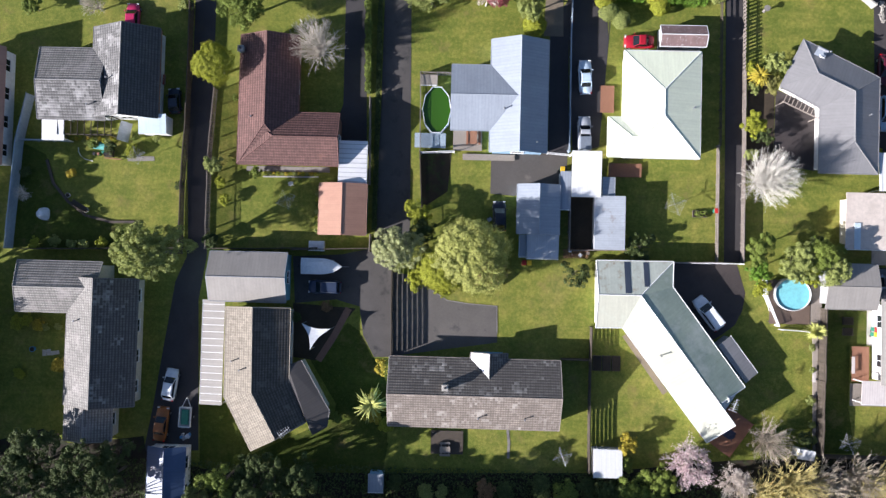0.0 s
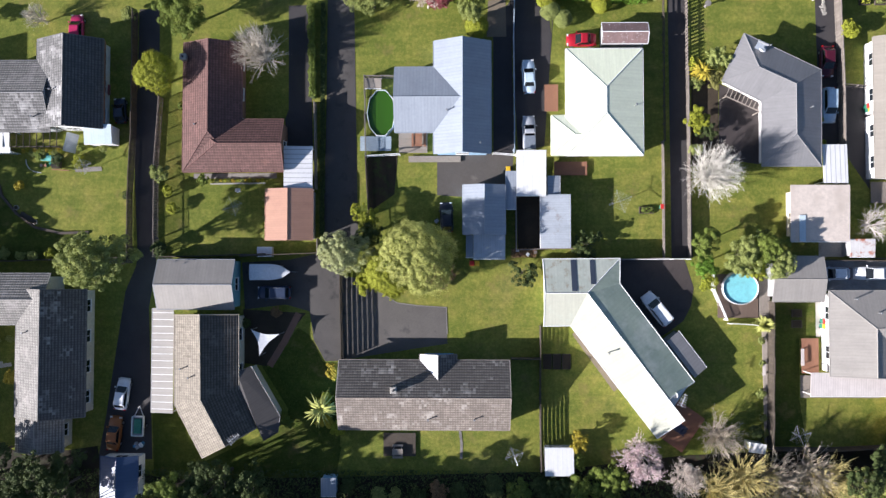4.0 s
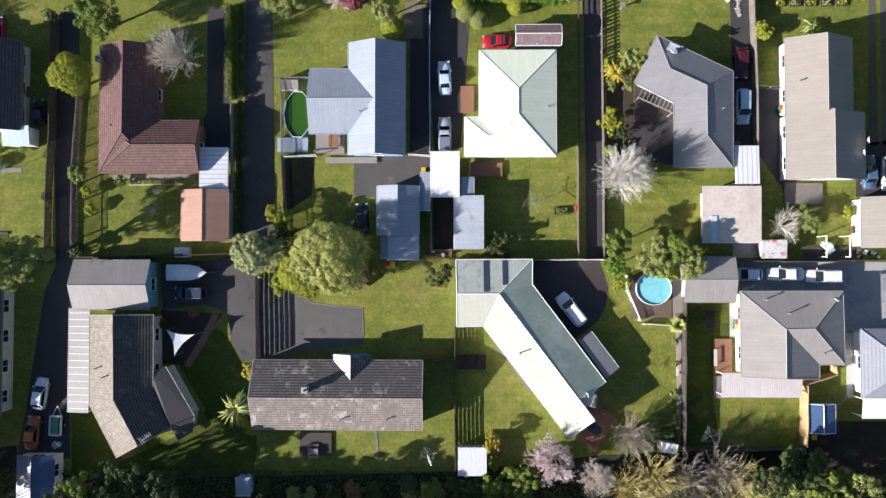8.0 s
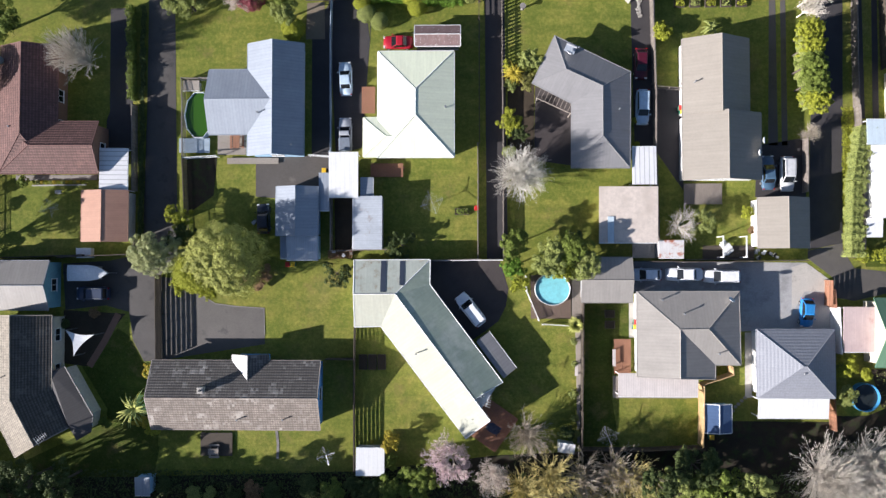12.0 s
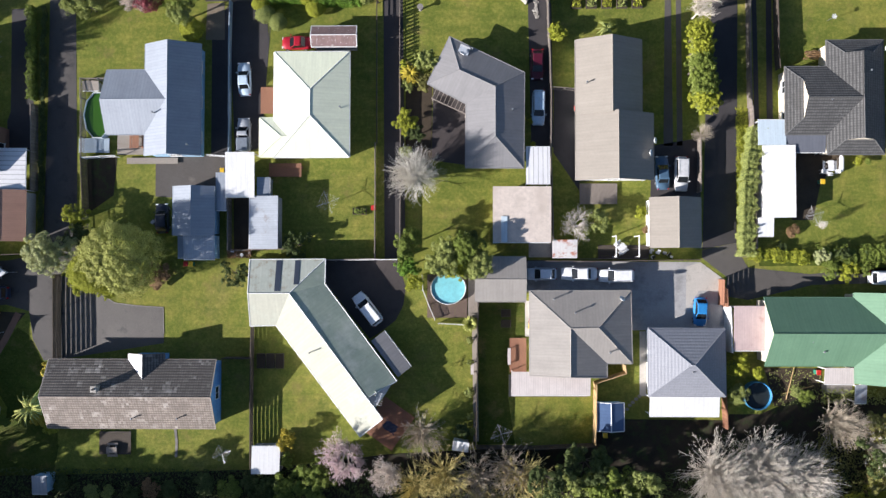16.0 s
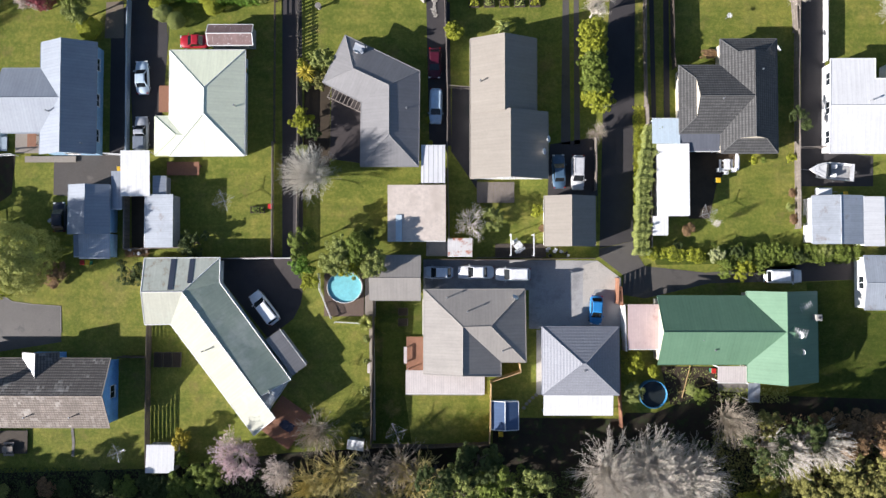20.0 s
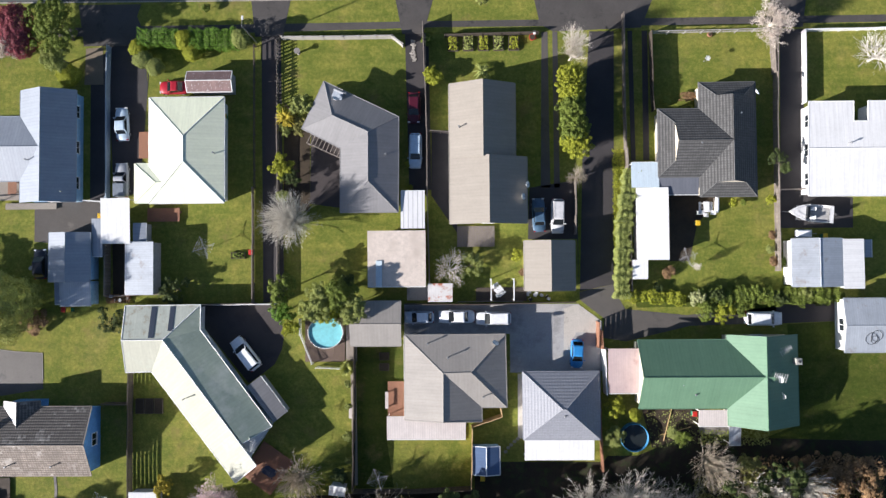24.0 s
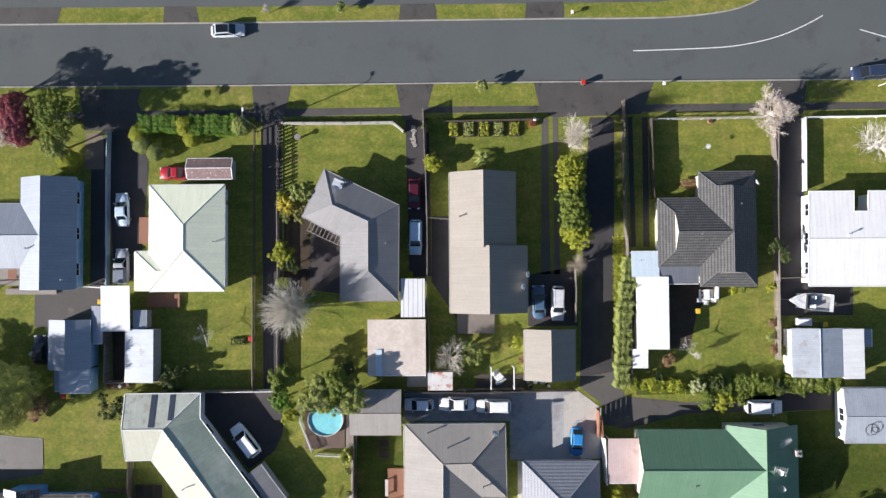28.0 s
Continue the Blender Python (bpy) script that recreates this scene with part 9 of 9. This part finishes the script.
SLAB = mesh_of("paving_slab", box(-0.26, -0.26, 0.0, 0.26, 0.26, 0.045, 0.01), PALE_CONCRETE)
gx, gy = (55.82, 1.48)
PV = thing("slab_terrace", gx, gy, "terrace of pale square paving slabs", "terrace")
for i in range(6):
    for j in range(3):
        part("paving_slab", SLAB, None, PV, at=pose(0.3 + i * 0.55, 0.3 + j * 0.55, 0.0))
car(-38.18, 20.99, 95, (0.02, 0.03, 0.05), "dark small car parked beside the white wall", 3.4, 1.6)

# cluttered corners: crates, a tarpaulin, bicycle parts behind the garage
rc = random.Random(12)
for bx, by, n, wd, mats in ((73.23, 1.76, 9, 3.2, (PLASTIC_WHITE, PLASTIC_BLACK, STEEL)), (95.00, 13.05, 4, 1.6, (PLASTIC_WHITE, DECK_GREY)), (16.43, 1.82, 6, 3.0, (DECK_RED, FENCE_WOOD, PLASTIC_WHITE)), (-35.40, -24.10, 5, 1.2, (PLASTIC_BLUE, PLASTIC_WHITE, STEEL)), (-48.10, 13.84, 5, 2.4, (PLASTIC_GREEN, DECK_RED, PLASTIC_BLACK)), (4.86, 6.46, 3, 1.0, (PLASTIC_BLACK, STEEL))):
    for k in range(n):
        a, b, c = rc.uniform(0.25, 0.6), rc.uniform(0.2, 0.45), rc.uniform(0.25, 0.7)
        ob = thing("storage_box", bx + rc.uniform(-wd, wd) * 0.5, by + rc.uniform(-0.5, 0.5), "small storage crate among yard clutter", "box", "yard clutter", turn=rc.uniform(0, 90))
        part("crate", box(-a / 2, -b / 2, 0, a / 2, b / 2, c, 0.03), mats[k % len(mats)], ob)
        part("lid", box(-a / 2 - 0.02, -b / 2 - 0.02, c + 0.002, a / 2 + 0.02, b / 2 + 0.02, c + 0.04, 0.012), mats[(k + 1) % len(mats)], ob)
TP = thing("covered_trailer", 108.35, 9.76, "white tarpaulin over a small trailer", "trailer")
part("load", box(-1.0, -0.5, 0.3, 1.0, 0.5, 0.95, 0.15), CANVAS, TP)
part("tow_bar", tube([(1.0, 0, 0.4), (1.9, 0, 0.42)], 0.04, 6), STEEL, TP)
for sgn in (-1, 1):
    wheel(TP, 0, sgn * 0.58, 0.26)
thicket("undergrowth", 87.27, -13.65, 94.25, -18.38, 420, 0.4, LEAF_OLIVE, "garden weeds on dark soil", 14, 0.10)
for tx, ty, a in ((90.10, -15.51, 75), (91.09, -16.35, 15)):
    PO = thing("timber_pole", tx, ty, "pale timber pole lying on the garden", "pole", turn=a)
    part("pole", tube([(-2.2, 0, 0.12), (2.2, 0, 0.14)], 0.06, 6), TIMBER_NEW, PO)

# ---- unseen hedge added for shade, and small things along the edges ----
hedge((-64.2, -3.0, -64.4, -15.0, -64.4, -29.0), 2.2, 6.4, LEAF_DARK, "tall unseen hedge added to shade the western garden")


def letterbox(x, y, material, label, h=1.0):
    o = thing("letterbox", x, y, label, "letterbox")
    part("post", box(-0.05, -0.05, 0, 0.05, 0.05, h - 0.3), FENCE_WOOD, o)
    part("box", box(-0.16, -0.22, h - 0.298, 0.16, 0.22, h, 0.03), material, o)
    part("flap", box(-0.12, -0.235, h - 0.2, 0.12, -0.222, h - 0.12), TRIM_DARK, o)


letterbox(90.38, 41.82, PLASTIC_WHITE, "white letterbox on a post beside the driveway")
letterbox(78.18, 51.66, PLASTIC_WHITE, "white letterbox across the street")
letterbox(72.95, 37.13, PLASTIC_WHITE, "white letterbox by the front fence")
o = thing("garden_tub", 72.72, 36.67, "round red tub by the front fence", "tub")
part("tub", join(tube([(0, 0, 0), (0, 0, 0.45)], [0.34, 0.46], 20)), PLASTIC_RED, o)
part("soil", prism(ring_poly(0.38, 0.38, 18), 0.452, 0.47), EARTH, o)
o = thing("bird_bath", 40.90, 35.04, "weathered grey stone bird bath on a pedestal", "bird bath")
part("pedestal", tube([(0, 0, 0), (0, 0, 0.1), (0, 0, 0.75)], [0.26, 0.14, 0.12], 12), CONCRETE, o)
part("bowl", tube([(0, 0, 0.75), (0, 0, 0.92)], [0.2, 0.42], 20), CONCRETE, o)
o = thing("tyre_planter", 96.69, 36.82, "painted tyre planter with dry flowers", "planter")
part("tyre", tube([(0, 0, 0), (0, 0, 0.05), (0, 0, 0.2), (0, 0, 0.25)], [0.3, 0.36, 0.36, 0.3], 18), DECK_RED, o)
part("soil", prism(ring_poly(0.24, 0.24, 14), 0.251, 0.27), EARTH, o)
o = thing("garden_windmill", 95.79, 33.14, "small pale garden windmill on a post", "windmill")
part("post", tube([(0, 0, 0), (0, 0, 1.5)], 0.03, 6), STEEL, o)
for k in range(6):
    part("blade", moved(plane_shape([(0.04, -0.03, 0.0), (0.34, -0.12, 0.02), (0.36, 0.1, 0.05), (0.05, 0.04, 0.01)], 0.01)[:2], 0, 0, 1.5, k * 60), PLASTIC_WHITE, o)
o = thing("street_sign", 119.38, 41.36, "white sign post on the verge", "sign post")
part("post", tube([(0, 0, 0), (0, 0, 2.4)], 0.05, 8), PLASTIC_WHITE, o)
part("blade", box(-0.5, -0.02, 2.15, 0.5, 0.02, 2.35, 0.008), PLASTIC_WHITE, o)
setting("manhole_cover", moved(prism(ring_poly(0.3, 0.3, 20), 0.0, 0.018, 0.004), 119.54, 47.68), TRIM_DARK, "round dark iron manhole cover in the street")

rp = random.Random(8)
bx, by = (56.57, 35.43)
stones = [moved(box(-0.09, -0.07, 0.0, 0.09, 0.07, 0.09, 0.02), bx + rp.gauss(0, 0.16), by + rp.uniform(-1.7, 1.2), 0.025, rp.uniform(0, 180)) for k in range(90)]
tagged(part("pebbles", join(*stones), PALE_CONCRETE), "loose pale pebbles along the driveway", "pebbles", kind="stuff")

# rolled blind, twiggy sapling and stepping stones
o = thing("rolled_blind", 96.98, 13.63, "rolled pale canvas sunshade lying by the porch", "sunshade")
part("roll", tube([(0, -1.0, 0.55), (0, -0.5, 0.62), (0.05, 0.9, 0.62), (0.05, 1.25, 0.5)], [0.2, 0.3, 0.27, 0.14], 12), CANVAS, o)
part("stand", box(-0.2, -0.8, 0, 0.25, 1.0, 0.33, 0.02), DECK_GREY, o)
bare_tree(93.76, 5.51, 0.7, 3.0, TWIG_WHITE, "slim white leafless sapling on the lawn", None, 37, 0.3, 0.6)
for tx, ty in ((68.94, -18.51), (69.32, -18.13), (69.78, -17.68), (70.23, -17.30), (68.57, -19.03)):
    o = thing("stepping_stone", tx, ty, "round pale stepping stone in the grass", "stepping stone", "stepping stones")
    part("stone", prism(ring_poly(0.26, 0.22, 12), 0.0, 0.05, 0.012), CONCRETE, o)

# Filler row out of view, added to close gaps in the lawn's shade.
for k in range(11):
    tree(-40 + k * 6.1, -35.2 + (k % 3) * 0.5, 3.7, 7.6 + (k % 2) * 0.5, LEAF_DARK, "dark bush tree further into the bush", "dense", seed=k % 4, group="deep bush trees")

# Dark slats added to draw the striped fence shade on the grass.
deck(64.79, 1.07, 71.61, 2.95, 0.12, FENCE_DARK, "low dark slats added for striped shade on the grass", "x", name="platform")

# ---- western gardens: patio clutter, pots, beds ----
def draped(name, x, y, L, Wd, h, material, label, category, seed=1, turn=0.0):
    """A cloth or tarpaulin heaped over something low: a lumpy mound whose hem lies on the ground."""
    rng = random.Random(seed)
    nx, ny = 12, 7
    ob = thing(name, x, y, label, category, turn=turn)
    vs = []
    for j in range(ny + 1):
        for i in range(nx + 1):
            u, v = 2 * i / nx - 1, 2 * j / ny - 1
            edge = max(0.0, 1 - max(abs(u), abs(v)) ** 3)
            vs.append((u * L / 2 * rng.uniform(0.93, 1.05), v * Wd / 2 * rng.uniform(0.9, 1.08), 0.015 + h * edge * rng.uniform(0.7, 1.05)))
    fs = [(j * (nx + 1) + i, j * (nx + 1) + i + 1, (j + 1) * (nx + 1) + i + 1, (j + 1) * (nx + 1) + i) for j in range(ny) for i in range(nx)]
    part("cloth", (vs, fs), material, ob)
    return ob


TURQUOISE = surf("faded_turquoise_canvas", (0.10, 0.36, 0.33), (0.08, 0.28, 0.27), 0.8, fine=5, big=1.2, bump=0.2)
draped("tarpaulin", -48.1, 14.75, 3.0, 1.0, 0.5, TURQUOISE, "faded turquoise tarpaulin heaped over patio things", "tarpaulin", 3, -6)
planter_box(-47.0, 13.75, 1.1, 1.0, 0.55, "rusty brown timber box beside the patio", None)
o = thing("timber_rail", -46.4, 13.0, "low rusty brown timber rail by the patio", "rail", turn=-4)
part("rail", box(-1.2, -0.06, 0.32, 1.2, 0.06, 0.44, 0.01), DECK_RED, o)
for px in (-1.0, 0.0, 1.0):
    part("post", box(px - 0.05, -0.05, 0, px + 0.05, 0.05, 0.318), DECK_RED, o)
for k in range(11):
    shrub(-51.4 + k * 0.52, 15.55 + 0.16 * math.sin(k * 2.3), 0.42 + 0.1 * (k % 3), (LEAF_YELLOW, LEAF_GOLD, LEAF_OLIVE)[k % 3], "yellow-green potted plant along the pergola", 0.75, group="pergola pot plants")
o = thing("garden_hose", -50.6, 13.5, "pale garden hose lying in a curve", "hose")
part("hose", tube([(-0.8, 1.0, 0.05), (-0.75, 0.4, 0.05), (-0.4, -0.2, 0.05), (0.3, -0.65, 0.05), (1.3, -0.85, 0.05)], 0.045, 6), PLASTIC_WHITE, o)
hedge((-43.75, 15.0, -43.75, 13.1), 0.9, 1.0, LEAF_GOLD, "small clipped box hedge by the porch")
patch("garden_slab", (-44.6, 12.75, -40.9, 12.9, -41.0, 13.5, -44.5, 13.4), CONCRETE, "grey concrete slab under the clothes line", 0.04)
o = thing("roofing_sheet", -44.7, 16.6, "pale roofing sheet leaning on the pergola", "sheet", turn=78)
part("sheet", plane_shape([(-1.3, -0.5, 0.3), (1.3, -0.5, 0.3), (1.3, 0.35, 1.7), (-1.3, 0.35, 1.7)], 0.03), TIN_GALV, o)
bare_tree(-58.0, 8.0, 1.7, 2.2, TWIG_WHITE, "dead white-limbed shrub leaning on the fence", None, 83, 0.15, 0.5)
for tx, ty in ((-52.4, 7.9), (-49.8, 5.9)):
    o = thing("stone_pot", tx, ty, "pale round stone pot beside the bench", "pot", "bench pots")
    part("pot", tube([(0, 0, 0), (0, 0, 0.3), (0, 0, 0.42)], [0.2, 0.32, 0.34], 14), BLOCK, o)
    part("soil", prism(ring_poly(0.28, 0.28, 14), 0.421, 0.435), EARTH, o)
SLABS = thing("slab_terrace", -54.0, -13.5, "tan paving slabs in a shaded garden", "terrace")
for i in range(4):
    part("paving_slab", SLAB, None, SLABS, at=pose(-0.95 + i * 0.58, 0.1 * (i % 2), 0.0, 0, 0, 4 * i) @ Matrix.Diagonal((1.05, 1.6 if i < 2 else 1.0, 1, 1)))
o = thing("plant_tub", -56.4, -13.0, "round pale blue plant tub", "tub")
part("tub", tube([(0, 0, 0), (0, 0, 0.42)], [0.28, 0.36], 16), PLASTIC_BLUE, o)
part("soil", prism(ring_poly(0.3, 0.3, 14), 0.421, 0.44), EARTH, o)
shrub(-56.9, -9.0, 1.2, LEAF_GOLD, "yellow-green garden shrub on shaded lawn", 1.5)
shrub(-54.6, -9.9, 0.7, LEAF_OLIVE, "small round shrub beside the lawn", 0.8)
shrub(-53.0, -9.9, 0.7, LEAF_OLIVE, "small round shrub beside the lawn", 0.8)
shrub(-52.4, -15.3, 0.8, LEAF_YELLOW, "yellow flowering shrub against the tiled house", 1.3)
shrub(-57.6, -16.6, 0.7, LEAF_GOLD, "low yellow-green shrub on shaded lawn", 0.8)
# brown-tiled house: path under the wall, beds along it and along the garage
strip("garden_path", (-28.3, 12.15, -17.0, 12.2), 0.7, 0.0, 0.05, CONCRETE, "narrow concrete path under the brick wall")
strip("garden_edging", (-26.0, 11.1, -18.5, 11.2), 0.18, 0.0, 0.14, BLOCK, "pale block garden edging")
for k in range(13):
    shrub(-25.6 + k * 0.56, 11.55, 0.32 + 0.06 * (k % 2), (LEAF_GOLD, LEAF_OLIVE, LEAF_YELLOW)[k % 3], "small bedding plant under the brick wall", 0.5, group="bedding plants")
for k in range(8):
    shrub(-18.45, 3.9 + k * 0.85, 0.42, (LEAF_OLIVE, LEAF, LEAF_GOLD)[k % 3], "small shrub along the garage wall", 0.7, group="garage shrubs")
# behind the bent-roofed house: tarpaulin on the deck, bare strip along the wall
draped("tarpaulin", 36.9, -21.5, 2.6, 1.7, 0.45, surf("navy_tarpaulin", (0.035, 0.045, 0.085), (0.028, 0.036, 0.07), 0.6, fine=5, big=1.5, bump=0.3), "dark blue tarpaulin over boxes on the red deck", "tarpaulin", 5, -35)
strip("garden_path", (23.1, -8.9, 25.6, -12.4, 28.6, -16.5), 0.75, 0.0, 0.05, SAND_PAVE, "sandy strip along the white wall")

# hose coil lying on the galvanised roof
o = thing("hose_coil", 115.9, -3.85, "loose coil of dark hose lying on the iron roof", "hose", z=2.72)
for k, (cx, cy, r) in enumerate(((-0.35, -0.1, 0.75), (0.3, 0.25, 0.7), (0.1, -0.25, 0.5))):
    part("loop", moved(tube([(r * math.cos(a * 0.2618), r * math.sin(a * 0.2618), 0.22 * r * math.sin(a * 0.2618)) for a in range(25)], 0.028, 5, cap=False), cx, cy, 0.03 + 0.22 * cy), RUBBER, o)
